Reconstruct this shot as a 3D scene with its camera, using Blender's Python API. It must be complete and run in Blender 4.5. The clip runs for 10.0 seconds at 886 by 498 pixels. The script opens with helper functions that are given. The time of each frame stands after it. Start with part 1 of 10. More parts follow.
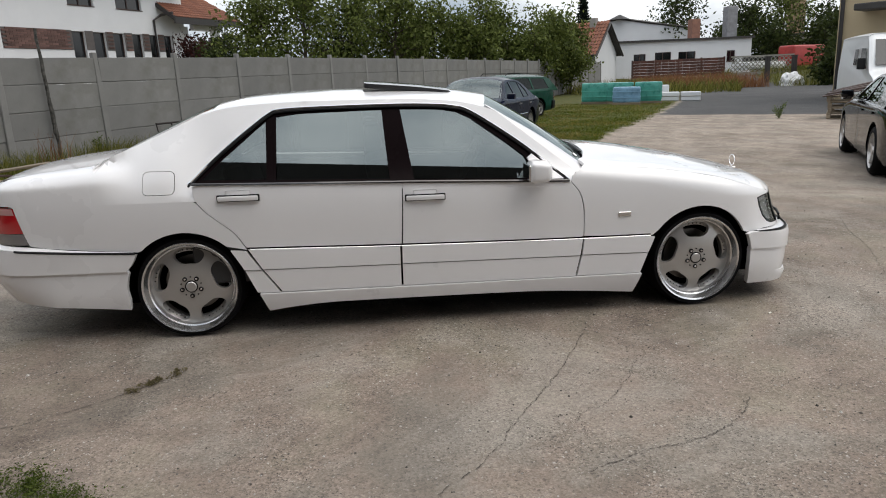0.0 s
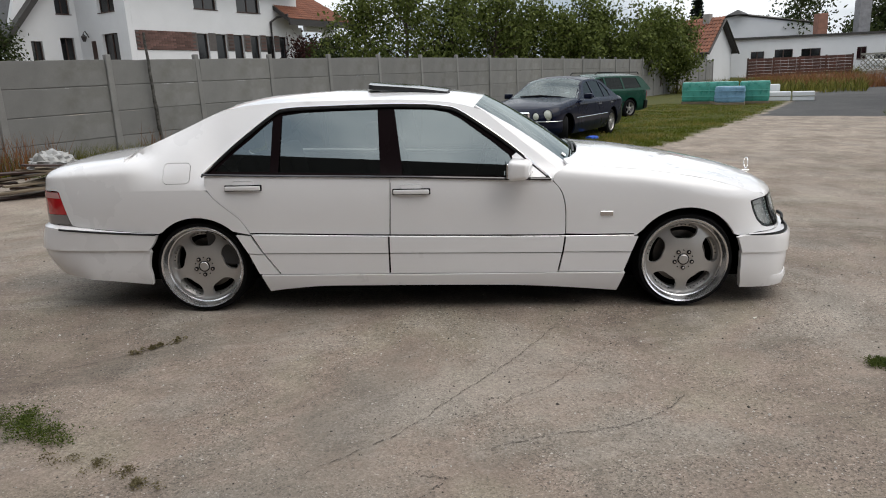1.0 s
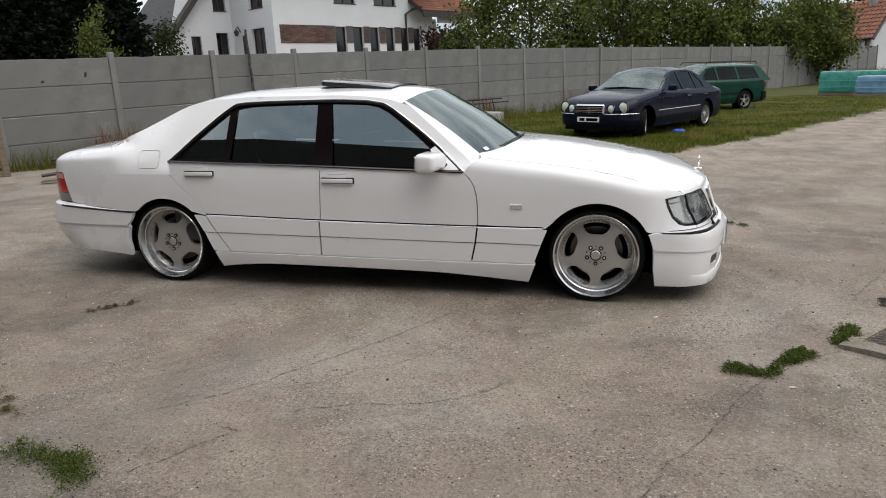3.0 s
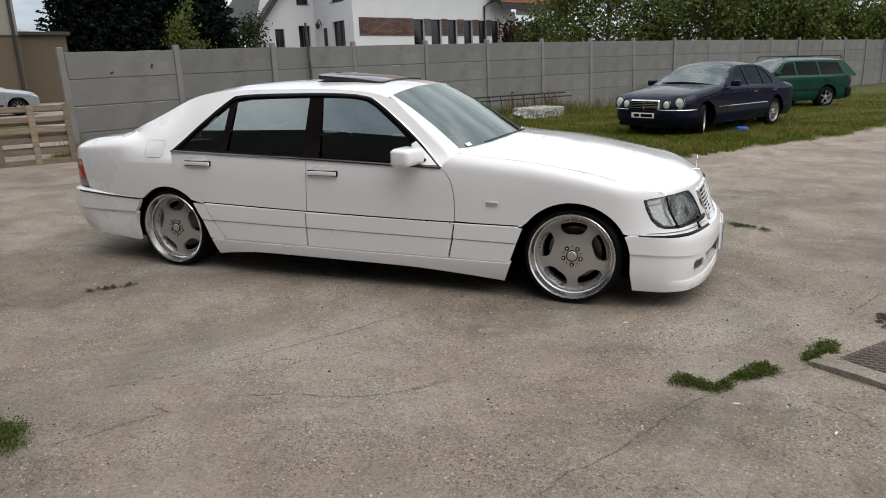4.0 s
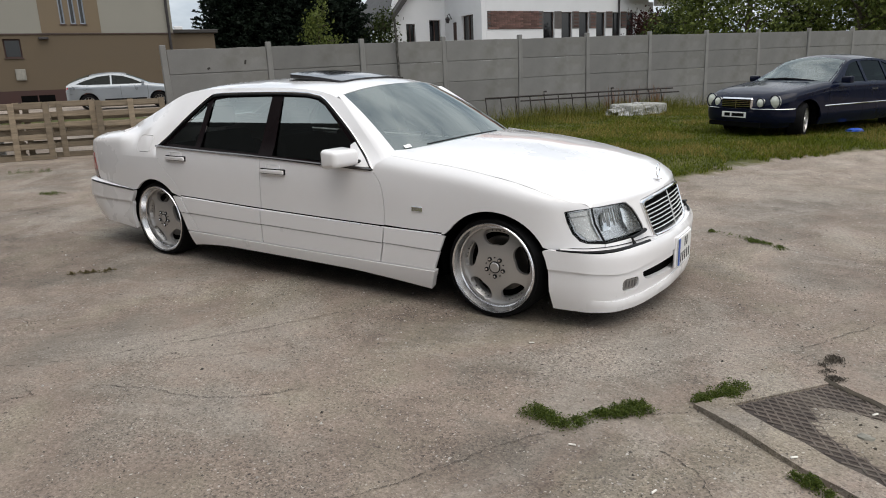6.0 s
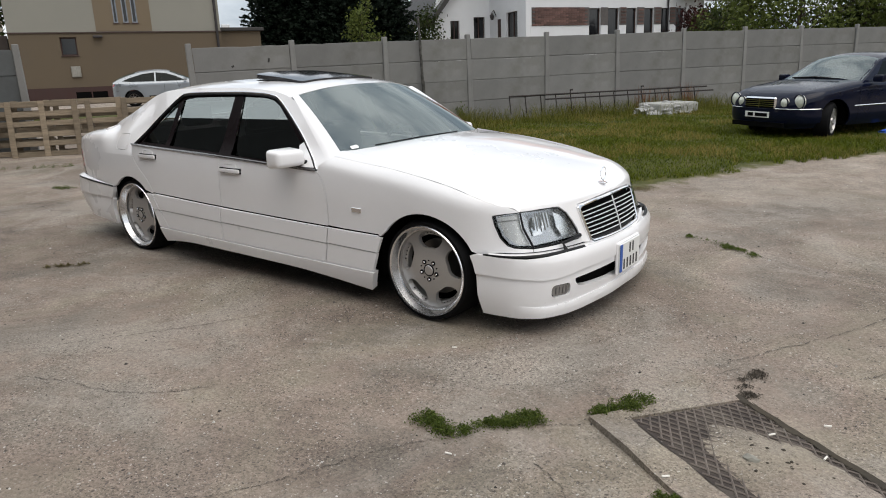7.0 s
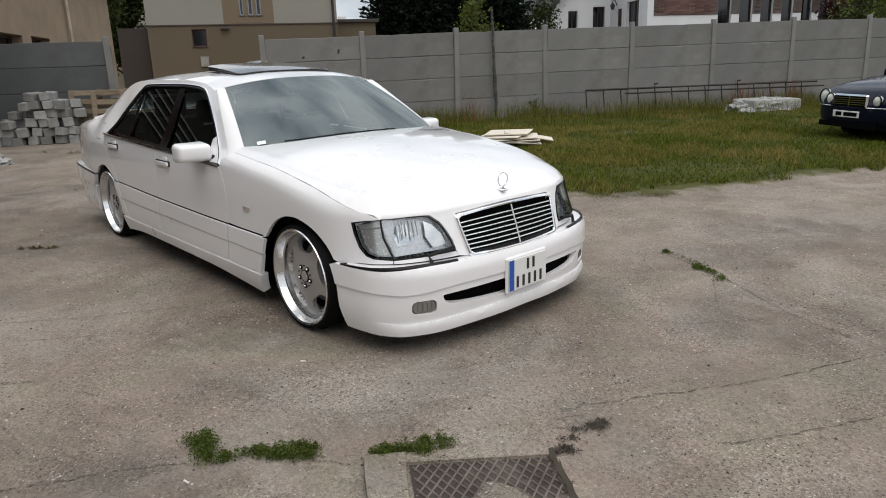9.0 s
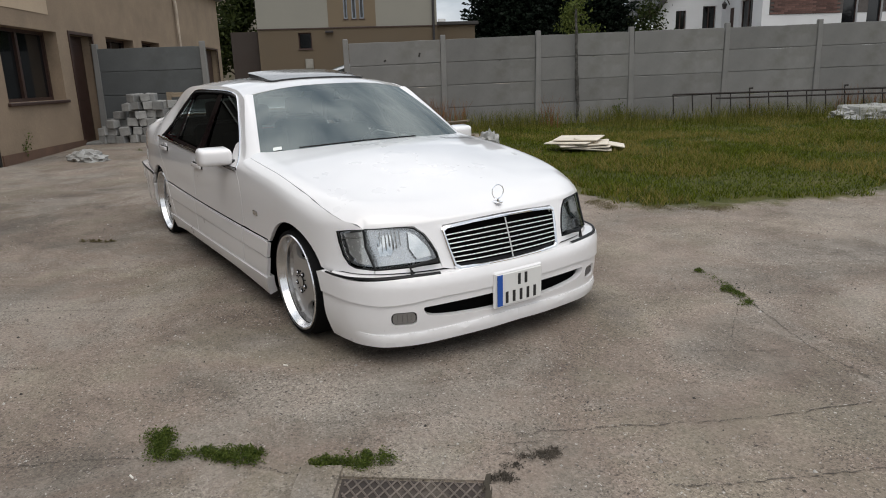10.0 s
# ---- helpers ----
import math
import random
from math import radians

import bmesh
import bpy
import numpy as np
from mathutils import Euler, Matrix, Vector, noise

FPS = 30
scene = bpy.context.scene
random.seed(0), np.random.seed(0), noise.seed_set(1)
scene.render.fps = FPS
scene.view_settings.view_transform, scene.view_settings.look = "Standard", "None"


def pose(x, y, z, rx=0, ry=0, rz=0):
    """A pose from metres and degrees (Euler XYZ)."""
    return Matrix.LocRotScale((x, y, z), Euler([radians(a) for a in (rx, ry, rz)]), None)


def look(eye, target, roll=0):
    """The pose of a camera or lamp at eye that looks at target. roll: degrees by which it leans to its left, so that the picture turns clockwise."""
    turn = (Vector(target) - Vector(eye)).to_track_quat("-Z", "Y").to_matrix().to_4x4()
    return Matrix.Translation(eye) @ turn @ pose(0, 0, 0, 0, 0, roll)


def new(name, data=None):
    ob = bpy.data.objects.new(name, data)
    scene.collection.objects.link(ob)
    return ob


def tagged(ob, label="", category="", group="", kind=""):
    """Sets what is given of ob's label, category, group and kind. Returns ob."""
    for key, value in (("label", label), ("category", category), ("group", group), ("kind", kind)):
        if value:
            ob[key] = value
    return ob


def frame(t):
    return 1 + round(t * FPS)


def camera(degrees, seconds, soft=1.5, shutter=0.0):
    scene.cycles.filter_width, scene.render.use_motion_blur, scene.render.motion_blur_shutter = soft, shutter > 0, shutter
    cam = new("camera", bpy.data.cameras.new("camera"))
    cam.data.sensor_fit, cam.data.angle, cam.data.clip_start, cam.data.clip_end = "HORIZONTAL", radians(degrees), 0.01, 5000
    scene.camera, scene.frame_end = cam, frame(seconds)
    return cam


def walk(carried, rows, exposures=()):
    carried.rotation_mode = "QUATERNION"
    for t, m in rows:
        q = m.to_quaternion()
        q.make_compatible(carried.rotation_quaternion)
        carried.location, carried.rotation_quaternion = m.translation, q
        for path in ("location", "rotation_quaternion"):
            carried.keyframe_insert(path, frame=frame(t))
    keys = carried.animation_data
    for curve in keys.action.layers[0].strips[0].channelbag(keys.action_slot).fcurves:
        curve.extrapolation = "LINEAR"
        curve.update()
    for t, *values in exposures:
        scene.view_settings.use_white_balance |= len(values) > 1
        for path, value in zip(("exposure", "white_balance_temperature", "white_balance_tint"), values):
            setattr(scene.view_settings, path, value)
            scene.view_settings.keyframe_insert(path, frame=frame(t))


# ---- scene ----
cam = camera(66.0, 10.0, soft=1.0)
PATH = [
    (0, (-0.477, -4.064, 1.412), (-0.270, -2.134, 0.932), -2.75),
    (0.5, (-0.128, -4.164, 1.405), (-0.091, -2.223, 0.928), -2.79),
    (1, (0.256, -4.349, 1.398), (0.158, -2.407, 0.928), -2.72),
    (1.5, (0.606, -4.369, 1.385), (0.379, -2.442, 0.902), -2.76),
    (2, (0.961, -4.382, 1.389), (0.658, -2.463, 0.911), -2.71),
    (2.5, (1.358, -4.438, 1.380), (0.960, -2.536, 0.905), -2.65),
    (2.7, (1.507, -4.440, 1.381), (1.069, -2.547, 0.905), -2.82),
    (3.8, (2.244, -4.252, 1.356), (1.583, -2.429, 0.869), -2.55),
    (4, (2.357, -4.203, 1.359), (1.645, -2.399, 0.871), -2.51),
    (4.5, (2.561, -4.030, 1.338), (1.717, -2.286, 0.844), -2.39),
    (5, (2.826, -3.816, 1.343), (1.913, -2.105, 0.854), -2.52),
    (5.5, (3.186, -3.653, 1.341), (2.192, -1.987, 0.855), -2.53),
    (5.7, (3.295, -3.588, 1.343), (2.275, -1.939, 0.855), -2.50),
    (6.8, (3.933, -3.156, 1.345), (2.777, -1.599, 0.856), -2.44),
    (7, (4.013, -3.074, 1.343), (2.838, -1.532, 0.851), -2.42),
    (7.5, (4.224, -2.829, 1.323), (2.979, -1.345, 0.824), -2.33),
    (8, (4.452, -2.515, 1.322), (3.147, -1.084, 0.822), -2.44),
    (8.5, (4.676, -2.211, 1.317), (3.323, -0.825, 0.819), -2.27),
    (9, (4.822, -1.918, 1.308), (3.388, -0.618, 0.806), -2.04),
    (9.5, (4.975, -1.650, 1.322), (3.487, -0.409, 0.825), -2.15),
    (10, (5.144, -1.423, 1.332), (3.529, -0.349, 0.843), -1.91),
]
walk(cam, [(t, look(eye, target, roll)) for t, eye, target, roll in PATH], [(0, 0.12), (7.5, 0.12), (9.0, -0.05), (10, -0.16)])

# ---- light ----
world = bpy.data.worlds.new("sky")
scene.world = world
world.use_nodes = True
_nt = world.node_tree
_sky = _nt.nodes.new("ShaderNodeTexSky")
_sky.sky_type, _sky.sun_disc = "NISHITA", False
SUN_ELEV, SUN_ROT = 62.0, 105.0
_sky.sun_elevation, _sky.sun_rotation = radians(SUN_ELEV), radians(SUN_ROT)
_sky.air_density, _sky.dust_density, _sky.ozone_density = 1.0, 4.0, 1.0
_bg = _nt.nodes["Background"]
# a broken grey-white cloud deck over the sky
_tc = _nt.nodes.new("ShaderNodeTexCoord")
_mp = _nt.nodes.new("ShaderNodeMapping")
_mp.inputs["Scale"].default_value = (1.0, 1.0, 2.6)
_cn = _nt.nodes.new("ShaderNodeTexNoise")
_cn.inputs["Scale"].default_value, _cn.inputs["Detail"].default_value, _cn.inputs["Roughness"].default_value = 2.2, 6.0, 0.55
_cr = _nt.nodes.new("ShaderNodeValToRGB")
_cr.color_ramp.elements[0].position, _cr.color_ramp.elements[0].color = 0.38, (3.2, 3.75, 4.35, 1)
_cr.color_ramp.elements[1].position, _cr.color_ramp.elements[1].color = 0.61, (9.4, 9.6, 9.8, 1)
_cm = _nt.nodes.new("ShaderNodeMixRGB")
_cm.inputs["Fac"].default_value = 0.85
_nt.links.new(_tc.outputs["Generated"], _mp.inputs["Vector"])
_nt.links.new(_mp.outputs["Vector"], _cn.inputs["Vector"])
_nt.links.new(_cn.outputs["Fac"], _cr.inputs["Fac"])
_nt.links.new(_sky.outputs["Color"], _cm.inputs["Color1"])
_nt.links.new(_cr.outputs["Color"], _cm.inputs["Color2"])
# overcast: brightest overhead, falling off smoothly to the horizon
_sx = _nt.nodes.new("ShaderNodeSeparateXYZ")
_gr = _nt.nodes.new("ShaderNodeMapRange")
for _i, _v in ((1, 0.0), (2, 1.0), (3, 0.84), (4, 1.22)):
    _gr.inputs[_i].default_value = _v
_gm = _nt.nodes.new("ShaderNodeVectorMath")
_gm.operation = "SCALE"
_nt.links.new(_tc.outputs["Generated"], _sx.inputs["Vector"])
_nt.links.new(_sx.outputs["Z"], _gr.inputs[0])
_nt.links.new(_cm.outputs["Color"], _gm.inputs[0])
_nt.links.new(_gr.outputs[0], _gm.inputs["Scale"])
_nt.links.new(_gm.outputs["Vector"], _bg.inputs["Color"])
_bg.inputs["Strength"].default_value = 0.15
_sun = bpy.data.lights.new("sun", "SUN")
_sun.energy, _sun.angle, _sun.color = 1.45, radians(60), (1.0, 0.93, 0.84)
sun = new("sun", _sun)
sun.matrix_world = pose(0, 0, 30, 90 - SUN_ELEV, 0, 180 - SUN_ROT)

# ---- building helpers ----
from mathutils.geometry import delaunay_2d_cdt

SLOPE_X, SLOPE_Y = -0.022, 0.010


def soft_clamp(v, a):
    return a * math.tanh(v / a)


def ground_z(x, y):
    """Height of the ground: a yard that falls gently towards the drain, and a rise beyond the gateway."""
    z = SLOPE_X * soft_clamp(x, 30) + SLOPE_Y * soft_clamp(y, 40) - 0.04
    d = -x * 0.866 + y * 0.5 - 10.6  # beyond the fence line
    if x < -9:
        k = min(1.0, max(0.0, d / 7.0))
        z += 0.12 * k * k * (3 - 2 * k)
    if x > 18 and y > 36:
        k = min(1.0, max(0.0, (0.55 * x + 0.83 * y - 58.0) / 8.0))
        z += 1.0 * k * k * (3 - 2 * k)
    return z


def mesh_of(bm, name, smooth=False):
    me = bpy.data.meshes.new(name)
    bm.normal_update()
    bm.to_mesh(me)
    bm.free()
    if smooth:
        me.shade_smooth()
        me.set_sharp_from_angle(angle=radians(32))
    return me


def part(name, bm, material, parent=None, label="", smooth=False):
    me = bm if isinstance(bm, bpy.types.Mesh) else mesh_of(bm, name, smooth)
    if material is not None and not me.materials:
        me.materials.append(material)
    ob = new(name, me)
    if parent is not None:
        ob.parent = parent
    if label:
        ob["label"] = label
    return ob


def thing(name, label, category, m=None, group="", kind=""):
    ob = new(name)
    ob.empty_display_size = 0.1
    if m is not None:
        ob.matrix_world = m
    return tagged(ob, label, category, group, kind)


def add_box(bm, x0, x1, y0, y1, z0, z1, m=None):
    vs = [bm.verts.new((x, y, z)) for x in (x0, x1) for y in (y0, y1) for z in (z0, z1)]
    for f in ((0, 1, 3, 2), (4, 6, 7, 5), (0, 4, 5, 1), (2, 3, 7, 6), (0, 2, 6, 4), (1, 5, 7, 3)):
        bm.faces.new([vs[i] for i in f])
    if m is not None:
        bmesh.ops.transform(bm, matrix=m, verts=vs)
    return vs


def box(x0, x1, y0, y1, z0, z1, bevel=0.0, segments=1):
    bm = bmesh.new()
    add_box(bm, x0, x1, y0, y1, z0, z1)
    if bevel:
        bmesh.ops.bevel(bm, geom=bm.edges[:], offset=bevel, segments=segments, affect="EDGES", profile=0.6)
    bmesh.ops.recalc_face_normals(bm, faces=bm.faces[:])
    return bm


def add_tube(bm, pts, radii, sides=8, cap=True):
    """A tube along points; radii: one radius or one for each point."""
    pts = [Vector(p) for p in pts]
    if not hasattr(radii, "__len__"):
        radii = [radii] * len(pts)
    rings = []
    ref = Vector((0, 0, 1))
    for i, p in enumerate(pts):
        d = (pts[min(i + 1, len(pts) - 1)] - pts[max(i - 1, 0)]).normalized()
        u = d.cross(ref)
        if u.length < 1e-3:
            u = d.cross(Vector((1, 0, 0)))
        u.normalize()
        v = d.cross(u)
        rings.append([bm.verts.new(p + (u * math.cos(a) + v * math.sin(a)) * radii[i]) for a in (2 * math.pi * k / sides for k in range(sides))])
    for a, b in zip(rings, rings[1:]):
        for k in range(sides):
            bm.faces.new((a[k], a[(k + 1) % sides], b[(k + 1) % sides], b[k]))
    if cap:
        bm.faces.new(rings[0][::-1])
        bm.faces.new(rings[-1])


def tube(pts, radii, sides=8):
    bm = bmesh.new()
    add_tube(bm, pts, radii, sides)
    bmesh.ops.recalc_face_normals(bm, faces=bm.faces[:])
    return bm


def lathe(profile, sides=48, closed=False):
    """Turns (radius, y) points about the y axis."""
    bm = bmesh.new()
    rings = [[bm.verts.new((r * math.cos(a), y, r * math.sin(a))) for a in (2 * math.pi * k / sides for k in range(sides))] for r, y in profile]
    pairs = list(zip(rings, rings[1:])) + ([(rings[-1], rings[0])] if closed else [])
    for a, b in pairs:
        for k in range(sides):
            bm.faces.new((a[k], a[(k + 1) % sides], b[(k + 1) % sides], b[k]))
    bmesh.ops.recalc_face_normals(bm, faces=bm.faces[:])
    return bm


def smooth_fn(pts):
    """A smooth function through (x, value) points."""
    pts = sorted(pts)
    xs = np.array([p[0] for p in pts], float)
    vs = np.array([p[1] for p in pts], float)
    h = np.diff(xs)
    d = np.diff(vs) / h
    m = np.zeros(len(xs))
    m[0], m[-1] = d[0], d[-1]
    for i in range(1, len(xs) - 1):
        if d[i - 1] * d[i] > 0:
            w1, w2 = 2 * h[i] + h[i - 1], h[i] + 2 * h[i - 1]
            m[i] = (w1 + w2) / (w1 / d[i - 1] + w2 / d[i])

    def f(x):
        x = min(max(x, xs[0]), xs[-1])
        i = min(max(int(np.searchsorted(xs, x)) - 1, 0), len(h) - 1)
        t = (x - xs[i]) / h[i]
        return float((2 * t**3 - 3 * t * t + 1) * vs[i] + (t**3 - 2 * t * t + t) * h[i] * m[i] + (3 * t * t - 2 * t**3) * vs[i + 1] + (t**3 - t * t) * h[i] * m[i + 1])

    return f


def spline(pts, n=6, closed=False):
    """Points along a Catmull-Rom curve through pts."""
    P = [np.array(p, float) for p in pts]
    out = []
    N = len(P)
    for i in range(N if closed else N - 1):
        p1, p2 = P[i], P[(i + 1) % N]
        p0 = P[i - 1] if (closed or i > 0) else 2 * p1 - p2
        p3 = P[(i + 2) % N] if (closed or i + 2 < N) else 2 * p2 - p1
        for k in range(n):
            t = k / n
            out.append(0.5 * (2 * p1 + (p2 - p0) * t + (2 * p0 - 5 * p1 + 4 * p2 - p3) * t * t + (3 * p1 - p0 - 3 * p2 + p3) * t**3))
    if not closed:
        out.append(P[-1])
    return [tuple(float(c) for c in p) for p in out]


def inside(poly, x, y):
    hit = False
    j = len(poly) - 1
    for i in range(len(poly)):
        (xi, yi), (xj, yj) = poly[i], poly[j]
        if (yi > y) != (yj > y) and x < (xj - xi) * (y - yi) / (yj - yi) + xi:
            hit = not hit
        j = i
    return hit


def resample(poly, step):
    out = []
    for i in range(len(poly)):
        a, b = poly[i], poly[(i + 1) % len(poly)]
        n = max(1, int(math.hypot(b[0] - a[0], b[1] - a[1]) / step + 0.5))
        out += [(a[0] + (b[0] - a[0]) * k / n, a[1] + (b[1] - a[1]) * k / n) for k in range(n)]
    return out


def panel(poly, to3, step=0.05, thick=0.015, holes=(), mirror=False, back=True):
    """A curved sheet: the polygon, less its holes, filled and carried into space by to3(u, v); its rims turn inwards by thick."""
    loops = [resample(list(poly), step)] + [resample(list(h), step) for h in holes]
    pts, edges = [], []
    for lp in loops:
        n0 = len(pts)
        pts += lp
        edges += [(n0 + i, n0 + (i + 1) % len(lp)) for i in range(len(lp))]
    nb = len(pts)
    rim = np.array(pts)
    us = [p[0] for p in loops[0]]
    vs = [p[1] for p in loops[0]]
    u = min(us) + step * 0.5
    row = 0
    while u < max(us):
        v = min(vs) + step * (0.25 if row % 2 else 0.75)
        while v < max(vs):
            if inside(loops[0], u, v) and not any(inside(h, u, v) for h in loops[1:]) and np.min(np.hypot(rim[:, 0] - u, rim[:, 1] - v)) > step * 0.45:
                pts.append((u, v))
            v += step
        u += step * 0.9
        row += 1
    vo, _, fo, *_ = delaunay_2d_cdt([Vector(p) for p in pts], edges, [], 0, 1e-6)
    bm = bmesh.new()
    sign = -1 if mirror else 1
    verts = [bm.verts.new((lambda q: (q[0], q[1] * sign, q[2]))(to3(p[0], p[1]))) for p in vo]
    for f in fo:
        cx = sum(vo[i][0] for i in f) / len(f)
        cy = sum(vo[i][1] for i in f) / len(f)
        if inside(loops[0], cx, cy) and not any(inside(h, cx, cy) for h in loops[1:]):
            try:
                bm.faces.new([verts[i] for i in f])
            except ValueError:
                pass
    for v in [v for v in bm.verts if not v.link_faces]:
        bm.verts.remove(v)
    bm.normal_update()
    if thick:
        eps = 1e-3
        n3 = {}
        for v in bm.verts:
            n3[v] = v.normal.copy()
        rims = [e for e in bm.edges if len(e.link_faces) == 1]
        low = {}
        for e in rims:
            for v in e.verts:
                if v not in low:
                    low[v] = bm.verts.new(v.co - panel_out(v.co, n3[v]) * thick)
        for e in rims:
            a, b = e.verts
            lf = e.link_faces[0]
            # keep the winding of the neighbouring face
            order = [v for v in lf.verts]
            i = order.index(a)
            if order[(i + 1) % len(order)] is b:
                bm.faces.new((b, a, low[a], low[b]))
            else:
                bm.faces.new((a, b, low[b], low[a]))
    return bm


PANEL_CENTRE = [Vector((0, 0, 0))]


def panel_out(co, n):
    """The normal, turned away from the middle of the thing."""
    c = PANEL_CENTRE[0]
    return n if n.dot(co - c) >= 0 else -n


def outward(bm, centre=(0, 0, 0)):
    """Turns the faces of a sheet away from a centre."""
    c = Vector(centre)
    bm.normal_update()
    score = sum(f.normal.dot(f.calc_center_median() - c) * f.calc_area() for f in bm.faces)
    if score < 0:
        bmesh.ops.reverse_faces(bm, faces=bm.faces[:])
    return bm


# ---- materials ----
def nodes_of(name):
    m = bpy.data.materials.new(name)
    m.use_nodes = True
    nt = m.node_tree
    return m, nt, nt.nodes["Principled BSDF"]


def node(nt, kind, **inputs):
    n = nt.nodes.new(kind)
    for k, v in inputs.items():
        n.inputs[k.replace("_", " ")].default_value = v
    return n


def noise_of(nt, scale, detail=4.0, rough=0.6, coord="Object", stretch=None):
    tc = nt.nodes.new("ShaderNodeTexCoord")
    n = node(nt, "ShaderNodeTexNoise", Scale=scale, Detail=detail, Roughness=rough)
    src = tc.outputs[coord]
    if stretch:
        mp = nt.nodes.new("ShaderNodeMapping")
        mp.inputs["Scale"].default_value = stretch
        nt.links.new(src, mp.inputs["Vector"])
        src = mp.outputs["Vector"]
    nt.links.new(src, n.inputs["Vector"])
    return n


def ramp(nt, src, stops):
    r = nt.nodes.new("ShaderNodeValToRGB")
    el = r.color_ramp.elements
    while len(el) < len(stops):
        el.new(0.5)
    for e, (p, c) in zip(el, stops):
        e.position = p
        e.color = (*c, 1) if hasattr(c, "__len__") else (c, c, c, 1)
    nt.links.new(src, r.inputs["Fac"])
    return r


def mix(nt, fac, a, b, mode="MIX"):
    n = nt.nodes.new("ShaderNodeMixRGB")
    n.blend_type = mode
    for key, v in (("Fac", fac), ("Color1", a), ("Color2", b)):
        if hasattr(v, "is_linked"):
            nt.links.new(v, n.inputs[key])
        else:
            n.inputs[key].default_value = v if key == "Fac" else (*v, 1)
    return n.outputs["Color"]


def bump(nt, bsdf, src, strength, distance=0.01):
    b = node(nt, "ShaderNodeBump", Strength=strength, Distance=distance)
    nt.links.new(src, b.inputs["Height"])
    nt.links.new(b.outputs["Normal"], bsdf.inputs["Normal"])
    return b


def surface(name, color, rough=0.6, metal=0.0, vary=0.25, scale=3.0, fine=40.0, bumps=0.15, coat=0.0, stretch=None, spec=0.5, per_object=0.0, dirt=None):
    """A painted, stone, wood or metal surface with stains at a large scale and grain at a small one."""
    m, nt, b = nodes_of(name)
    big = noise_of(nt, scale, 5.0, 0.6, stretch=stretch)
    small = noise_of(nt, fine, 3.0, 0.7, stretch=stretch)
    lo = tuple(c * (1 - vary) for c in color)
    hi = tuple(min(1.0, c * (1 + vary * 0.6)) for c in color)
    r1 = ramp(nt, big.outputs["Fac"], [(0.3, lo), (0.7, hi)])
    r2 = ramp(nt, small.outputs["Fac"], [(0.3, 1 - vary * 0.6), (0.7, 1.0)])
    col = mix(nt, 1.0, r1.outputs["Color"], r2.outputs["Color"], "MULTIPLY")
    if dirt:
        dn = noise_of(nt, scale * 0.7, 6.0, 0.7)
        dr = ramp(nt, dn.outputs["Fac"], [(0.5, 0.0), (0.68, 0.8)])
        col = mix(nt, dr.outputs["Color"], col, dirt)
    if per_object:
        oi = nt.nodes.new("ShaderNodeObjectInfo")
        rr = ramp(nt, oi.outputs["Random"], [(0.0, 1 - per_object), (1.0, 1.0)])
        col = mix(nt, 1.0, col, rr.outputs["Color"], "MULTIPLY")
    nt.links.new(col, b.inputs["Base Color"])
    rr = ramp(nt, big.outputs["Fac"], [(0.3, max(0.02, rough - 0.08)), (0.7, min(1.0, rough + 0.08))])
    nt.links.new(rr.outputs["Color"], b.inputs["Roughness"])
    b.inputs["Metallic"].default_value = metal
    b.inputs["Coat Weight"].default_value = coat
    b.inputs["Coat Roughness"].default_value = 0.03
    b.inputs["Specular IOR Level"].default_value = spec
    if bumps:
        bump(nt, b, small.outputs["Fac"], bumps, 0.004)
    return m


def plain(name, color, rough=0.5, metal=0.0, coat=0.0):
    """A small even surface: chrome, rubber, lacquer."""
    m, nt, b = nodes_of(name)
    n = noise_of(nt, 60.0, 2.0)
    r = ramp(nt, n.outputs["Fac"], [(0.3, max(0.02, rough * 0.85)), (0.7, min(1, rough * 1.15))])
    nt.links.new(r.outputs["Color"], b.inputs["Roughness"])
    b.inputs["Base Color"].default_value = (*color, 1)
    b.inputs["Metallic"].default_value = metal
    b.inputs["Coat Weight"].default_value = coat
    b.inputs["Coat Roughness"].default_value = 0.03
    return m


def glass(name, tint, ior=1.5, rough=0.0):
    """A thin pane: it lets tinted light through and mirrors by Fresnel."""
    m = bpy.data.materials.new(name)
    m.use_nodes = True
    nt = m.node_tree
    nt.nodes.remove(nt.nodes["Principled BSDF"])
    out = nt.nodes["Material Output"]
    tr = nt.nodes.new("ShaderNodeBsdfTransparent")
    tr.inputs["Color"].default_value = (*tint, 1)
    gl = nt.nodes.new("ShaderNodeBsdfGlossy")
    gl.inputs["Roughness"].default_value = rough
    gl.inputs["Color"].default_value = (0.90, 0.99, 0.97, 1)
    fr = nt.nodes.new("ShaderNodeFresnel")
    fr.inputs["IOR"].default_value = ior
    mx = nt.nodes.new("ShaderNodeMixShader")
    nt.links.new(fr.outputs["Fac"], mx.inputs["Fac"])
    nt.links.new(tr.outputs["BSDF"], mx.inputs[1])
    nt.links.new(gl.outputs["BSDF"], mx.inputs[2])
    nt.links.new(mx.outputs["Shader"], out.inputs["Surface"])
    return m


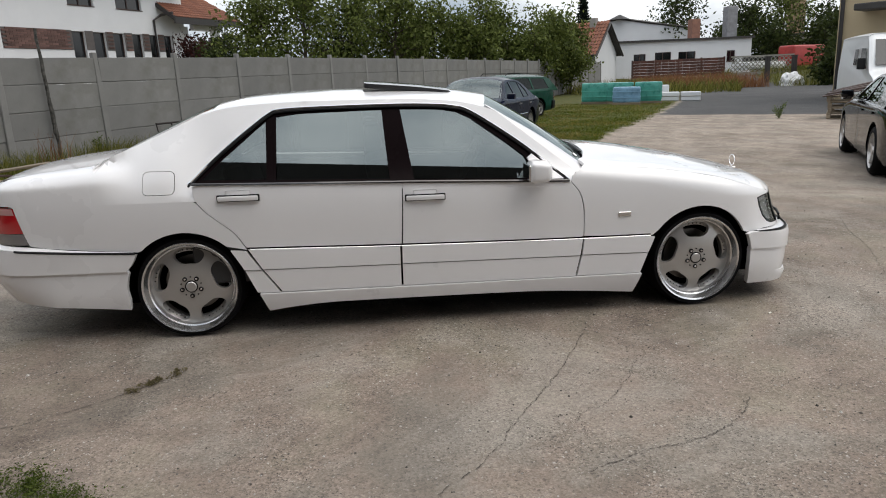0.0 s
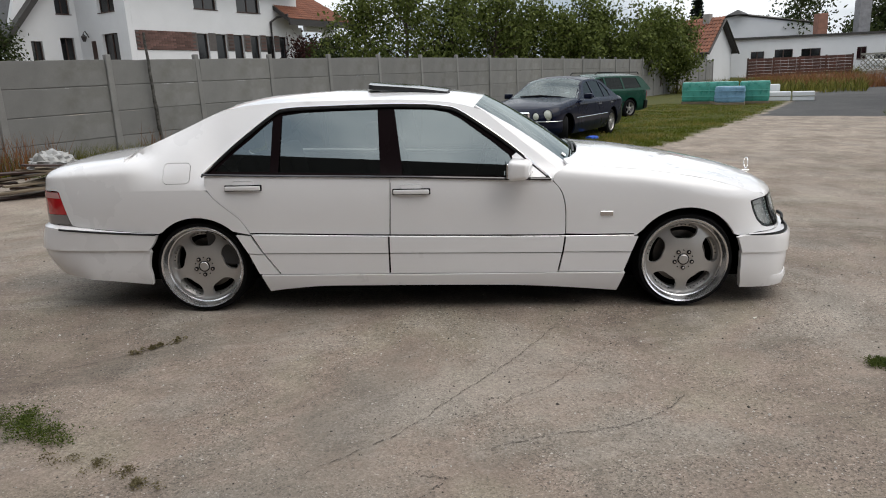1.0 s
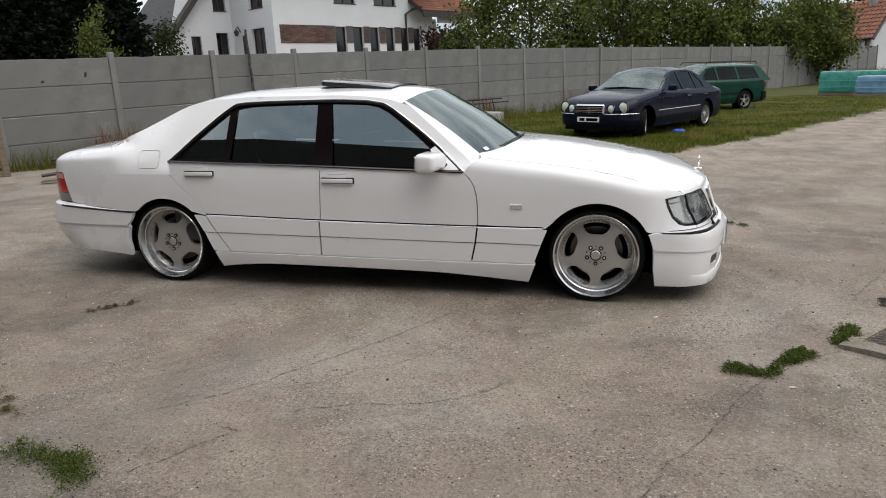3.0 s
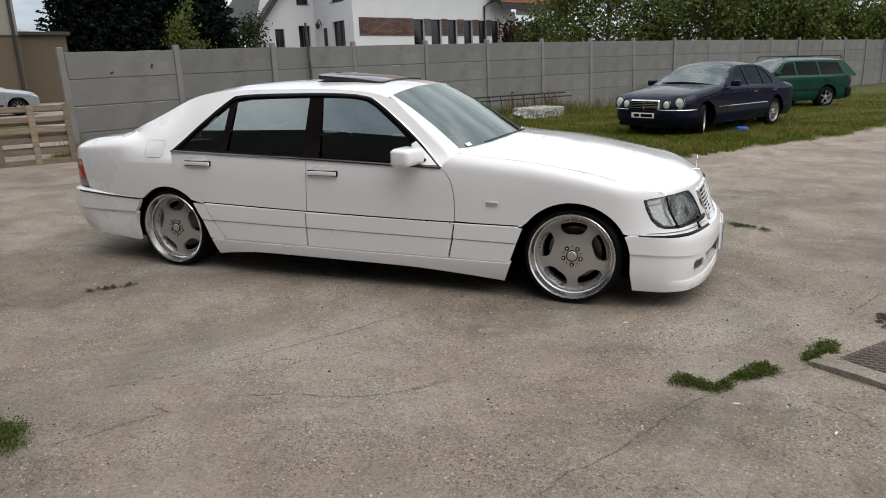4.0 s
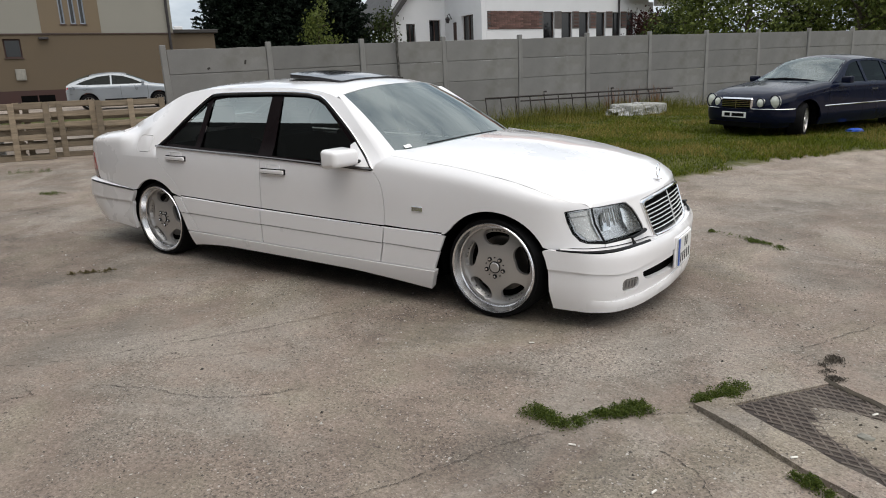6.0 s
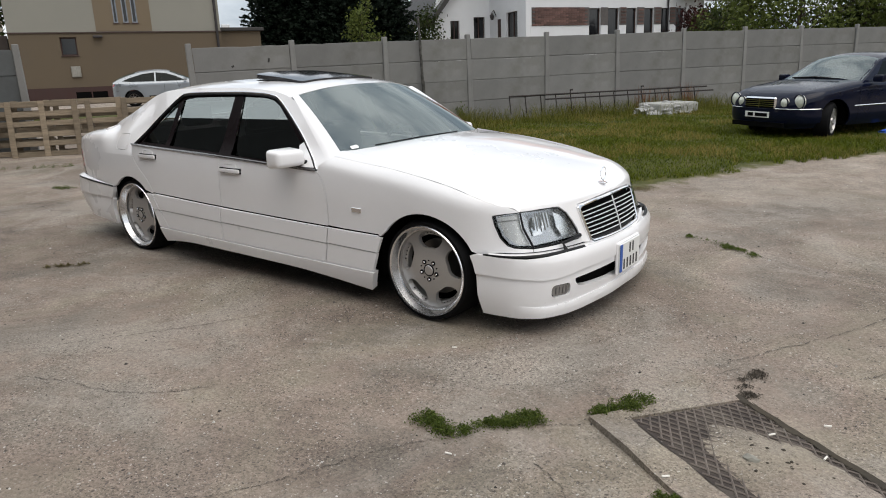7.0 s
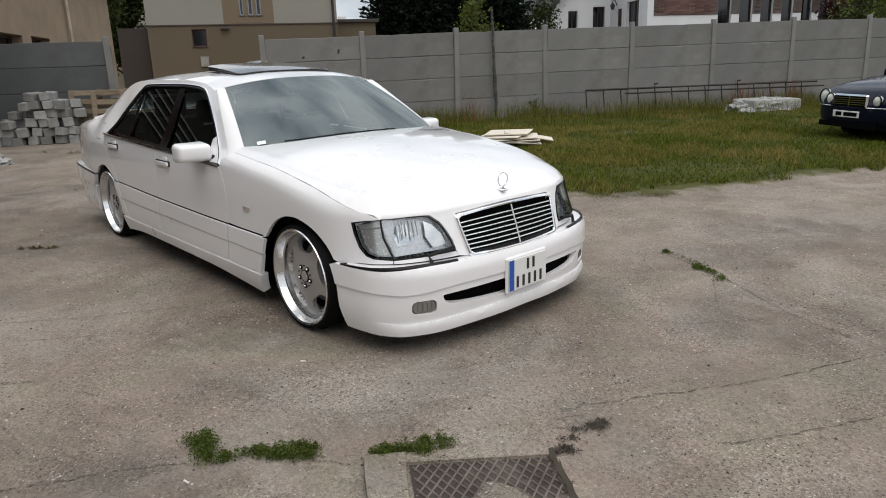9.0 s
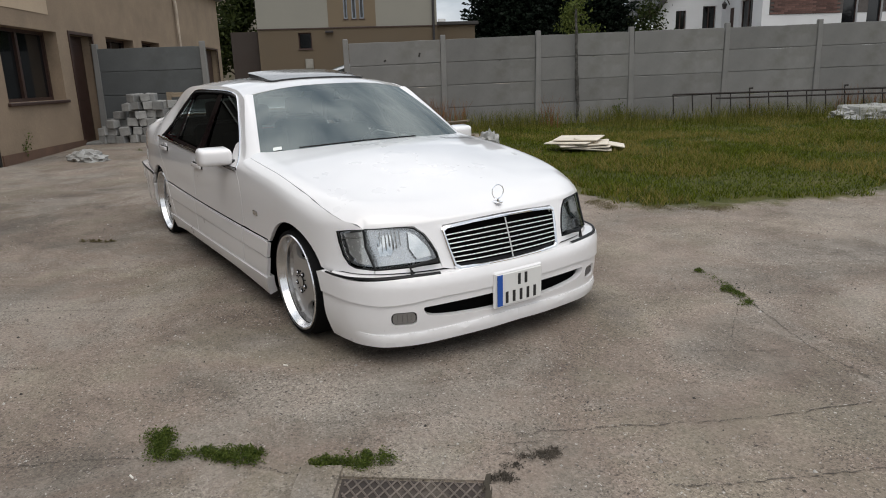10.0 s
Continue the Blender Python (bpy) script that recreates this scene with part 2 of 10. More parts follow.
WHITE_PAINT = surface("white_car_paint", (0.81, 0.80, 0.805), 0.32, 0.0, 0.03, 1.5, 300.0, 0.0, coat=1.0)
CHROME = plain("chrome", (0.82, 0.82, 0.83), 0.08, 1.0)
BRIGHT_TRIM = plain("bright_trim", (0.78, 0.78, 0.78), 0.30, 0.45)
BLACK_PLASTIC = surface("black_plastic", (0.006, 0.006, 0.007), 0.45, 0.0, 0.1, 5, 120, 0.0, spec=0.25)
PILLAR_TRIM = surface("dark_maroon_pillar_trim", (0.006, 0.003, 0.0035), 0.3, 0.0, 0.05, 3, 200, 0.0, spec=0.03)
GLOSS_BLACK = plain("gloss_black_trim", (0.012, 0.008, 0.010), 0.08, 0.0, 1.0)
RUBBER = surface("tyre_rubber", (0.005, 0.005, 0.0055), 0.75, 0.0, 0.2, 8, 120, 0.2, spec=0.12)
ALLOY = surface("silver_alloy", (0.50, 0.485, 0.47), 0.34, 0.6, 0.05, 4, 200, 0.0)
POLISHED = surface("polished_rim_lip", (0.74, 0.74, 0.75), 0.2, 0.92, 0.02, 2, 200, 0.0)
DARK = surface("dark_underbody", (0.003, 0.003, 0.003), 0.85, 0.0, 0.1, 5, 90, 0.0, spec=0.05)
CAR_GLASS = glass("tinted_car_glass", (0.20, 0.225, 0.215), 2.75)
WINDSCREEN_GLASS = glass("windscreen_glass", (0.28, 0.31, 0.30), 2.5)
LAMP_GLASS = glass("lamp_glass", (0.97, 0.98, 0.98), 1.4)
RED_LENS = plain("red_lamp_lens", (0.45, 0.01, 0.015), 0.12, 0.0, 1.0)
SMOKE_LENS = plain("smoked_lamp_lens", (0.16, 0.15, 0.15), 0.12, 0.0, 1.0)
LEATHER = surface("grey_leather", (0.045, 0.045, 0.047), 0.55, 0.0, 0.15, 5, 150, 0.1)

# ---- ground ----
GRASS_EDGE = [(-4.6, 5.2), (-3.0, 4.6), (-1.2, 4.2), (0.05, 3.92), (0.9, 4.1), (1.3, 4.9), (1.65, 5.9), (1.95, 6.8), (2.6, 8.0), (3.7, 9.3), (4.6, 10.6), (6.6, 13.9), (9.6, 18.8), (14.5, 27.5), (20.5, 38.5), (30, 56)]
GRASS_AREA = GRASS_EDGE + [(26, 62), (17.5, 51.5), (-9.2, 5.2), (-8.7, 4.9), (-7.4, 6.6), (-6.0, 7.2)]
ASPHALT_AREA = [(9.5, 18.5), (11.4, 17.6), (13.4, 16.4), (20, 13), (30, 24), (38, 40), (49, 70), (44, 74), (33, 60), (20.8, 38.5), (14.6, 27.5)]
VERGE_AREA = [(30.0, 44.5), (38.5, 63), (46, 78), (60, 72), (64, 38), (38, 43)]
BACK_GRASS = [(-40, 8), (-12.4, 10.5), (-14.2, 7.4), (-40, -3)]


def edge_distance(poly, x, y):
    """Signed distance to a polygon's edge, positive inside."""
    best = 1e9
    for i in range(len(poly)):
        (ax, ay), (bx, by) = poly[i], poly[(i + 1) % len(poly)]
        dx, dy = bx - ax, by - ay
        k = max(0.0, min(1.0, ((x - ax) * dx + (y - ay) * dy) / (dx * dx + dy * dy)))
        best = min(best, math.hypot(x - ax - k * dx, y - ay - k * dy))
    return best if inside(poly, x, y) else -best


def spread(lo, hi, step, far, grow=1.22):
    mid = list(np.arange(lo, hi + 1e-6, step))
    d, a, b = step, lo, hi
    left, right = [], []
    while b < far:
        d *= grow
        a -= d
        b += d
        left.append(a)
        right.append(b)
    return left[::-1] + mid + right


def beyond_fence(x, y):
    """How far a place lies behind the fence line (negative: in the yard)."""
    return -(x + 6.938) * 0.865 + (y - 9.327) * 0.502


def build_ground():
    xs = spread(-13, 15, 0.22, 420)
    ys = spread(-8, 24, 0.22, 420)
    nx, ny = len(xs), len(ys)
    verts, grass, asphalt = [], [], []
    for y in ys:
        for x in xs:
            z = ground_z(x, y)
            near = abs(x) < 80 and abs(y) < 100
            if near:
                g = max(edge_distance(GRASS_AREA, x, y), edge_distance(VERGE_AREA, x, y), edge_distance(BACK_GRASS, x, y))
                if beyond_fence(x, y) > 0 and x > -9.3:
                    g = max(g, min(3.0, beyond_fence(x, y)))
                a = edge_distance(ASPHALT_AREA, x, y)
            else:
                g, a = 3.0, -3.0
            z += 0.012 * noise.noise((x * 0.6, y * 0.6, 0)) + (0.03 * noise.noise((x * 1.3, y * 1.3, 5)) + 0.03) * max(0.0, min(1.0, g))
            # shallow hollow where the drain lies
            z -= 0.004
            verts.append((x, y, z))
            grass.append(max(-1.0, min(1.0, g)) * 0.5 + 0.5)
            asphalt.append(max(-1.0, min(1.0, a)) * 0.5 + 0.5)
    faces = [(j * nx + i, j * nx + i + 1, (j + 1) * nx + i + 1, (j + 1) * nx + i) for j in range(ny - 1) for i in range(nx - 1)]
    me = bpy.data.meshes.new("ground")
    me.from_pydata(verts, [], faces)
    for key, vals in (("grass", grass), ("asphalt", asphalt)):
        at = me.attributes.new(key, "FLOAT", "POINT")
        at.data.foreach_set("value", vals)
    me.shade_smooth()
    me.materials.append(ground_material())
    ob = new("ground", me)
    tagged(ob, "worn concrete yard with grass and an asphalt drive", "ground", kind="structure")


def ground_material():
    m, nt, b = nodes_of("yard_ground")
    big = noise_of(nt, 0.35, 5.0, 0.6)
    mid = noise_of(nt, 1.7, 6.0, 0.65)
    grit = noise_of(nt, 55.0, 4.0, 0.75)
    tc = nt.nodes.new("ShaderNodeTexCoord")
    c1 = ramp(nt, mid.outputs["Fac"], [(0.30, (0.172, 0.147, 0.124)), (0.5, (0.228, 0.198, 0.169)), (0.70, (0.290, 0.256, 0.220))])
    c2 = ramp(nt, big.outputs["Fac"], [(0.34, (0.68, 0.665, 0.65)), (0.56, (1.0, 0.985, 0.97))])
    con = mix(nt, 1.0, c1.outputs["Color"], c2.outputs["Color"], "MULTIPLY")
    # pinkish, yellow-grey and bluish stains
    hue = noise_of(nt, 0.9, 5.0, 0.6)
    tint = ramp(nt, hue.outputs["Fac"], [(0.30, (0.90, 0.935, 0.965)), (0.42, (0.98, 0.985, 0.975)), (0.50, (1.04, 0.978, 0.958)), (0.60, (1.0, 1.0, 0.93)), (0.72, (0.84, 0.855, 0.86))])
    con = mix(nt, 1.0, con, tint.outputs["Color"], "MULTIPLY")
    # a pale film of dust in patches with ragged edges, and dark oily wear
    film = noise_of(nt, 0.62, 10.0, 0.72)
    film.inputs["Distortion"].default_value = 0.8
    con = mix(nt, ramp(nt, film.outputs["Fac"], [(0.50, 0.0), (0.57, 0.42), (0.70, 0.62)]).outputs["Color"], con, (0.318, 0.288, 0.250))
    wear = noise_of(nt, 0.45, 9.0, 0.7)
    wear.inputs["Distortion"].default_value = 1.2
    con = mix(nt, 1.0, con, ramp(nt, wear.outputs["Fac"], [(0.36, 0.70), (0.46, 0.93), (0.52, 1.0)]).outputs["Color"], "MULTIPLY")

    # coordinates bent at a small scale, so that pits and stones are ragged
    jitter = noise_of(nt, 55.0, 2.0, 0.6)
    off = nt.nodes.new("ShaderNodeVectorMath")
    off.operation = "MULTIPLY_ADD"
    off.inputs[1].default_value, off.inputs[2].default_value = (0.022, 0.022, 0.022), (-0.011, -0.011, -0.011)
    nt.links.new(jitter.outputs["Color"], off.inputs[0])
    bent = nt.nodes.new("ShaderNodeVectorMath")
    bent.operation = "ADD"
    nt.links.new(tc.outputs["Object"], bent.inputs[0])
    nt.links.new(off.outputs["Vector"], bent.inputs[1])

    def cells(scale):
        v = nt.nodes.new("ShaderNodeTexVoronoi")
        v.inputs["Scale"].default_value = scale
        nt.links.new(bent.outputs["Vector"], v.inputs["Vector"])
        k = nt.nodes.new("ShaderNodeSeparateColor")
        nt.links.new(v.outputs["Color"], k.inputs["Color"])
        return v, k

    worn = ramp(nt, noise_of(nt, 1.3, 6.0, 0.72).outputs["Fac"], [(0.38, 0.25), (0.60, 1.0)])
    _, sand_k = cells(150.0)
    gr = ramp(nt, sand_k.outputs["Red"], [(0.0, 0.50), (0.22, 0.80), (0.6, 1.02), (0.9, 1.16), (1.0, 1.5)])
    gw = ramp(nt, grit.outputs["Fac"], [(0.32, 0.70), (0.5, 1.0), (0.68, 1.20)])
    rough_con = mix(nt, 1.0, con, gr.outputs["Color"], "MULTIPLY")
    con = mix(nt, worn.outputs["Color"], con, rough_con)
    con = mix(nt, 0.9, con, gw.outputs["Color"], "MULTIPLY")
    # pits and single stones of three sizes, thickest where the skin is worn off
    pits = None
    for scale, lo, hi, radius in ((105.0, 0.74, 0.80, 0.42), (58.0, 0.80, 0.84, 0.36), (27.0, 0.90, 0.92, 0.24)):
        v, k = cells(scale)
        spot = ramp(nt, v.outputs["Distance"], [(radius * 0.7, 1.0), (radius, 0.0)])
        pick = ramp(nt, k.outputs["Red"], [(lo, 0.0), (hi, 1.0)])
        pm = mix(nt, 1.0, spot.outputs["Color"], pick.outputs["Color"], "MULTIPLY")
        pm = mix(nt, 1.0, pm, worn.outputs["Color"], "MULTIPLY")
        pcol = ramp(nt, k.outputs["Green"], [(0.0, (0.045, 0.038, 0.034)), (0.55, (0.105, 0.090, 0.080)), (0.74, (0.16, 0.14, 0.125)), (0.80, (0.36, 0.33, 0.30)), (1.0, (0.52, 0.49, 0.45))])
        con = mix(nt, pm, con, pcol.outputs["Color"])
        pits = pm if pits is None else mix(nt, 1.0, pits, pm, "ADD")
    # dirt brought on towards the drive: browner and rougher with distance along y
    geo = nt.nodes.new("ShaderNodeNewGeometry")
    sep = nt.nodes.new("ShaderNodeSeparateXYZ")
    nt.links.new(geo.outputs["Position"], sep.inputs["Vector"])
    earth = nt.nodes.new("ShaderNodeMapRange")
    earth.inputs["From Min"].default_value, earth.inputs["From Max"].default_value = 1.0, 9.0
    nt.links.new(sep.outputs["Y"], earth.inputs["Value"])
    patch = noise_of(nt, 0.8, 6.0, 0.7)
    ef = nt.nodes.new("ShaderNodeMath")
    ef.operation = "MULTIPLY"
    pr = ramp(nt, patch.outputs["Fac"], [(0.4, 0.25), (0.6, 1.0)])
    nt.links.new(earth.outputs["Result"], ef.inputs[0])
    nt.links.new(pr.outputs["Color"], ef.inputs[1])
    sand = mix(nt, 1.0, ramp(nt, mid.outputs["Fac"], [(0.3, (0.215, 0.172, 0.135)), (0.5, (0.30, 0.25, 0.205)), (0.7, (0.37, 0.315, 0.26))]).outputs["Color"], gr.outputs["Color"], "MULTIPLY")
    ruts = noise_of(nt, 3.2, 9.0, 0.75, stretch=(1.0, 0.45, 1.0))
    ruts.inputs["Distortion"].default_value = 0.6
    sand = mix(nt, 1.0, sand, ramp(nt, ruts.outputs["Fac"], [(0.36, 0.66), (0.48, 0.95), (0.60, 1.12)]).outputs["Color"], "MULTIPLY")
    sand = mix(nt, 0.9, sand, gw.outputs["Color"], "MULTIPLY")
    for scale, lo, hi, radius in ((40.0, 0.80, 0.84, 0.38), (19.0, 0.90, 0.92, 0.25)):
        v, k = cells(scale)
        pm = mix(nt, 1.0, ramp(nt, v.outputs["Distance"], [(radius * 0.7, 1.0), (radius, 0.0)]).outputs["Color"], ramp(nt, k.outputs["Red"], [(lo, 0.0), (hi, 1.0)]).outputs["Color"], "MULTIPLY")
        sand = mix(nt, pm, sand, ramp(nt, k.outputs["Green"], [(0.0, (0.07, 0.058, 0.048)), (0.6, (0.15, 0.125, 0.105)), (0.7, (0.36, 0.33, 0.29)), (1.0, (0.5, 0.47, 0.43))]).outputs["Color"])
    con = mix(nt, ef.outputs["Value"], con, sand)
    # asphalt
    aa = nt.nodes.new("ShaderNodeAttribute")
    aa.attribute_name = "asphalt"
    an = noise_of(nt, 1.2, 5.0, 0.7)
    asum = nt.nodes.new("ShaderNodeMath")
    asum.operation = "MULTIPLY_ADD"
    asum.inputs[1].default_value = 0.35
    nt.links.new(an.outputs["Fac"], asum.inputs[0])
    nt.links.new(aa.outputs["Fac"], asum.inputs[2])
    am = ramp(nt, asum.outputs["Value"], [(0.64, 0.0), (0.74, 1.0)])
    tar = mix(nt, 1.0, ramp(nt, big.outputs["Fac"], [(0.3, (0.055, 0.054, 0.055)), (0.7, (0.085, 0.083, 0.082))]).outputs["Color"], gr.outputs["Color"], "MULTIPLY")
    con = mix(nt, am.outputs["Color"], con, tar)
    # earth under the grass
    ga = nt.nodes.new("ShaderNodeAttribute")
    ga.attribute_name = "grass"
    gn = noise_of(nt, 2.2, 6.0, 0.7)
    gsum = nt.nodes.new("ShaderNodeMath")
    gsum.operation = "MULTIPLY_ADD"
    gsum.inputs[1].default_value = 0.7
    nt.links.new(gn.outputs["Fac"], gsum.inputs[0])
    nt.links.new(ga.outputs["Fac"], gsum.inputs[2])
    gm = ramp(nt, gsum.outputs["Value"], [(0.82, 0.0), (0.95, 1.0)])
    turf = ramp(nt, gn.outputs["Fac"], [(0.3, (0.028, 0.038, 0.006)), (0.5, (0.060, 0.064, 0.012)), (0.7, (0.105, 0.092, 0.028))])
    tcol = mix(nt, 1.0, turf.outputs["Color"], gr.outputs["Color"], "MULTIPLY")
    col = mix(nt, gm.outputs["Color"], con, tcol)
    nt.links.new(col, b.inputs["Base Color"])
    b.inputs["Roughness"].default_value = 0.92
    b.inputs["Specular IOR Level"].default_value = 0.25
    add = mix(nt, 0.35, grit.outputs["Fac"], mid.outputs["Fac"])
    add = mix(nt, 0.5, add, pits, "SUBTRACT")
    bump(nt, b, add, 0.6, 0.012)
    return m


CONCRETE = surface("fence_concrete", (0.212, 0.209, 0.200), 0.9, 0.0, 0.22, 0.9, 45.0, 0.35, per_object=0.16, dirt=(0.135, 0.130, 0.112))
BLUE_CONCRETE = surface("dark_blue_grey_concrete", (0.105, 0.112, 0.115), 0.85, 0.0, 0.22, 0.9, 45.0, 0.35, per_object=0.12, dirt=(0.075, 0.078, 0.075))
POST_CONCRETE = surface("post_concrete", (0.226, 0.222, 0.212), 0.9, 0.0, 0.18, 1.5, 45.0, 0.3, per_object=0.1)
EARTH_STAIN = surface("dark_chip", (0.04, 0.037, 0.033), 0.9)
build_ground()

# ---- the concrete fence ----
FENCE_ORIGIN, FENCE_STEP, FENCE_BEND = Vector((-6.895, 9.320, 0)), Vector((1.056, 1.8843, 0)), Vector((0.00993, 0.01038, 0))


def fence_place(k, z=0.0):
    """A place on the fence line, k bays along it; the line bends a little."""
    j = min(k, 9.0)
    p = FENCE_ORIGIN + FENCE_STEP * j + FENCE_BEND * (j * j) + (FENCE_STEP + FENCE_BEND * 18.0) * (k - j)
    return Vector((p.x, p.y, z))


def fence_top(k):
    j = min(k, 9.0)
    return 2.205 + 0.030 * j - 0.00167 * j * j


def build_fence():
    rnd = random.Random(4)
    bm = bmesh.new()
    add_box(bm, -0.075, 0.075, -0.07, 0.07, -0.35, 2.06)
    for v in bm.verts:
        if v.co.z > 2:
            v.co.x *= 0.75
            v.co.y *= 0.75
    bmesh.ops.bevel(bm, geom=bm.edges[:], offset=0.012, segments=1, affect="EDGES")
    post_mesh = mesh_of(bm, "fence_post")
    post_mesh.materials.append(POST_CONCRETE)
    fence = thing("concrete_fence", "grey precast concrete panel fence along the yard", "fence", kind="structure")

    def board(span, dip0, dip1, low):
        """One precast board: its long edges wander a little and are chipped."""
        n = 10
        bm = bmesh.new()
        rows = []
        for i in range(n + 1):
            x = 0.055 + (span - 0.11) * i / n
            t = 0.494 + dip0 + (dip1 - dip0) * i / n - (rnd.uniform(0.0, 0.012) if rnd.random() < 0.35 else 0.0)
            b = 0.005 + (rnd.uniform(0.0, 0.010) if rnd.random() < 0.3 else 0.0) - low
            q = rnd.uniform(-0.002, 0.002)
            rows.append([bm.verts.new(p) for p in ((x, -0.022 + q, b + 0.005), (x, -0.022 + q, t - 0.006), (x, -0.016, t), (x, 0.016, t), (x, 0.022, t - 0.006), (x, 0.022, b + 0.005), (x, 0.016, b), (x, -0.016, b))])
        for a, b in zip(rows, rows[1:]):
            for k in range(8):
                bm.faces.new((a[k], a[(k + 1) % 8], b[(k + 1) % 8], b[k]))
        bm.faces.new(rows[0])
        bm.faces.new(rows[-1])
        add_box(bm, 0.056, span - 0.056, -0.008, 0.008, -0.012, 0.02)
        bmesh.ops.recalc_face_normals(bm, faces=bm.faces[:])
        me = mesh_of(bm, "fence_panel")
        me.materials.append(CONCRETE)
        return me

    def bay(p, q, top0, top1, material=None):
        """Boards between two posts; the lowest reaches into the ground."""
        d = q - p
        ang = math.degrees(math.atan2(d.y, d.x))
        rake = math.degrees(math.atan2(top1 - top0, d.length))
        for row in range(4):
            ob = part("panel", board(d.length, rnd.uniform(-0.006, 0.004), rnd.uniform(-0.006, 0.004), 0.3 if row == 0 else 0.0), None, fence)
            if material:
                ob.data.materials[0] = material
            ob.matrix_world = pose(p.x, p.y, top0 - 2.0 + 0.5 * row, rnd.uniform(-0.3, 0.3), -rake, ang + rnd.uniform(-0.12, 0.12))

    def post(p, top, ang):
        ob = part("post", post_mesh, None, fence)
        ob.matrix_world = pose(p.x, p.y, top - 2.0, rnd.uniform(-0.8, 0.8), rnd.uniform(-0.8, 0.8), ang)

    for k in range(-2, 24):
        d = fence_place(k + 0.5) - fence_place(k - 0.5)
        post(fence_place(k), fence_top(k), math.degrees(math.atan2(d.y, d.x)))
        if k < 23:
            bay(fence_place(k), fence_place(k + 1), fence_top(k) - 0.03, fence_top(k + 1) - 0.03)
    # the short bay by the gateway has darker, bluer boards
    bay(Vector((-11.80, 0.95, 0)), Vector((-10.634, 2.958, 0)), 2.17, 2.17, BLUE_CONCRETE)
    post(Vector((-10.634, 2.958, 0)), 2.2, 60)
    post(Vector((-11.80, 0.95, 0)), 2.2, 60)
    # a torn plate hangs out of the end board
    part("chip", box(-0.02, 0.02, -0.03, -0.022, 0.0, 0.09, 0.004), EARTH_STAIN, fence).matrix_world = pose(*fence_place(-1.25, 1.78), 0, 12, 60)
    part("chip", box(-0.02, 0.02, -0.03, -0.022, 0.0, 0.06, 0.004), EARTH_STAIN, fence).matrix_world = pose(*fence_place(-1.62, 1.70), 0, 60, 60)


build_fence()

# ---- buildings ----
PLASTER_WHITE = surface("white_render", (0.62, 0.63, 0.64), 0.85, 0, 0.05, 0.6, 30, 0.1)
PLASTER_GREY = surface("pale_grey_render", (0.23, 0.222, 0.190), 0.85, 0, 0.06, 0.5, 30, 0.1)
PLASTER_TAN = surface("tan_render", (0.105, 0.079, 0.050), 0.85, 0, 0.08, 0.5, 30, 0.1)
PLASTER_DARK = surface("brown_render", (0.035, 0.025, 0.020), 0.85, 0, 0.08, 0.5, 30, 0.1)
PLINTH = surface("red_brown_plinth", (0.045, 0.020, 0.016), 0.8, 0, 0.2, 1, 30, 0.1)
ROUGHCAST = surface("beige_roughcast", (0.285, 0.215, 0.15), 0.95, 0, 0.22, 1.2, 26, 1.0, dirt=(0.25, 0.185, 0.13))
BRICK_MAT = surface("clinker_brick", (0.16, 0.09, 0.075), 0.85, 0, 0.25, 4, 60, 0.3, per_object=0.55)
TILE_MAT = surface("terracotta_tile", (0.27, 0.10, 0.055), 0.75, 0, 0.25, 2, 50, 0.2, per_object=0.35)
ROOF_DARK = surface("dark_roof_edge", (0.03, 0.027, 0.025), 0.6, 0, 0.2, 3, 40, 0.1)
BROWN_WOOD = surface("dark_brown_joinery", (0.045, 0.022, 0.016), 0.5, 0, 0.2, 3, 60, 0.1)
PANE = plain("window_pane_dark", (0.008, 0.009, 0.010), 0.08, 0.0, 0.1)
ZINC = surface("zinc_pipe", (0.05, 0.045, 0.045), 0.5, 0.5, 0.2, 4, 60, 0.05)
TIMBER = surface("weathered_timber", (0.30, 0.24, 0.17), 0.9, 0, 0.35, 3, 60, 0.4, stretch=(1, 8, 8), per_object=0.45)


def wall_frame(origin, angle):
    """A frame with x along a facade, y into the building and z up."""
    return pose(origin[0], origin[1], 0, 0, 0, angle)


def wall_with_openings(length0, length1, z0, z1, thick, openings):
    """A wall along x with rectangular openings (x0, x1, z0, z1) cut right through."""
    xs = sorted({length0, length1, *[o[0] for o in openings], *[o[1] for o in openings]})
    zs = sorted({z0, z1, *[o[2] for o in openings], *[o[3] for o in openings]})
    bm = bmesh.new()
    for a, b in zip(xs, xs[1:]):
        for c, d in zip(zs, zs[1:]):
            mx, mz = (a + b) / 2, (c + d) / 2
            if not any(o[0] < mx < o[1] and o[2] < mz < o[3] for o in openings):
                add_box(bm, a, b, 0, thick, c, d)
    bmesh.ops.remove_doubles(bm, verts=bm.verts[:], dist=1e-4)
    seen = {}
    bm.verts.index_update()
    for f in bm.faces[:]:
        key = tuple(sorted(v.index for v in f.verts))
        seen.setdefault(key, []).append(f)
    bmesh.ops.delete(bm, geom=[f for fs in seen.values() if len(fs) > 1 for f in fs], context="FACES_ONLY")
    bmesh.ops.recalc_face_normals(bm, faces=bm.faces[:])
    return bm


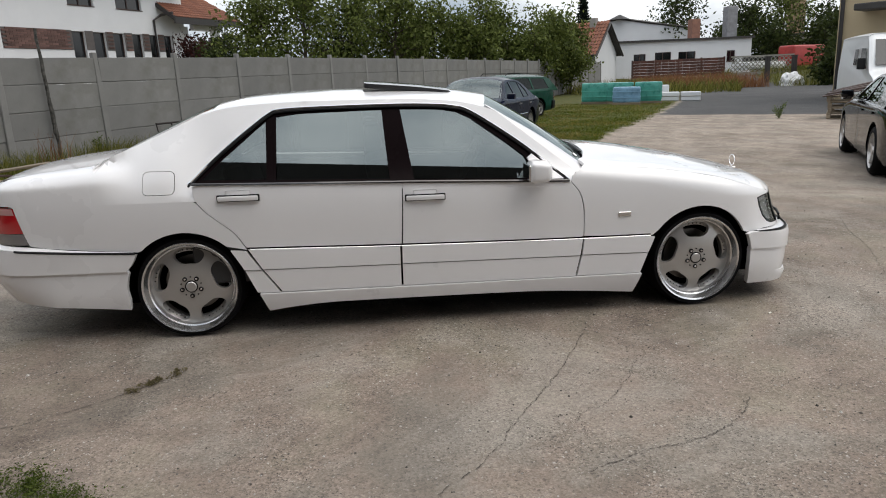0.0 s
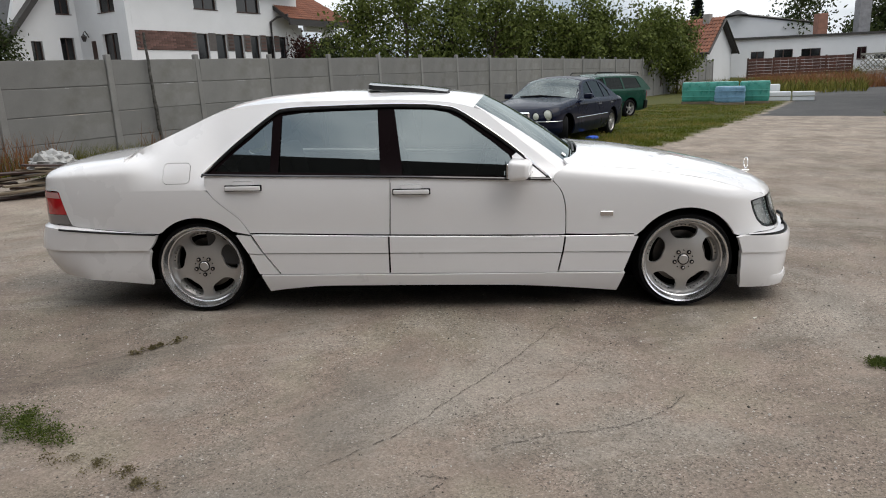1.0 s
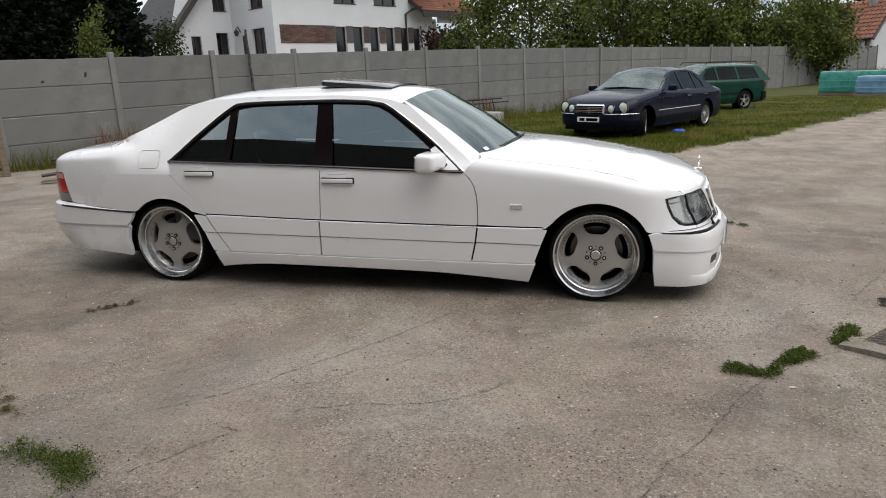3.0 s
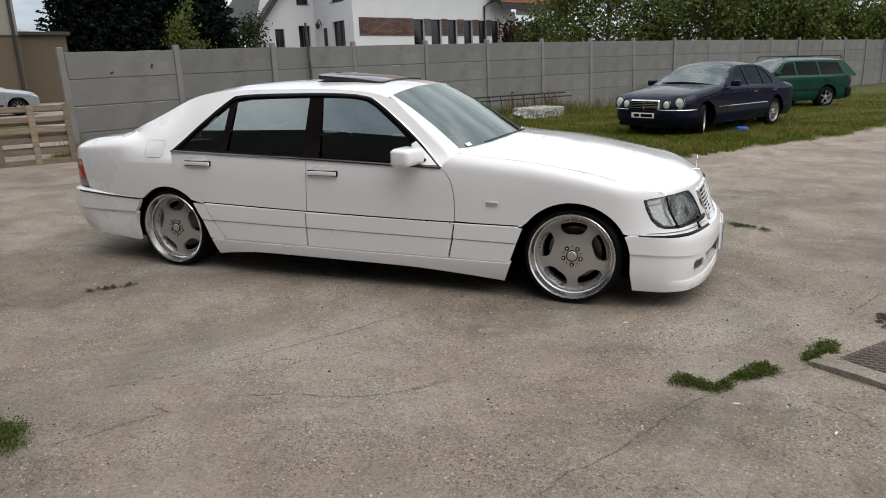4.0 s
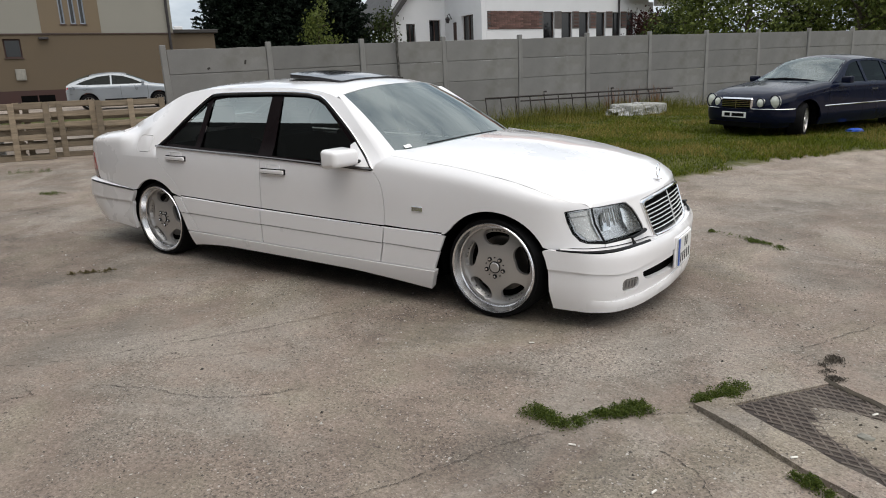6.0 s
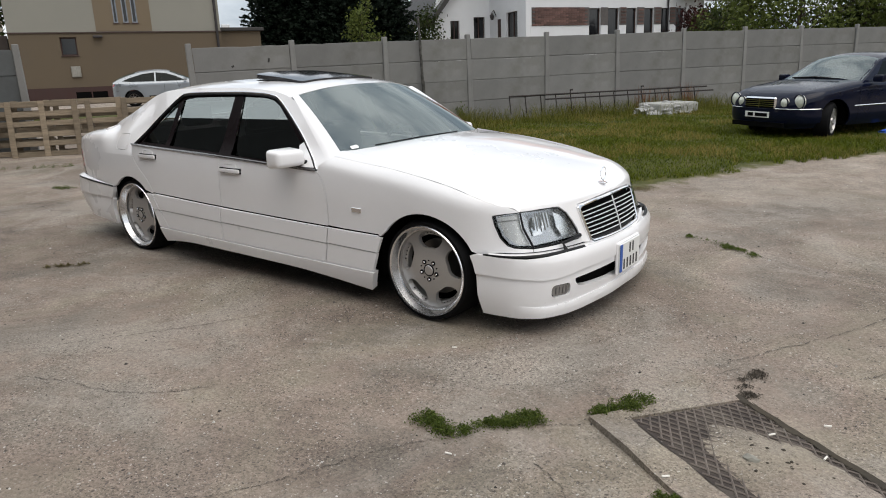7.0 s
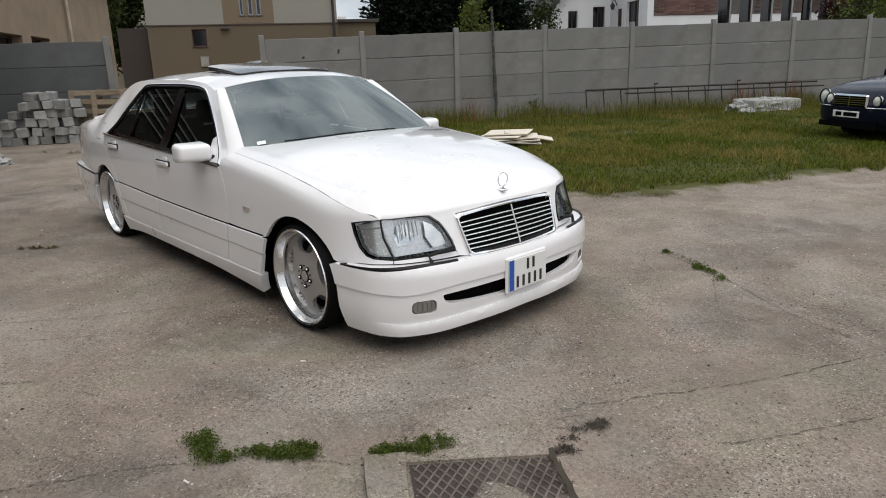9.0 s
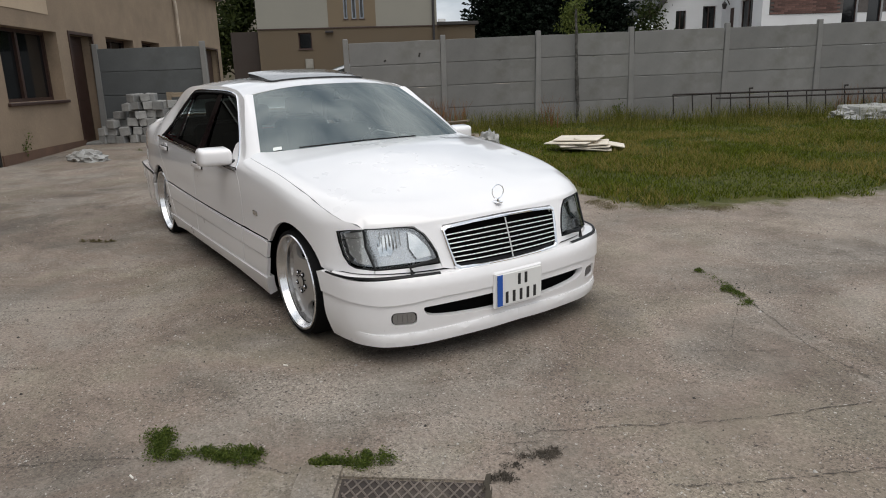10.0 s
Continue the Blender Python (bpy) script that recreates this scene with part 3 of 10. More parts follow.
def add_window(parent, x0, x1, z0, z1, depth=0.12, leaves=2, frame_mat=None, sill_mat=None, frame=0.06):
    w = part("window", box(x0, x1, depth + 0.05, depth + 0.06, z0, z1), PANE, parent)
    bm = bmesh.new()
    for a, b, c, d in ((x0, x0 + frame, z0, z1), (x1 - frame, x1, z0, z1), (x0 + frame, x1 - frame, z0, z0 + frame), (x0 + frame, x1 - frame, z1 - frame, z1)):
        add_box(bm, a, b, depth, depth + 0.06, c, d)
    part("frame", bm, frame_mat or BROWN_WOOD, w)
    for k in range(1, leaves):
        x = x0 + (x1 - x0) * k / leaves
        part("mullion", box(x - 0.04, x + 0.04, depth - 0.005, depth + 0.05, z0 + frame, z1 - frame), frame_mat or BROWN_WOOD, w)
    part("sill", box(x0 - 0.05, x1 + 0.05, -0.06, depth, z0 - 0.06, z0 - 0.004, 0.01), sill_mat or BROWN_WOOD, w)
    return w


def build_white_house():
    """The two-storey white house behind the fence: its long side runs along the fence."""
    m = wall_frame((-15.95, 57.57), 60)
    house = thing("white_house", "white rendered house with brick band and red tiled roof", "house", m)
    lower = [(-9.25, -8.15, 3.8, 6.05), (-7.45, -6.35, 3.8, 6.05), (-5.65, -4.6, 3.8, 6.05), (-3.85, -2.85, 3.8, 6.05), (-2.1, -1.2, 3.8, 6.05), (-0.55, 0.35, 3.8, 6.05)]
    upper = [(-9.2, -7.0, 7.85, 9.6), (-5.0, -2.5, 7.85, 9.6)]
    part("wall", wall_with_openings(-14.6, 1.9, 0.0, 9.9, 0.4, lower + upper), PLASTER_WHITE, house)
    for o in lower:
        add_window(house, *o, 0.2, 1)
    for o in upper:
        add_window(house, *o, 0.2, 2)
    # set-back wing with gable, towards the west
    part("wall", box(-14.6, -14.2, 0.4, 9.0, 0, 9.9), PLASTER_WHITE, house)
    side_windows = [(1.3, 3.17, 3.8, 6.0), (1.22, 3.19, 7.46, 9.3)]
    side = wall_with_openings(0.0, 6.0, 0, 9.9, 0.4, side_windows)
    bmesh.ops.rotate(side, cent=(0, 0, 0), matrix=Matrix.Rotation(radians(90), 3, "Z"), verts=side.verts[:])
    bmesh.ops.translate(side, verts=side.verts[:], vec=(-14.604, 0.0, 0))
    part("wall", side, PLASTER_WHITE, house)
    for y0, y1, z0, z1 in side_windows:
        w = add_window(house, -y1, -y0, z0, z1, 0.2, 2)
        w.matrix_local = pose(-15.004, 0, 0, 0, 0, -90)
    part("side_door", box(-15.03, -15.006, 4.0, 4.55, 2.6, 5.62, 0.01), BROWN_WOOD, house)
    wing_windows = [(-18.62, -17.82, 3.6, 5.66), (-16.5, -15.46, 3.6, 5.95), (-16.5, -15.4, 7.6, 9.6)]
    wing = wall_with_openings(-20.2, -15.006, 0.0, 10.4, 0.4, wing_windows)
    for v in wing.verts:
        if v.co.x < -20.1 and v.co.z > 5:
            v.co.z = 5.6
    bmesh.ops.translate(wing, verts=wing.verts[:], vec=(0, 6.0, 0))
    part("wall", wing, PLASTER_WHITE, house)
    for o in wing_windows:
        w = add_window(house, *o, 0.2, 2)
        w.location.y = 6.0
    slope = math.degrees(math.atan2(2.04, 1.7))
    bm = bmesh.new()
    add_box(bm, -0.4, 8.0, -0.8, 9, 0, 0.35, pose(-20.25, 6.0, 5.65, 0, -slope, 0))
    bmesh.ops.recalc_face_normals(bm, faces=bm.faces[:])
    part("roof_edge", bm, ROOF_DARK, house)
    # main roof: lower slope with tiles over the porch end
    bm = bmesh.new()
    add_box(bm, -15.5, 1.4, -0.7, 7.0, 0, 0.3, pose(0, -0.2, 9.9, 32, 0, 0))
    bmesh.ops.recalc_face_normals(bm, faces=bm.faces[:])
    part("roof", bm, TILE_MAT, house)
    # porch wing to the east with its own lower roof
    part("porch_wall", box(1.9, 3.4, 1.0, 1.4, 0, 7.0), PLASTER_WHITE, house)
    part("porch_column", box(4.4, 5.1, -1.0, -0.5, 0, 7.1, 0.02), PLASTER_WHITE, house)
    part("porch_beam", box(1.9, 5.6, -1.0, -0.6, 6.5, 7.3, 0.02), PLASTER_WHITE, house)
    rows, cols = 14, 26
    roof = new("porch_roof")
    roof.parent = house
    base = bmesh.new()
    verts = [base.verts.new(p) for p in ((-1.0, -1.9, 7.35), (7.4, -1.9, 7.35), (5.4, 4.0, 11.2), (-1.0, 4.0, 11.2))]
    low = [base.verts.new(v.co - Vector((0, 0, 0.35))) for v in verts]
    base.faces.new(verts)
    base.faces.new(low[::-1])
    for k in range(4):
        base.faces.new((verts[k], low[k], low[(k + 1) % 4], verts[(k + 1) % 4]))
    bmesh.ops.recalc_face_normals(base, faces=base.faces[:])
    part("roof_deck", base, ROOF_DARK, roof)
    t = tile_mesh(0.34, 0.46)
    up = Vector((0, 5.9, 3.85)).normalized()
    for r in range(rows):
        for c in range(cols):
            x = -0.9 + 0.31 * c
            if x > 7.1 - 0.14 * r:
                continue
            p = Vector((x, -1.9, 7.37)) + up * (0.42 * r)
            ob = part("roof_tile", t, None, roof)
            ob.matrix_local = pose(p.x, p.y, p.z, math.degrees(math.atan2(3.85, 5.9)) - 3, 0, 0)
    part("fascia", box(-1.1, 7.5, -2.0, -1.86, 6.85, 7.35), ROOF_DARK, house)
    # brick band: courses as bricks of their own
    band = new("brick_band")
    band.parent = house
    br = mesh_of(box(0, 0.49, -0.03, 0.03, 0, 0.125, 0.006), "brick")
    br.materials.append(BRICK_MAT)
    mortar = surface("dark_mortar", (0.10, 0.09, 0.085), 0.9)
    cuts = [-14.5] + [v for a, b, _, _ in sorted(lower) if a < 0.45 for v in (a, b)] + [0.45]
    for a, b in zip(cuts[::2], cuts[1::2]):
        if b - a > 0.05:
            part("mortar", box(a, b, -0.022, -0.002, 4.75, 6.1), mortar, band)
    for r in range(10):
        for c in range(30):
            x = -14.45 + 0.5 * c + (0.25 if r % 2 else 0)
            if any(a - 0.5 < x < b for a, b, _, _ in lower) or x > -0.1:
                continue
            b = part("brick", br, None, band)
            b.location = (x, -0.04, 4.77 + 0.134 * r)
    part("downpipe", tube([(-1.5, -0.12, 3.0), (-1.5, -0.12, 7.2), (-0.9, -0.3, 7.6), (-0.9, -1.6, 7.7)], 0.10, 8), ZINC, house)
    part("wall_lamp", tube([(-15.0, 4.8, 5.9), (-15.25, 4.8, 6.35), (-15.4, 4.8, 6.2), (-15.4, 4.8, 5.95), (-15.4, 4.8, 5.6)], [0.04, 0.04, 0.04, 0.2, 0.1], 6), ZINC, house)
    part("porch_lantern", tube([(5.6, -1.2, 7.0), (5.6, -1.2, 6.4), (5.6, -1.2, 6.3), (5.6, -1.2, 5.5)], [0.04, 0.05, 0.32, 0.18], 6), ZINC, house)


def tile_mesh(w, l):
    """A wavy roof tile."""
    me = bpy.data.meshes.get("roof_tile")
    if me and abs(me.get("w", 0) - w) < 1e-6:
        return me
    bm = bmesh.new()
    n = 6
    rows = []
    for y, dz in ((0.0, 0.03), (l, 0.0)):
        rows.append([bm.verts.new((w * k / n, y, dz + 0.035 * math.sin(2 * math.pi * k / n) + 0.03)) for k in range(n + 1)])
    lip = [bm.verts.new(v.co - Vector((0, 0, 0.03))) for v in rows[0]]
    for k in range(n):
        bm.faces.new((rows[0][k], rows[0][k + 1], rows[1][k + 1], rows[1][k]))
        bm.faces.new((lip[k], lip[k + 1], rows[0][k + 1], rows[0][k]))
    me = mesh_of(bm, "roof_tile", True)
    me["w"] = w
    me.materials.append(TILE_MAT)
    return me


def build_tan_block():
    m = pose(-37.2, 19.7, -0.2, 0, 0, 63) @ Matrix.Scale(1.14, 4)
    house = thing("apartment_block", "tan and pale grey rendered house with brown band", "house", m)
    k = 1.29
    wins = [(-2.75, -2.0, 3.15, 4.05)]
    slots = [(-0.10, 0.12, 4.75, 8.0), (0.36, 0.62, 4.75, 8.0), (0.80, 1.06, 4.75, 8.0)]
    part("wall", wall_with_openings(-5.0, 5.26, 1.55, 4.24, 0.4, wins), PLASTER_TAN, house)
    up = part("upper_wall", wall_with_openings(-5.0, 5.26, 4.30, 9.0, 0.4, slots), PLASTER_GREY, house)
    part("plinth", box(-5.02, 5.28, -0.03, 0.4, 0.3, 1.55), PLINTH, house)
    part("tan_panel", wall_with_openings(-1.0, 1.72, 4.32, 9.0, 0.012, slots), surface("tan_panel", (0.150, 0.115, 0.074), 0.85, 0, 0.06, 0.5, 30, 0.1), up).location.y = -0.014
    part("band", box(-5.04, 5.3, -0.05, 0.02, 4.24, 4.30), BROWN_WOOD, house)
    add_window(house, *wins[0], 0.15, 1, PLINTH)
    for s in slots:
        add_window(house, *s, 0.12, 1, surface("grey_frame", (0.30, 0.34, 0.40), 0.5, 0, 0.1))
    part("downpipe", tube([(5.05, -0.1, 1.0), (5.05, -0.1, 9.0)], 0.07, 8), ZINC, house)
    part("wall_lamp", box(-1.2, -0.75, -0.22, -0.005, 4.0, 4.12, 0.02), ZINC, house)
    mb = part("meter_box", box(-2.45, -2.0, -0.10, -0.005, 2.05, 2.6, 0.02), surface("grey_meter_box", (0.22, 0.21, 0.18), 0.7, 0, 0.1), house, "grey meter box")
    part("box_door", box(-2.40, -2.21, -0.112, -0.10, 2.10, 2.55, 0.005), surface("grey_meter_door", (0.25, 0.24, 0.21), 0.6), mb)
    part("box_door", box(-2.19, -2.05, -0.112, -0.10, 2.10, 2.55, 0.005), surface("grey_meter_door", (0.25, 0.24, 0.21), 0.6), mb)
    vent = part("cellar_window", box(-2.4, -0.9, -0.045, -0.031, 0.95, 1.30), DARK, house)
    part("frame", box(-1.68, -1.62, -0.055, -0.046, 0.95, 1.30), PLINTH, vent)
    part("camera_box", box(5.3, 5.75, -0.2, -0.05, 4.45, 4.62, 0.02), PLASTER_WHITE, house)
    part("side_wall", box(5.0, 5.27, 0.4, 9.0, 0.3, 9.0), PLASTER_GREY, house)
    part("side_wall", box(-5.0, -4.7, 0.4, 9.0, 0.3, 9.0), PLASTER_GREY, house)
    part("roof", box(-5.3, 5.5, -0.3, 9.2, 9.0, 9.3), ROOF_DARK, house)
    annex = thing("annex", "low tan annex with a dark roof edge", "annex", m)
    part("wall", box(5.3, 7.7, 1.2, 6.0, 0.3, 4.35), PLASTER_TAN, annex)
    part("roof", box(5.2, 7.9, 1.0, 6.2, 4.36, 4.55, 0.02), ROOF_DARK, annex)
    part("lean_wall", box(-6.6, -5.1, 0.6, 1.0, 0.3, 4.2), PLASTER_DARK, annex)
    far = thing("far_house", "cream house seen past the brown wall", "house", m)
    part("wall", box(-10.0, -6.4, 8.0, 14.0, 0.3, 7.2), surface("cream_render", (0.44, 0.39, 0.29), 0.85), far)
    part("roof", box(-10.3, -6.2, 7.7, 14.2, 7.2, 7.6), ROOF_DARK, far)
    add_window(far, -7.6, -6.9, 5.0, 6.2, 0.1, 1).location.y = 7.93


NEAR_ORIGIN = (-8.18, -1.21)


def build_near_building():
    """The roughcast workshop at the edge of the yard: x runs away from the camera along its front."""
    m = pose(NEAR_ORIGIN[0], NEAR_ORIGIN[1], 0, 0, 0, 150)
    b = thing("workshop_building", "beige roughcast workshop with brown windows and doors", "building", m)
    ops = [(0.62, 2.72, 1.14, 2.42), (3.26, 4.32, 0.2, 2.42), (5.1, 6.8, 1.2, 2.47), (7.4, 8.8, 1.2, 2.5), (13.4, 15.3, 0.3, 2.55)]
    part("wall", wall_with_openings(0.1, 15.9, -0.2, 4.35, 0.35, ops), ROUGHCAST, b)
    part("end_wall", box(15.55, 15.9, 0.355, 7.0, -0.2, 4.35), ROUGHCAST, b)
    part("end_wall", box(0.1, 0.45, 0.355, 7.0, -0.2, 4.35), ROUGHCAST, b)
    # unseen dark boards and grey slats, added for the side windows to mirror
    part("end_cladding", box(0.03, 0.097, 0.003, 7.0, -0.2, 4.35), surface("dark_reflection_boards", (0.018, 0.015, 0.013), 0.9, 0, 0.2, 0.6, 30, 0.3), b)
    slat_grey = surface("grey_reflection_slat", (0.34, 0.34, 0.33), 0.5)
    for k in range(5):
        part("louvre_slat", box(0.0, 0.028, 0.25, 6.5, 3.08 + 0.15 * k, 3.105 + 0.15 * k), slat_grey, b)
    part("roof", box(-0.1, 16.1, -0.2, 7.2, 4.35, 4.5, 0.02), ROOF_DARK, b)
    part("plinth", box(0.1, 3.26, -0.03, -0.002, -0.2, 0.30), surface("brown_plinth_paint", (0.13, 0.075, 0.05), 0.85, 0, 0.3, 2, 40, 0.3), b)
    part("patch", box(0.12, 2.5, -0.012, -0.002, 2.72, 4.3), surface("smooth_patch", (0.50, 0.39, 0.28), 0.9, 0, 0.12, 1.5, 40, 0.1), b)
    for o in (ops[0], ops[2], ops[3]):
        add_window(b, *o, 0.24, 2)
    for o in (ops[1], ops[4]):
        d = part("door", box(o[0], o[1], 0.22, 0.27, o[2], o[3], 0.01), BROWN_WOOD, b)
        part("door_frame", wall_with_openings(o[0] - 0.06, o[1] + 0.06, o[2], o[3] + 0.06, 0.08, [(o[0], o[1], o[2] - 1, o[3])]), BROWN_WOOD, d).location.y = -0.02
        part("door_panel", box(o[0] + 0.15, o[1] - 0.15, 0.205, 0.222, o[2] + 0.9, o[3] - 0.2, 0.01), BROWN_WOOD, d)
        part("door_handle", tube([(o[0] + 0.1, 0.2, 1.2), (o[0] + 0.1, 0.15, 1.2), (o[0] + 0.22, 0.15, 1.2)], 0.012, 6), ZINC, d)
    part("downpipe", tube([(10.5, -0.08, 0.3), (10.5, -0.08, 3.6), (10.5, -0.02, 4.3)], 0.05, 8), surface("pale_pipe", (0.5, 0.42, 0.34), 0.7), b)
    # black sheet put in for the unlit depth of the rooms
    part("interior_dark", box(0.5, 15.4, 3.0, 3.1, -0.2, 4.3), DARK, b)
    # broken edge of the render over the window
    part("doorstep", box(3.2, 4.4, -0.35, -0.004, 0.1, 0.24, 0.02), CONCRETE, b)


def build_rear_building():
    """The tall workshop front behind the camera, seen as a dark band in the car windows."""
    m = pose(2.0, -7.2, 0, 0, 0, 0)
    b = thing("tall_workshop", "tall dark workshop front across the yard", "building", m)
    boards = surface("dark_workshop_boards", (0.018, 0.015, 0.013), 0.9, 0, 0.2, 0.6, 30, 0.3)
    # eaves level along the far half, falling towards the street
    bm = bmesh.new()
    rows = []
    for x, z in ((-26, 8.95), (-8.6, 8.95), (3, 7.75)):
        rows.append([bm.verts.new(p) for p in ((x, 0.0, -0.3), (x, 0.0, z), (x, -0.4, z), (x, -0.4, -0.3))])
    for a, b2 in zip(rows, rows[1:]):
        for k in range(4):
            bm.faces.new((a[k], b2[k], b2[(k + 1) % 4], a[(k + 1) % 4]))
    bm.faces.new(rows[0][::-1])
    bm.faces.new(rows[-1])
    bmesh.ops.recalc_face_normals(bm, faces=bm.faces[:])
    part("wall", bm, boards, b)
    part("coping", tube([(-26.2, -0.2, 8.97), (-8.6, -0.2, 8.97), (3.2, -0.2, 7.75)], 0.06, 8), ROOF_DARK, b)
    # unseen slats for the stripes in the car windows, translucent to mirror bright
    milky = bpy.data.materials.new("milky_stripe_sheet")
    milky.use_nodes = True
    nt = milky.node_tree
    nt.nodes.remove(nt.nodes["Principled BSDF"])
    tl = nt.nodes.new("ShaderNodeBsdfTranslucent")
    tl.inputs["Color"].default_value = (0.96, 0.97, 0.97, 1)
    nt.links.new(tl.outputs["BSDF"], nt.nodes["Material Output"].inputs["Surface"])
    for k in range(8):
        bm = bmesh.new()
        z = 9.22 + 0.135 * k
        bm.faces.new([bm.verts.new(p) for p in ((-22, 0.0, z), (-11.3 + 0.12 * k, 0.0, z), (-11.3 + 0.12 * k, -0.06, z + 0.065), (-22, -0.06, z + 0.065))])
        part("roof_slat", bm, milky, b)
    for x in (-21.8,):
        part("slat_post", box(x, x + 0.05, -0.14, -0.09, 8.9, 10.4), ROOF_DARK, b)


def build_shed():
    """The tiled shed at the far end of the fence."""
    m = pose(20.8, 58.1, 0, 0, 0, -45)
    s = thing("tiled_shed", "small white shed with a terracotta tiled roof and chimney", "shed", m)
    # gable end faces the drive
    L, W, H, R = 7.5, 2.94, 3.3, 5.75
    part("wall", box(-L, 0, 0.0, 0.25, 0, H), PLASTER_WHITE, s)
    part("wall", box(-L, 0, W * 1.6 - 0.25, W * 1.6, 0, H), PLASTER_WHITE, s)
    bm = bmesh.new()
    mid = W * 0.8
    f = [bm.verts.new(p) for p in ((0, 0, 0), (0, W * 1.6, 0), (0, W * 1.6, H), (0, mid, R - 0.15), (0, 0, H))]
    g = [bm.verts.new(v.co - Vector((0.25, 0, 0))) for v in f]
    bm.faces.new(f)
    bm.faces.new(g[::-1])
    for k in range(5):
        bm.faces.new((f[k], g[k], g[(k + 1) % 5], f[(k + 1) % 5]))
    bmesh.ops.recalc_face_normals(bm, faces=bm.faces[:])
    part("gable", bm, PLASTER_WHITE, s)
    slope = math.atan2(R - H, mid)
    deck = bmesh.new()
    add_box(deck, -L - 0.3, 0.45, -0.5, math.hypot(mid, R - H), -0.12, 0.0, pose(0, 0, H, math.degrees(slope), 0, 0))
    add_box(deck, -L - 0.3, 0.45, -0.5, math.hypot(mid, R - H), -0.12, 0.0, pose(0, W * 1.6, H, -math.degrees(slope), 0, 0) @ pose(-L + 0.15, 0, 0, 0, 0, 180) @ pose(0, 0, 0))
    bmesh.ops.recalc_face_normals(deck, faces=deck.faces[:])
    roof = part("roof", deck, ROOF_DARK, s)
    t = tile_mesh(0.34, 0.46)
    for r in range(10):
        for c in range(26):
            ob = part("roof_tile", t, None, roof)
            ob.matrix_local = pose(0, 0, H, math.degrees(slope), 0, 0) @ pose(-L - 0.25 + 0.31 * c, -0.45 + 0.42 * r, 0.01, -3, 0, 0)
    part("barge_board", tube([(0.47, -0.5, H - 0.45), (0.47, mid, R), (0.47, W * 1.6 + 0.5, H - 0.45)], 0.10, 4), ROOF_DARK, s)
    part("chimney", box(-1.5, -0.9, mid - 0.3, mid + 0.3, R - 0.5, R + 0.6, 0.02), surface("grey_chimney", (0.30, 0.28, 0.26), 0.9), s)
    part("downpipe", tube([(-0.3, -0.1, 0.2), (-0.3, -0.1, H - 0.2)], 0.06, 6), ZINC, s)
    part("gutter", tube([(-L - 0.3, -0.55, H - 0.35), (0.4, -0.55, H - 0.35)], 0.07, 6), ZINC, s)


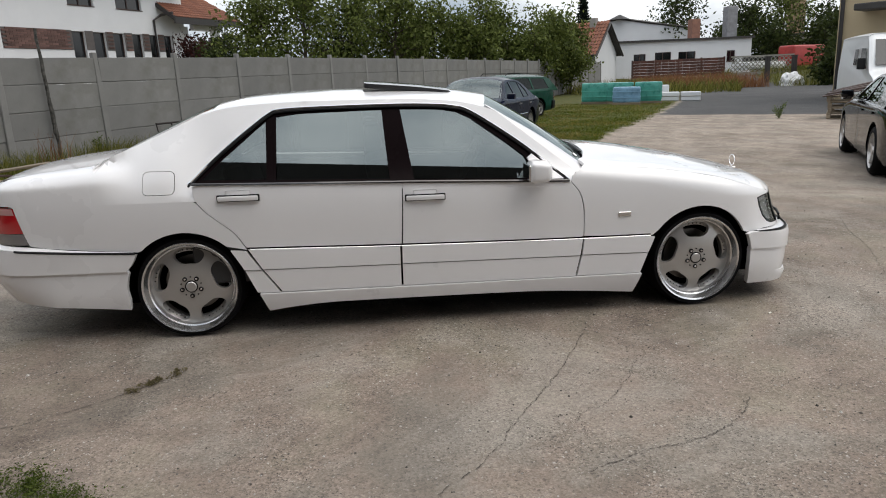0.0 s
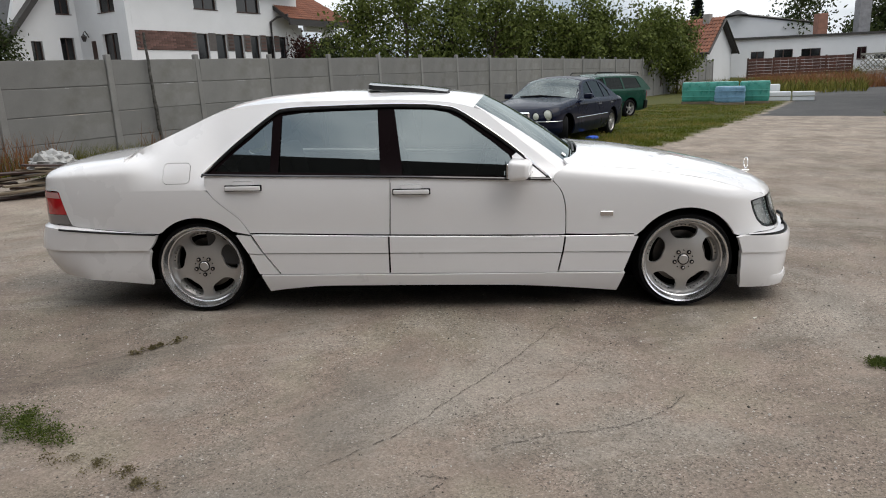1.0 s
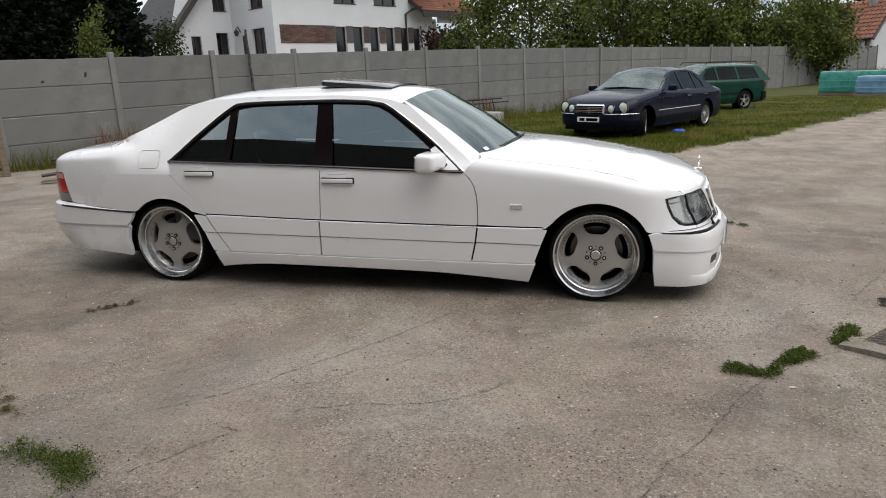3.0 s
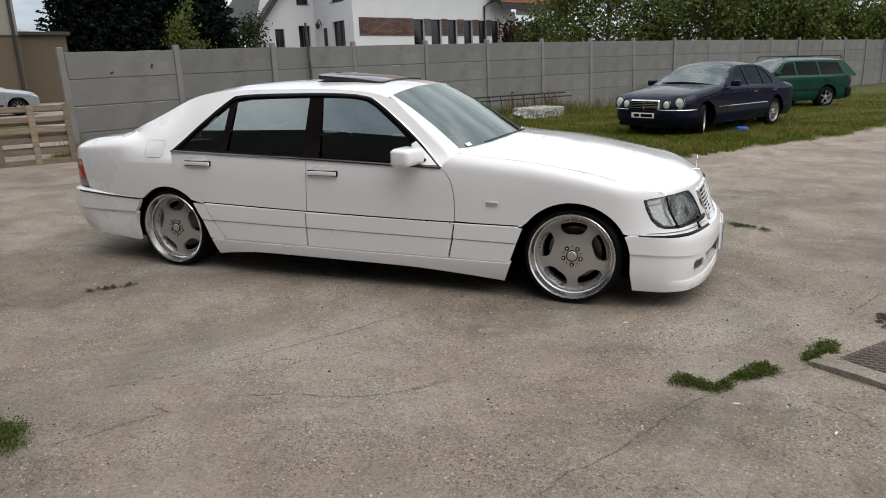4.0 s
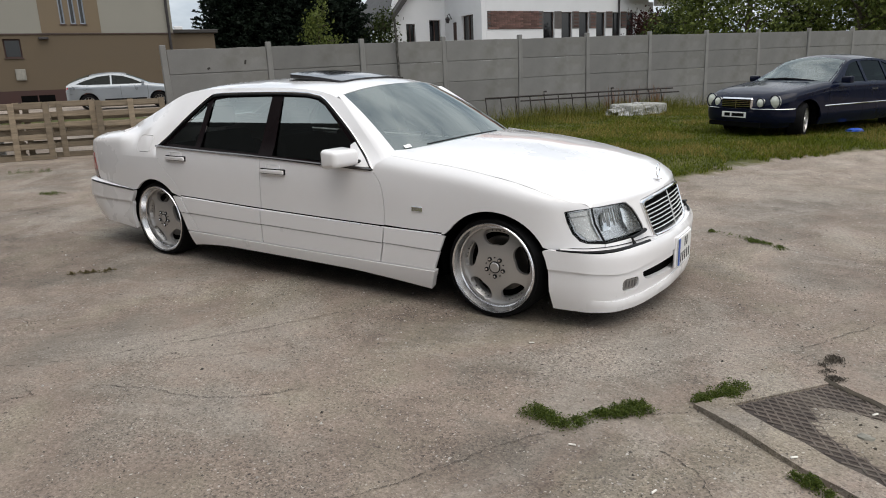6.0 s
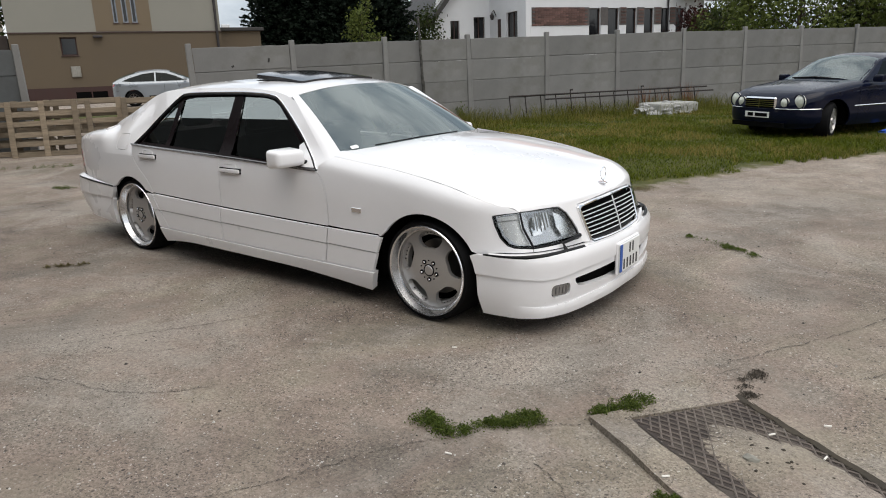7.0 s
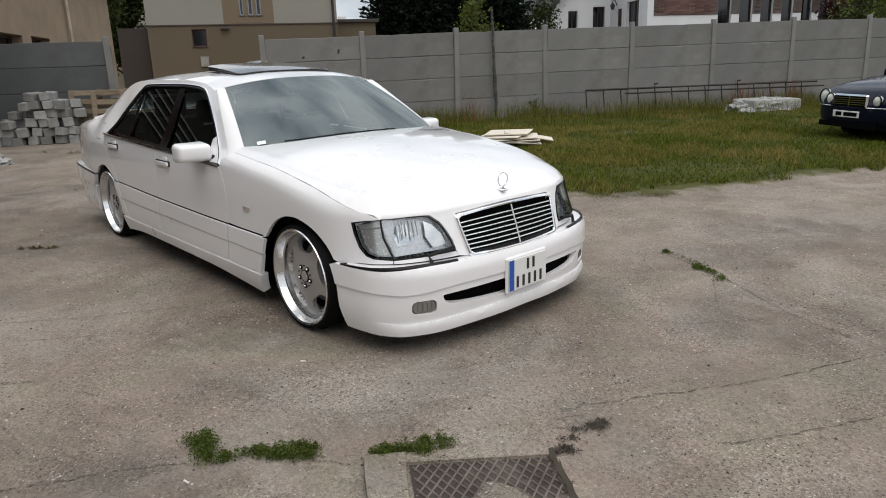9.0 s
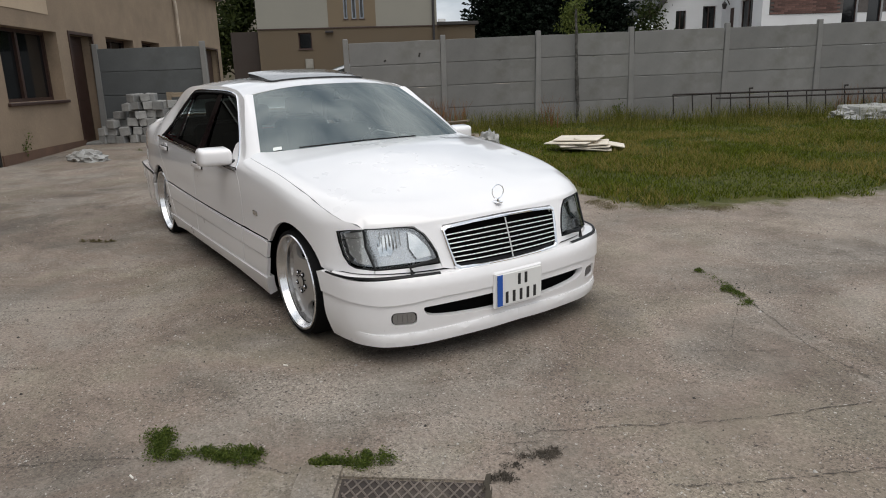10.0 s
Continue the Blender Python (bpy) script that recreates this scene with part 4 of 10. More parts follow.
def build_far_yard():
    """Industrial hall, fences, posts and chimneys beyond the drive."""
    m = pose(31.97, 63.55, 0, 0, 0, 0)
    low = thing("white_workshop", "long low white workshop with dark windows", "building", m)
    wins = [(-5.25, -4.0, 2.3, 2.98), (-3.05, -1.35, 2.3, 3.08), (-0.6, 1.2, 2.3, 3.05), (4.5, 5.4, 1.9, 2.98)]
    part("wall", wall_with_openings(-9.0, 7.1, 0.0, 4.1, 0.3, wins), PLASTER_WHITE, low)
    for w in wins:
        add_window(low, *w, 0.1, 2)
    part("roof", box(-9.2, 7.3, -0.25, 8, 4.1, 4.3), ROOF_DARK, low)
    part("side_wall", box(6.8, 7.1, 0.3, 8, 0.0, 4.1), PLASTER_WHITE, low)
    hall = thing("white_hall", "large white gabled hall", "building", m)
    bm = bmesh.new()
    f = [bm.verts.new(p) for p in ((-9.5, 9, 0), (6.0, 9, 0), (6.0, 9, 5.6), (-3.4, 9, 7.0), (-9.5, 9, 5.9))]
    g = [bm.verts.new(v.co + Vector((0, 14, 0))) for v in f]
    bm.faces.new(f)
    bm.faces.new(g[::-1])
    for k in range(5):
        bm.faces.new((f[k], g[k], g[(k + 1) % 5], f[(k + 1) % 5]))
    bmesh.ops.recalc_face_normals(bm, faces=bm.faces[:])
    part("body", bm, PLASTER_WHITE, hall)
    part("roof_edge", tube([(-9.8, 8.9, 5.95), (-3.4, 8.9, 7.1), (6.2, 8.9, 5.65)], 0.12, 4), ROOF_DARK, hall)
    part("roof_light", tube([(-3.4, 8.8, 7.0), (-3.4, 8.8, 7.5)], [1.2, 0.1], 4), ROOF_DARK, hall)
    chim = thing("brick_chimney", "tall slender brick factory chimney", "chimney", pose(59.6, 88, 0))
    part("shaft", tube([(0, 0, 0), (0, 0, 16)], [1.25, 1.0], 20), surface("chimney_brick", (0.30, 0.20, 0.13), 0.9, 0, 0.3, 1.2, 20, 0.4, stretch=(1, 1, 6)), chim)
    part("crown", tube([(0, 0, 16), (0, 0, 16.5)], [1.2, 1.2], 20), ROOF_DARK, chim)
    st = thing("roof_stack", "square grey roof stack", "chimney", pose(38.2, 66.4, 0))
    part("shaft", box(-0.55, 0.55, -0.5, 0.5, 0, 7.4, 0.03), surface("stack_grey", (0.25, 0.25, 0.26), 0.9), st)
    st2 = thing("brick_stack", "short brick roof stack", "chimney", pose(34.3, 66.4, 0))
    part("shaft", box(-0.45, 0.45, -0.5, 0.5, 0, 6.3, 0.03), surface("stack_brick", (0.28, 0.14, 0.10), 0.9), st2)
    fence = thing("red_board_fence", "low red-brown board fence before the workshop", "fence", pose(26.2, 56.0, 0.0, 0, 0, -4), kind="structure")
    wood = surface("red_brown_boards", (0.10, 0.035, 0.022), 0.8, 0, 0.3, 2, 40, 0.2, per_object=0.4)
    slat = mesh_of(box(0, 0.62, -0.02, 0.02, 0, 0.23, 0.004), "board")
    slat.materials.append(wood)
    for r in range(6):
        for c in range(13):
            b = part("board", slat, None, fence)
            b.location = (-2.5 + 0.64 * c, 0, 0.75 + 0.25 * r)
    for c in range(5):
        part("post", box(-2.6 + 2.08 * c, -2.48 + 2.08 * c, 0.03, 0.13, 0.0, 2.3), BROWN_WOOD, fence)
    lat = thing("lattice_fence", "white openwork concrete fence", "fence", pose(32.6, 55.6, 0, 0, 0, -4), kind="structure")
    bm = bmesh.new()
    for r in range(3):
        for c in range(14):
            cx, cz = 0.2 + 0.4 * c, 1.1 + 0.4 * r
            pts = [(cx + 0.17 * math.cos(t), 0, cz + 0.17 * math.sin(t)) for t in np.linspace(0, 2 * math.pi, 9)]
            add_tube(bm, pts, 0.045, 4, False)
    part("openwork", bm, PLASTER_GREY, lat)
    part("rail", box(0, 5.7, -0.06, 0.06, 0.6, 0.86), PLASTER_GREY, lat)
    part("rail", box(0, 5.7, -0.06, 0.06, 2.12, 2.26), PLASTER_GREY, lat)
    for k, (x, y) in enumerate(((31.9, 48.8), (33.9, 48.4))):
        g = thing("gate_post", "dark steel gate post at the end of the drive", "gate post", pose(x, y, 0), group="gate posts")
        part("post", box(-0.16, 0.16, -0.16, 0.16, 0.0, 2.0, 0.02), ZINC, g)
        part("cap", box(-0.2, 0.2, -0.2, 0.2, 2.0, 2.06, 0.01), ZINC, g)
    right = thing("ochre_building", "ochre rendered building with a dark porch roof", "building", pose(19.4, 23.5, 0, 0, 0, -52))
    och = surface("ochre_render", (0.46, 0.37, 0.24), 0.9, 0, 0.08, 0.6, 30, 0.1)
    part("wall", box(0.0, 12, 0.0, 8, -0.5, 8.0), och, right)
    part("porch_roof", box(0.9, 6, -1.4, 0.0, 3.3, 3.55, 0.03), ROOF_DARK, right)
    part("downpipe", tube([(0.15, -0.1, 0), (0.15, -0.1, 8)], 0.08, 6), ZINC, right)
    hse = thing("distant_house", "pale house with a flat roof among trees", "house", pose(58, 78, 0))
    part("wall", box(0, 12, 0, 8, 0, 5.0), PLASTER_GREY, hse)
    part("roof", box(-0.3, 12.3, -0.3, 8.3, 5.0, 5.3), ROOF_DARK, hse)
    part("window", box(4.5, 6.5, -0.05, 0.0, 3.0, 4.3), PANE, hse)


build_white_house()
build_tan_block()
build_near_building()
build_rear_building()
build_shed()
build_far_yard()

# ---- trees ----
def leaf_material(name, a, b):
    m, nt, bs = nodes_of(name)
    geo = nt.nodes.new("ShaderNodeNewGeometry")
    r = ramp(nt, geo.outputs["Random Per Island"], [(0.0, a), (1.0, b)])
    nt.links.new(r.outputs["Color"], bs.inputs["Base Color"])
    bs.inputs["Roughness"].default_value = 0.55
    bs.inputs["Specular IOR Level"].default_value = 0.1
    tr = nt.nodes.new("ShaderNodeBsdfTranslucent")
    nt.links.new(r.outputs["Color"], tr.inputs["Color"])
    mx = nt.nodes.new("ShaderNodeMixShader")
    mx.inputs["Fac"].default_value = 0.3
    nt.links.new(bs.outputs["BSDF"], mx.inputs[1])
    nt.links.new(tr.outputs["BSDF"], mx.inputs[2])
    nt.links.new(mx.outputs["Shader"], nt.nodes["Material Output"].inputs["Surface"])
    return m


LEAF = leaf_material("green_leaves", (0.042, 0.060, 0.013), (0.150, 0.178, 0.048))
LEAF_DARK = leaf_material("dark_leaves", (0.014, 0.023, 0.007), (0.055, 0.070, 0.020))
LEAF_RED = leaf_material("copper_leaves", (0.02, 0.008, 0.008), (0.05, 0.018, 0.015))
NEEDLE = leaf_material("spruce_needles", (0.004, 0.008, 0.005), (0.013, 0.021, 0.013))
BARK = surface("bark", (0.075, 0.058, 0.042), 0.95, 0, 0.4, 6, 40, 0.6, stretch=(3, 3, 0.6))


def quads_mesh(name, centres, sizes, rnd, flat=0.0):
    n = len(centres)
    d = rnd.normal(size=(n, 3))
    d[:, 2] *= 1 - flat
    d /= np.linalg.norm(d, axis=1)[:, None]
    e = rnd.normal(size=(n, 3))
    e -= d * np.sum(e * d, axis=1)[:, None]
    e /= np.linalg.norm(e, axis=1)[:, None]
    c, s = np.array(centres), np.array(sizes)[:, None]
    V = np.stack([c - d * s, c + e * s * 0.55, c + d * s, c - e * s * 0.55], axis=1).reshape(-1, 3)
    me = bpy.data.meshes.new(name)
    me.from_pydata(V.tolist(), [], [(4 * i, 4 * i + 1, 4 * i + 2, 4 * i + 3) for i in range(n)])
    return me


def build_tree(x, y, height, radius, seed, leaf, label, leaves=5200, size=0.13, low=0.15, gappy=0.5):
    rnd = np.random.default_rng(seed)
    z0 = ground_z(x, y)
    tree = thing("tree", label, "tree", pose(x, y, z0 - 0.1), group="trees behind the fence")
    bm = bmesh.new()
    lean = rnd.normal(0, 0.03, 2) * height
    top = Vector((lean[0], lean[1], height * 0.86))
    trunk = [Vector((0, 0, 0)).lerp(top, t) + Vector((rnd.normal(0, 0.05), rnd.normal(0, 0.05), 0)) * (t > 0) for t in np.linspace(0, 1, 7)]
    add_tube(bm, trunk, [height * 0.02 * (1 - 0.85 * t) + 0.01 for t in np.linspace(0, 1, 7)], 8)
    tips = []
    for k in range(26):
        t = rnd.uniform(low + 0.05, 0.97)
        base = Vector((0, 0, 0)).lerp(top, t)
        a = rnd.uniform(0, 2 * math.pi)
        reach = radius * (1.05 - 0.75 * max(0.0, t - 0.35) / 0.65) * rnd.uniform(0.6, 1.1)
        rise = rnd.uniform(0.15, 0.8) * reach
        tip = base + Vector((math.cos(a) * reach, math.sin(a) * reach, rise))
        mid = base.lerp(tip, 0.5) + Vector((0, 0, 0.12 * reach))
        add_tube(bm, [base, mid, tip], [height * 0.007, height * 0.004, 0.006], 5)
        for s in range(3):
            u = rnd.uniform(0.4, 1.0)
            p = base.lerp(tip, u)
            q = p + Vector(rnd.normal(0, 0.28 * radius, 3)) + Vector((0, 0, 0.2))
            add_tube(bm, [p, q], [0.012, 0.004], 4, False)
            tips.append((q, 0.30 * radius))
        tips.append((tip, 0.36 * radius))
        tips.append((mid, 0.30 * radius))
    part("trunk", bm, BARK, tree)
    cs, ss = [], []
    keep = [tips[i] for i in range(len(tips)) if rnd.random() > gappy * 0.35]
    per = max(1, leaves // len(keep))
    for p, r in keep:
        pts = rnd.normal(0, r * 0.52, (per, 3)) + np.array(p)
        cs.append(pts)
        ss.append(rnd.uniform(0.6, 1.25, per) * size)
    me = quads_mesh("crown", np.concatenate(cs), np.concatenate(ss), rnd)
    part("crown", me, leaf, tree)
    return tree


def build_spruce(x, y, height, radius, seed, label="dark green spruce behind the fence"):
    rnd = np.random.default_rng(seed)
    tree = thing("spruce", label, "tree", pose(x, y, ground_z(x, y) - 0.1), group="spruces behind the fence")
    part("trunk", tube([(0, 0, 0), (0, 0, height * 0.5), (0, 0, height)], [0.22, 0.13, 0.01], 8), BARK, tree)
    cs, ss = [], []
    levels = int(height / 0.28)
    for k in range(levels):
        z = height * (0.06 + 0.93 * k / levels)
        R = radius * (1 - k / levels) ** 0.85 + 0.1
        n = int(7 + 5 * R)
        a0 = rnd.uniform(0, 6.28)
        for j in range(n):
            a = a0 + 2 * math.pi * j / n + rnd.normal(0, 0.12)
            L = R * rnd.uniform(0.72, 1.12)
            m = int(10 + 14 * L)
            t = rnd.uniform(0.12, 1.0, m)
            zz = z - 0.30 * L * t + 0.22 * L * t**3 + rnd.normal(0, 0.05, m)
            w = 0.16 * (1.1 - t) * L + 0.05
            off = rnd.normal(0, 1, m) * w
            px = np.cos(a) * L * t - np.sin(a) * off
            py = np.sin(a) * L * t + np.cos(a) * off
            cs.append(np.stack([px, py, zz], 1))
            ss.append(rnd.uniform(0.10, 0.20, m))
    me = quads_mesh("needles", np.concatenate(cs), np.concatenate(ss), rnd, 0.45)
    part("needles", me, NEEDLE, tree)


GREEN_TREE = "leafy green tree with an open crown behind the fence"
for i, (x, y, h, r) in enumerate(((-6.2, 41.0, 7.4, 2.4), (-3.6, 39.0, 8.0, 2.7), (-0.8, 41.5, 7.2, 2.5), (1.6, 39.0, 7.0, 2.4), (4.2, 41.0, 6.6, 2.3), (6.6, 40.0, 5.6, 2.0), (8.6, 42.0, 6.4, 2.2), (10.6, 41.0, 5.4, 1.9), (12.8, 43.0, 6.2, 1.8), (14.4, 44.5, 5.2, 1.7))):
    build_tree(x, y, h, r, 10 + i, LEAF, GREEN_TREE, 5200, 0.125)
for i, (x, y, h, r) in enumerate(((-1.5, 43.5, 4.6, 2.2), (3.0, 44.0, 4.4, 2.2), (7.5, 44.5, 4.2, 2.0), (11.5, 45.5, 4.2, 2.0), (-9.5, 46.0, 4.6, 2.0))):
    build_tree(x, y, h, r, 40 + i, LEAF_DARK, "low dense green tree behind the fence", 4200, 0.13, 0.05, 0.1)
for i, (x, y, h, r) in enumerate(((-12.6, 50.5, 5.2, 1.7), (-11.0, 49.0, 4.6, 1.6))):
    build_tree(x, y, h, r, 60 + i, LEAF_RED, "dark copper-leaved shrub beside the house", 3600, 0.12, 0.05, 0.1)
for i, (x, y, h, r) in enumerate(((36, 75, 9.0, 3.4), (44, 73, 8.5, 3.2), (47.5, 72, 9.5, 3.6), (52, 70, 6.5, 3.2), (43, 66, 4.5, 2.4), (47, 64, 5.2, 2.8), (50, 62, 5.0, 3.0), (40.5, 70, 5.0, 2.2), (38.5, 48.0, 3.4, 2.2), (34.8, 44.0, 2.6, 1.8))):
    build_tree(x, y, h, r, 80 + i, LEAF_DARK if i != 2 else LEAF, "distant broadleaf tree beyond the drive", 3000, 0.2, 0.05, 0.3)
build_spruce(23.0, 68.0, 9.4, 1.5, 3)
for i, (x, y, h, r) in enumerate(((-39.2, 34.2, 13.5, 4.2), (-37.4, 36.0, 15.0, 4.4), (-35.5, 37.7, 13.5, 4.2), (-33.6, 39.3, 14.5, 4.0))):
    build_spruce(x, y, h, r, 5 + i)
build_tree(-30.6, 41.6, 5.6, 1.9, 71, LEAF_DARK, "bushy green tree behind the fence", 3600, 0.12, 0.05, 0.2)
build_tree(-29.5, 33.0, 6.0, 1.4, 72, LEAF, "slender green tree beyond the annex", 2600, 0.13, 0.05, 0.2)
build_tree(-45.0, 14.8, 10.0, 2.1, 73, LEAF_DARK, "dense dark tree in the gap beside the workshop", 15000, 0.16, 0.02, 0.02)

# ---- the white saloon ----
# the roof rail of the white saloon: place along the car, height
RAIL = [(-2.03, 1.04), (-1.87, 1.105), (-1.66, 1.195), (-1.45, 1.285), (-1.33, 1.315), (-1.14, 1.335), (-0.82, 1.345), (-0.34, 1.345), (0.03, 1.325), (0.15, 1.305), (0.30, 1.262)]


class Saloon:
    """Shape functions of the big saloon, in its own frame: x ahead, y to its left, z up from the ground."""

    def __init__(self):
        half = [(2.432, 0.0), (2.424, 0.22), (2.385, 0.46), (2.325, 0.65), (2.225, 0.80), (2.04, 0.888), (1.57, 0.935), (0.8, 0.945), (-0.3, 0.95), (-1.4, 0.945), (-2.0, 0.925), (-2.4, 0.88), (-2.60, 0.82), (-2.70, 0.70), (-2.755, 0.45), (-2.785, 0.0)]
        self.half = np.array(spline(half, 24))
        seg = np.hypot(*np.diff(self.half, axis=0).T)
        self.arc = np.concatenate([[0], np.cumsum(seg)])
        self.length = self.arc[-1]
        self.zc = smooth_fn([(-2.80, 0.94), (-2.7, 0.962), (-2.5, 0.99), (-2.3, 1.012), (-1.9, 1.045), (-0.5, 1.03), (0.6, 1.01), (0.8, 0.995), (1.2, 0.968), (1.58, 0.915), (1.96, 0.838), (2.15, 0.788), (2.27, 0.752), (2.36, 0.718), (2.46, 0.65)])
        self.fall = smooth_fn([(-2.79, 0.05), (-2.4, 0.085), (-1.9, 0.12), (0.8, 0.12), (1.8, 0.125), (2.06, 0.098), (2.2, 0.07), (2.36, 0.022), (2.46, 0.022)])
        self.belt = smooth_fn([(-1.9, 0.925), (-1.5, 0.91), (-0.3, 0.875), (0.6, 0.845), (0.8, 0.84)])
        self.up_inset = smooth_fn([(0.0, 0.058), (0.5, 0.072), (0.8, 0.078), (1.0, 0.06), (1.2, 0.03), (1.5, 0.008), (5.0, 0.008), (5.5, 0.012), (7, 0.012)])
        self.lean = smooth_fn([(0.0, 0.34), (0.7, 0.34), (0.95, 0.24), (1.3, 0.0), (7, 0.0)])
        self.pillar_rail = smooth_fn(RAIL)
        self.rim = np.zeros(len(self.arc))
        for _ in range(3):
            pts = []
            for i, s in enumerate(self.arc):
                p, n = self.at(s)
                q = self.flank(s, self.rim[i] or 0.75)
                r = p - n * q
                self.rim[i] = self.zc(r[0]) - self.fall(r[0]) - self.drop(r[0]) * min(1, (r[1] / 0.75) ** 2)
                pts.append(r)
        self.upper = np.array(pts)

    def drop(self, x):
        """How far the lids fall from the middle to their edges."""
        return 0.025 + 0.022 * min(1.0, max(0.0, (x - 0.6) / 0.5)) * min(1.0, max(0.0, (2.2 - x) / 0.3))

    def flank(self, s, w):
        """How far the skin stands in from the outline at a height."""
        u = max(0.0, (w - 0.66) / 0.3)
        return self.up_inset(s) + 0.035 * u * u * max(0.0, min(1.0, (s - 0.9) / 0.5)) + self.lean(s) * max(-0.05, w - 0.50)

    def at(self, s):
        s = min(max(s, 0.0), self.length)
        i = min(int(np.searchsorted(self.arc, s)), len(self.arc) - 1)
        i = max(1, i)
        k = (s - self.arc[i - 1]) / max(1e-9, self.arc[i] - self.arc[i - 1])
        p = self.half[i - 1] * (1 - k) + self.half[i] * k
        a, b = self.half[max(0, i - 2)], self.half[min(len(self.half) - 1, i + 1)]
        d = (b - a) / np.linalg.norm(b - a)
        return p, np.array([-d[1], d[0]]) * (1 if -d[1] * p[0] + d[0] * p[1] > 0 else -1)

    def s_of_x(self, x):
        return float(np.interp(-x, -self.half[:, 0], self.arc))

    def s_of_y(self, y, front=True):
        n = len(self.half) // 2
        if front:
            return float(np.interp(y, self.half[:n, 1], self.arc[:n]))
        return float(np.interp(-y, -self.half[n:, 1], self.arc[n:]))

    def shoulder(self, s):
        return float(np.interp(s, self.arc, self.rim))

    def skin(self, s, w):
        """The painted skin above the bumper line, of the right side: up the flank, round the shoulder and inwards."""
        p, n = self.at(s)
        zs = self.shoulder(s)
        if w <= zs:
            r = p - n * self.flank(s, w)
            return (r[0], -r[1], w)
        th = min(1.0, (w - zs) / 0.24) * math.pi / 2
        r = p - n * (self.flank(s, zs) + 0.17 * (1 - math.cos(th)) + max(0.0, w - zs - 0.24))
        return (r[0], -r[1], self.zc(r[0]) - self.fall(r[0]) * (1 - math.sin(th)) - self.drop(r[0]) * min(1, (r[1] / 0.75) ** 2))

    def low(self, s, w, proud=0.0):
        """Bumpers, cladding and sills: below the bumper line."""
        p, n = self.at(s)
        q = -proud - 0.035 * min(1.0, max(0.0, (s - self.length + 1.45) / 0.5))
        if w < 0.30:
            q += 0.10 * ((0.30 - w) / 0.22) ** 2 * float(np.interp(s, [0.8, 1.2, self.length - 1.2, self.length - 0.6], [0.35, 0.5, 0.5, 1]))
        if w > 0.42:
            q += 14 * (w - 0.42) ** 2 * float(np.interp(s, [0.65, 1.05, self.length - 1.0, self.length - 0.7], [1, 0.05, 0.0, 0.12]))
        if s > self.length - 1.15 and w < 0.42:
            k = min(1.0, (s - self.length + 1.15) / 0.6)
            q += 0.22 * k * ((0.42 - w) / 0.25) ** 1.5
        r = p - n * q
        return (r[0], -r[1], w)

    def top(self, x, y):
        """Bonnet and boot lid."""
        a, d = self.upper[:-1], np.diff(self.upper, axis=0)
        k = np.clip(((x - a[:, 0]) * d[:, 0] + (abs(y) - a[:, 1]) * d[:, 1]) / np.maximum(1e-12, d[:, 0] ** 2 + d[:, 1] ** 2), 0, 1)
        q = float(np.min(np.hypot(a[:, 0] + k * d[:, 0] - x, a[:, 1] + k * d[:, 1] - abs(y))))
        if abs(y) > np.interp(-x, -self.upper[:, 0], self.upper[:, 1]):
            q = 0.0
        k = max(0.0, 1 - q / 0.17)
        z = self.zc(x) - self.fall(x) * (1 - math.sqrt(max(0.0, 1 - k * k))) - self.drop(x) * min(1, (abs(y) / 0.75) ** 2)
        return (x, y, z)

    def side_y(self, z):
        return 0.878 - 0.46 * (z - 0.87) - 0.10 * (z - 0.87) ** 2 + 0.03 * math.exp(-max(0, z - 0.87) / 0.05)

    def side(self, x, z):
        """Pillars and side windows of the right side; the rear pillar flows down into the quarter panel."""
        pinch = 0.10 * max(0.0, (-1.1 - x)) ** 1.6 + 0.05 * max(0.0, x - 0.35) ** 2
        y = self.side_y(z) - pinch
        m = min(1.0, max(0.0, (-1.38 - x) / 0.30))
        if x < -1.40:
            m = max(m, min(1.0, max(0.0, (0.885 - z) / 0.05)))
        if m > 0:
            y += (self.quarter_y(x, z) - y) * m * m * (3 - 2 * m)
        return (x, -y, z)

    def quarter_y(self, x, z, z0=0.815):
        """Half width of the rear pillar: from the flank at z0 in one curve to the roof rail, and at its foot round the shoulder of the boot."""
        s = float(np.interp(-x, -self.half[:, 0], self.arc))
        if z <= z0:
            return -self.skin(s, z)[1]
        ya = -self.skin(s, z0)[1]
        zr = max(self.pillar_rail(x), 1.03)
        pinch = 0.10 * max(0.0, (-1.1 - x)) ** 1.6
        ye = self.side_y(zr) - pinch
        h = zr - z0
        t = min(1.0, (z - z0) / h)
        ma, me = 0.35 * (ye - ya), 1.45 * (ye - ya)
        cubic = (2 * t**3 - 3 * t * t + 1) * ya + (t**3 - 2 * t * t + t) * ma + (3 * t * t - 2 * t**3) * ye + (t**3 - t * t) * me
        n = min(1.0, max(0.0, (-1.80 - x) / 0.24))
        if n == 0:
            return cubic
        zs = self.shoulder(s)
        if z <= zs:
            rnd_y = -self.skin(s, z)[1]
        else:
            f = min(1.0, max(0.0, (z - zs) / self.fall(x)))
            rnd_y = -self.skin(s, zs)[1] - 0.17 * (1 - math.sqrt(max(0.0, 1 - f * f)))
        return cubic + (rnd_y - cubic) * n * n * (3 - 2 * n)


def round_rect(x0, x1, y0, y1, r, n=5):
    out = []
    for cx, cy, a0 in ((x1 - r, y1 - r, 0), (x0 + r, y1 - r, 90), (x0 + r, y0 + r, 180), (x1 - r, y0 + r, 270)):
        for k in range(n + 1):
            a = radians(a0 + 90 * k / n)
            out.append((cx + r * math.cos(a), cy + r * math.sin(a)))
    return out


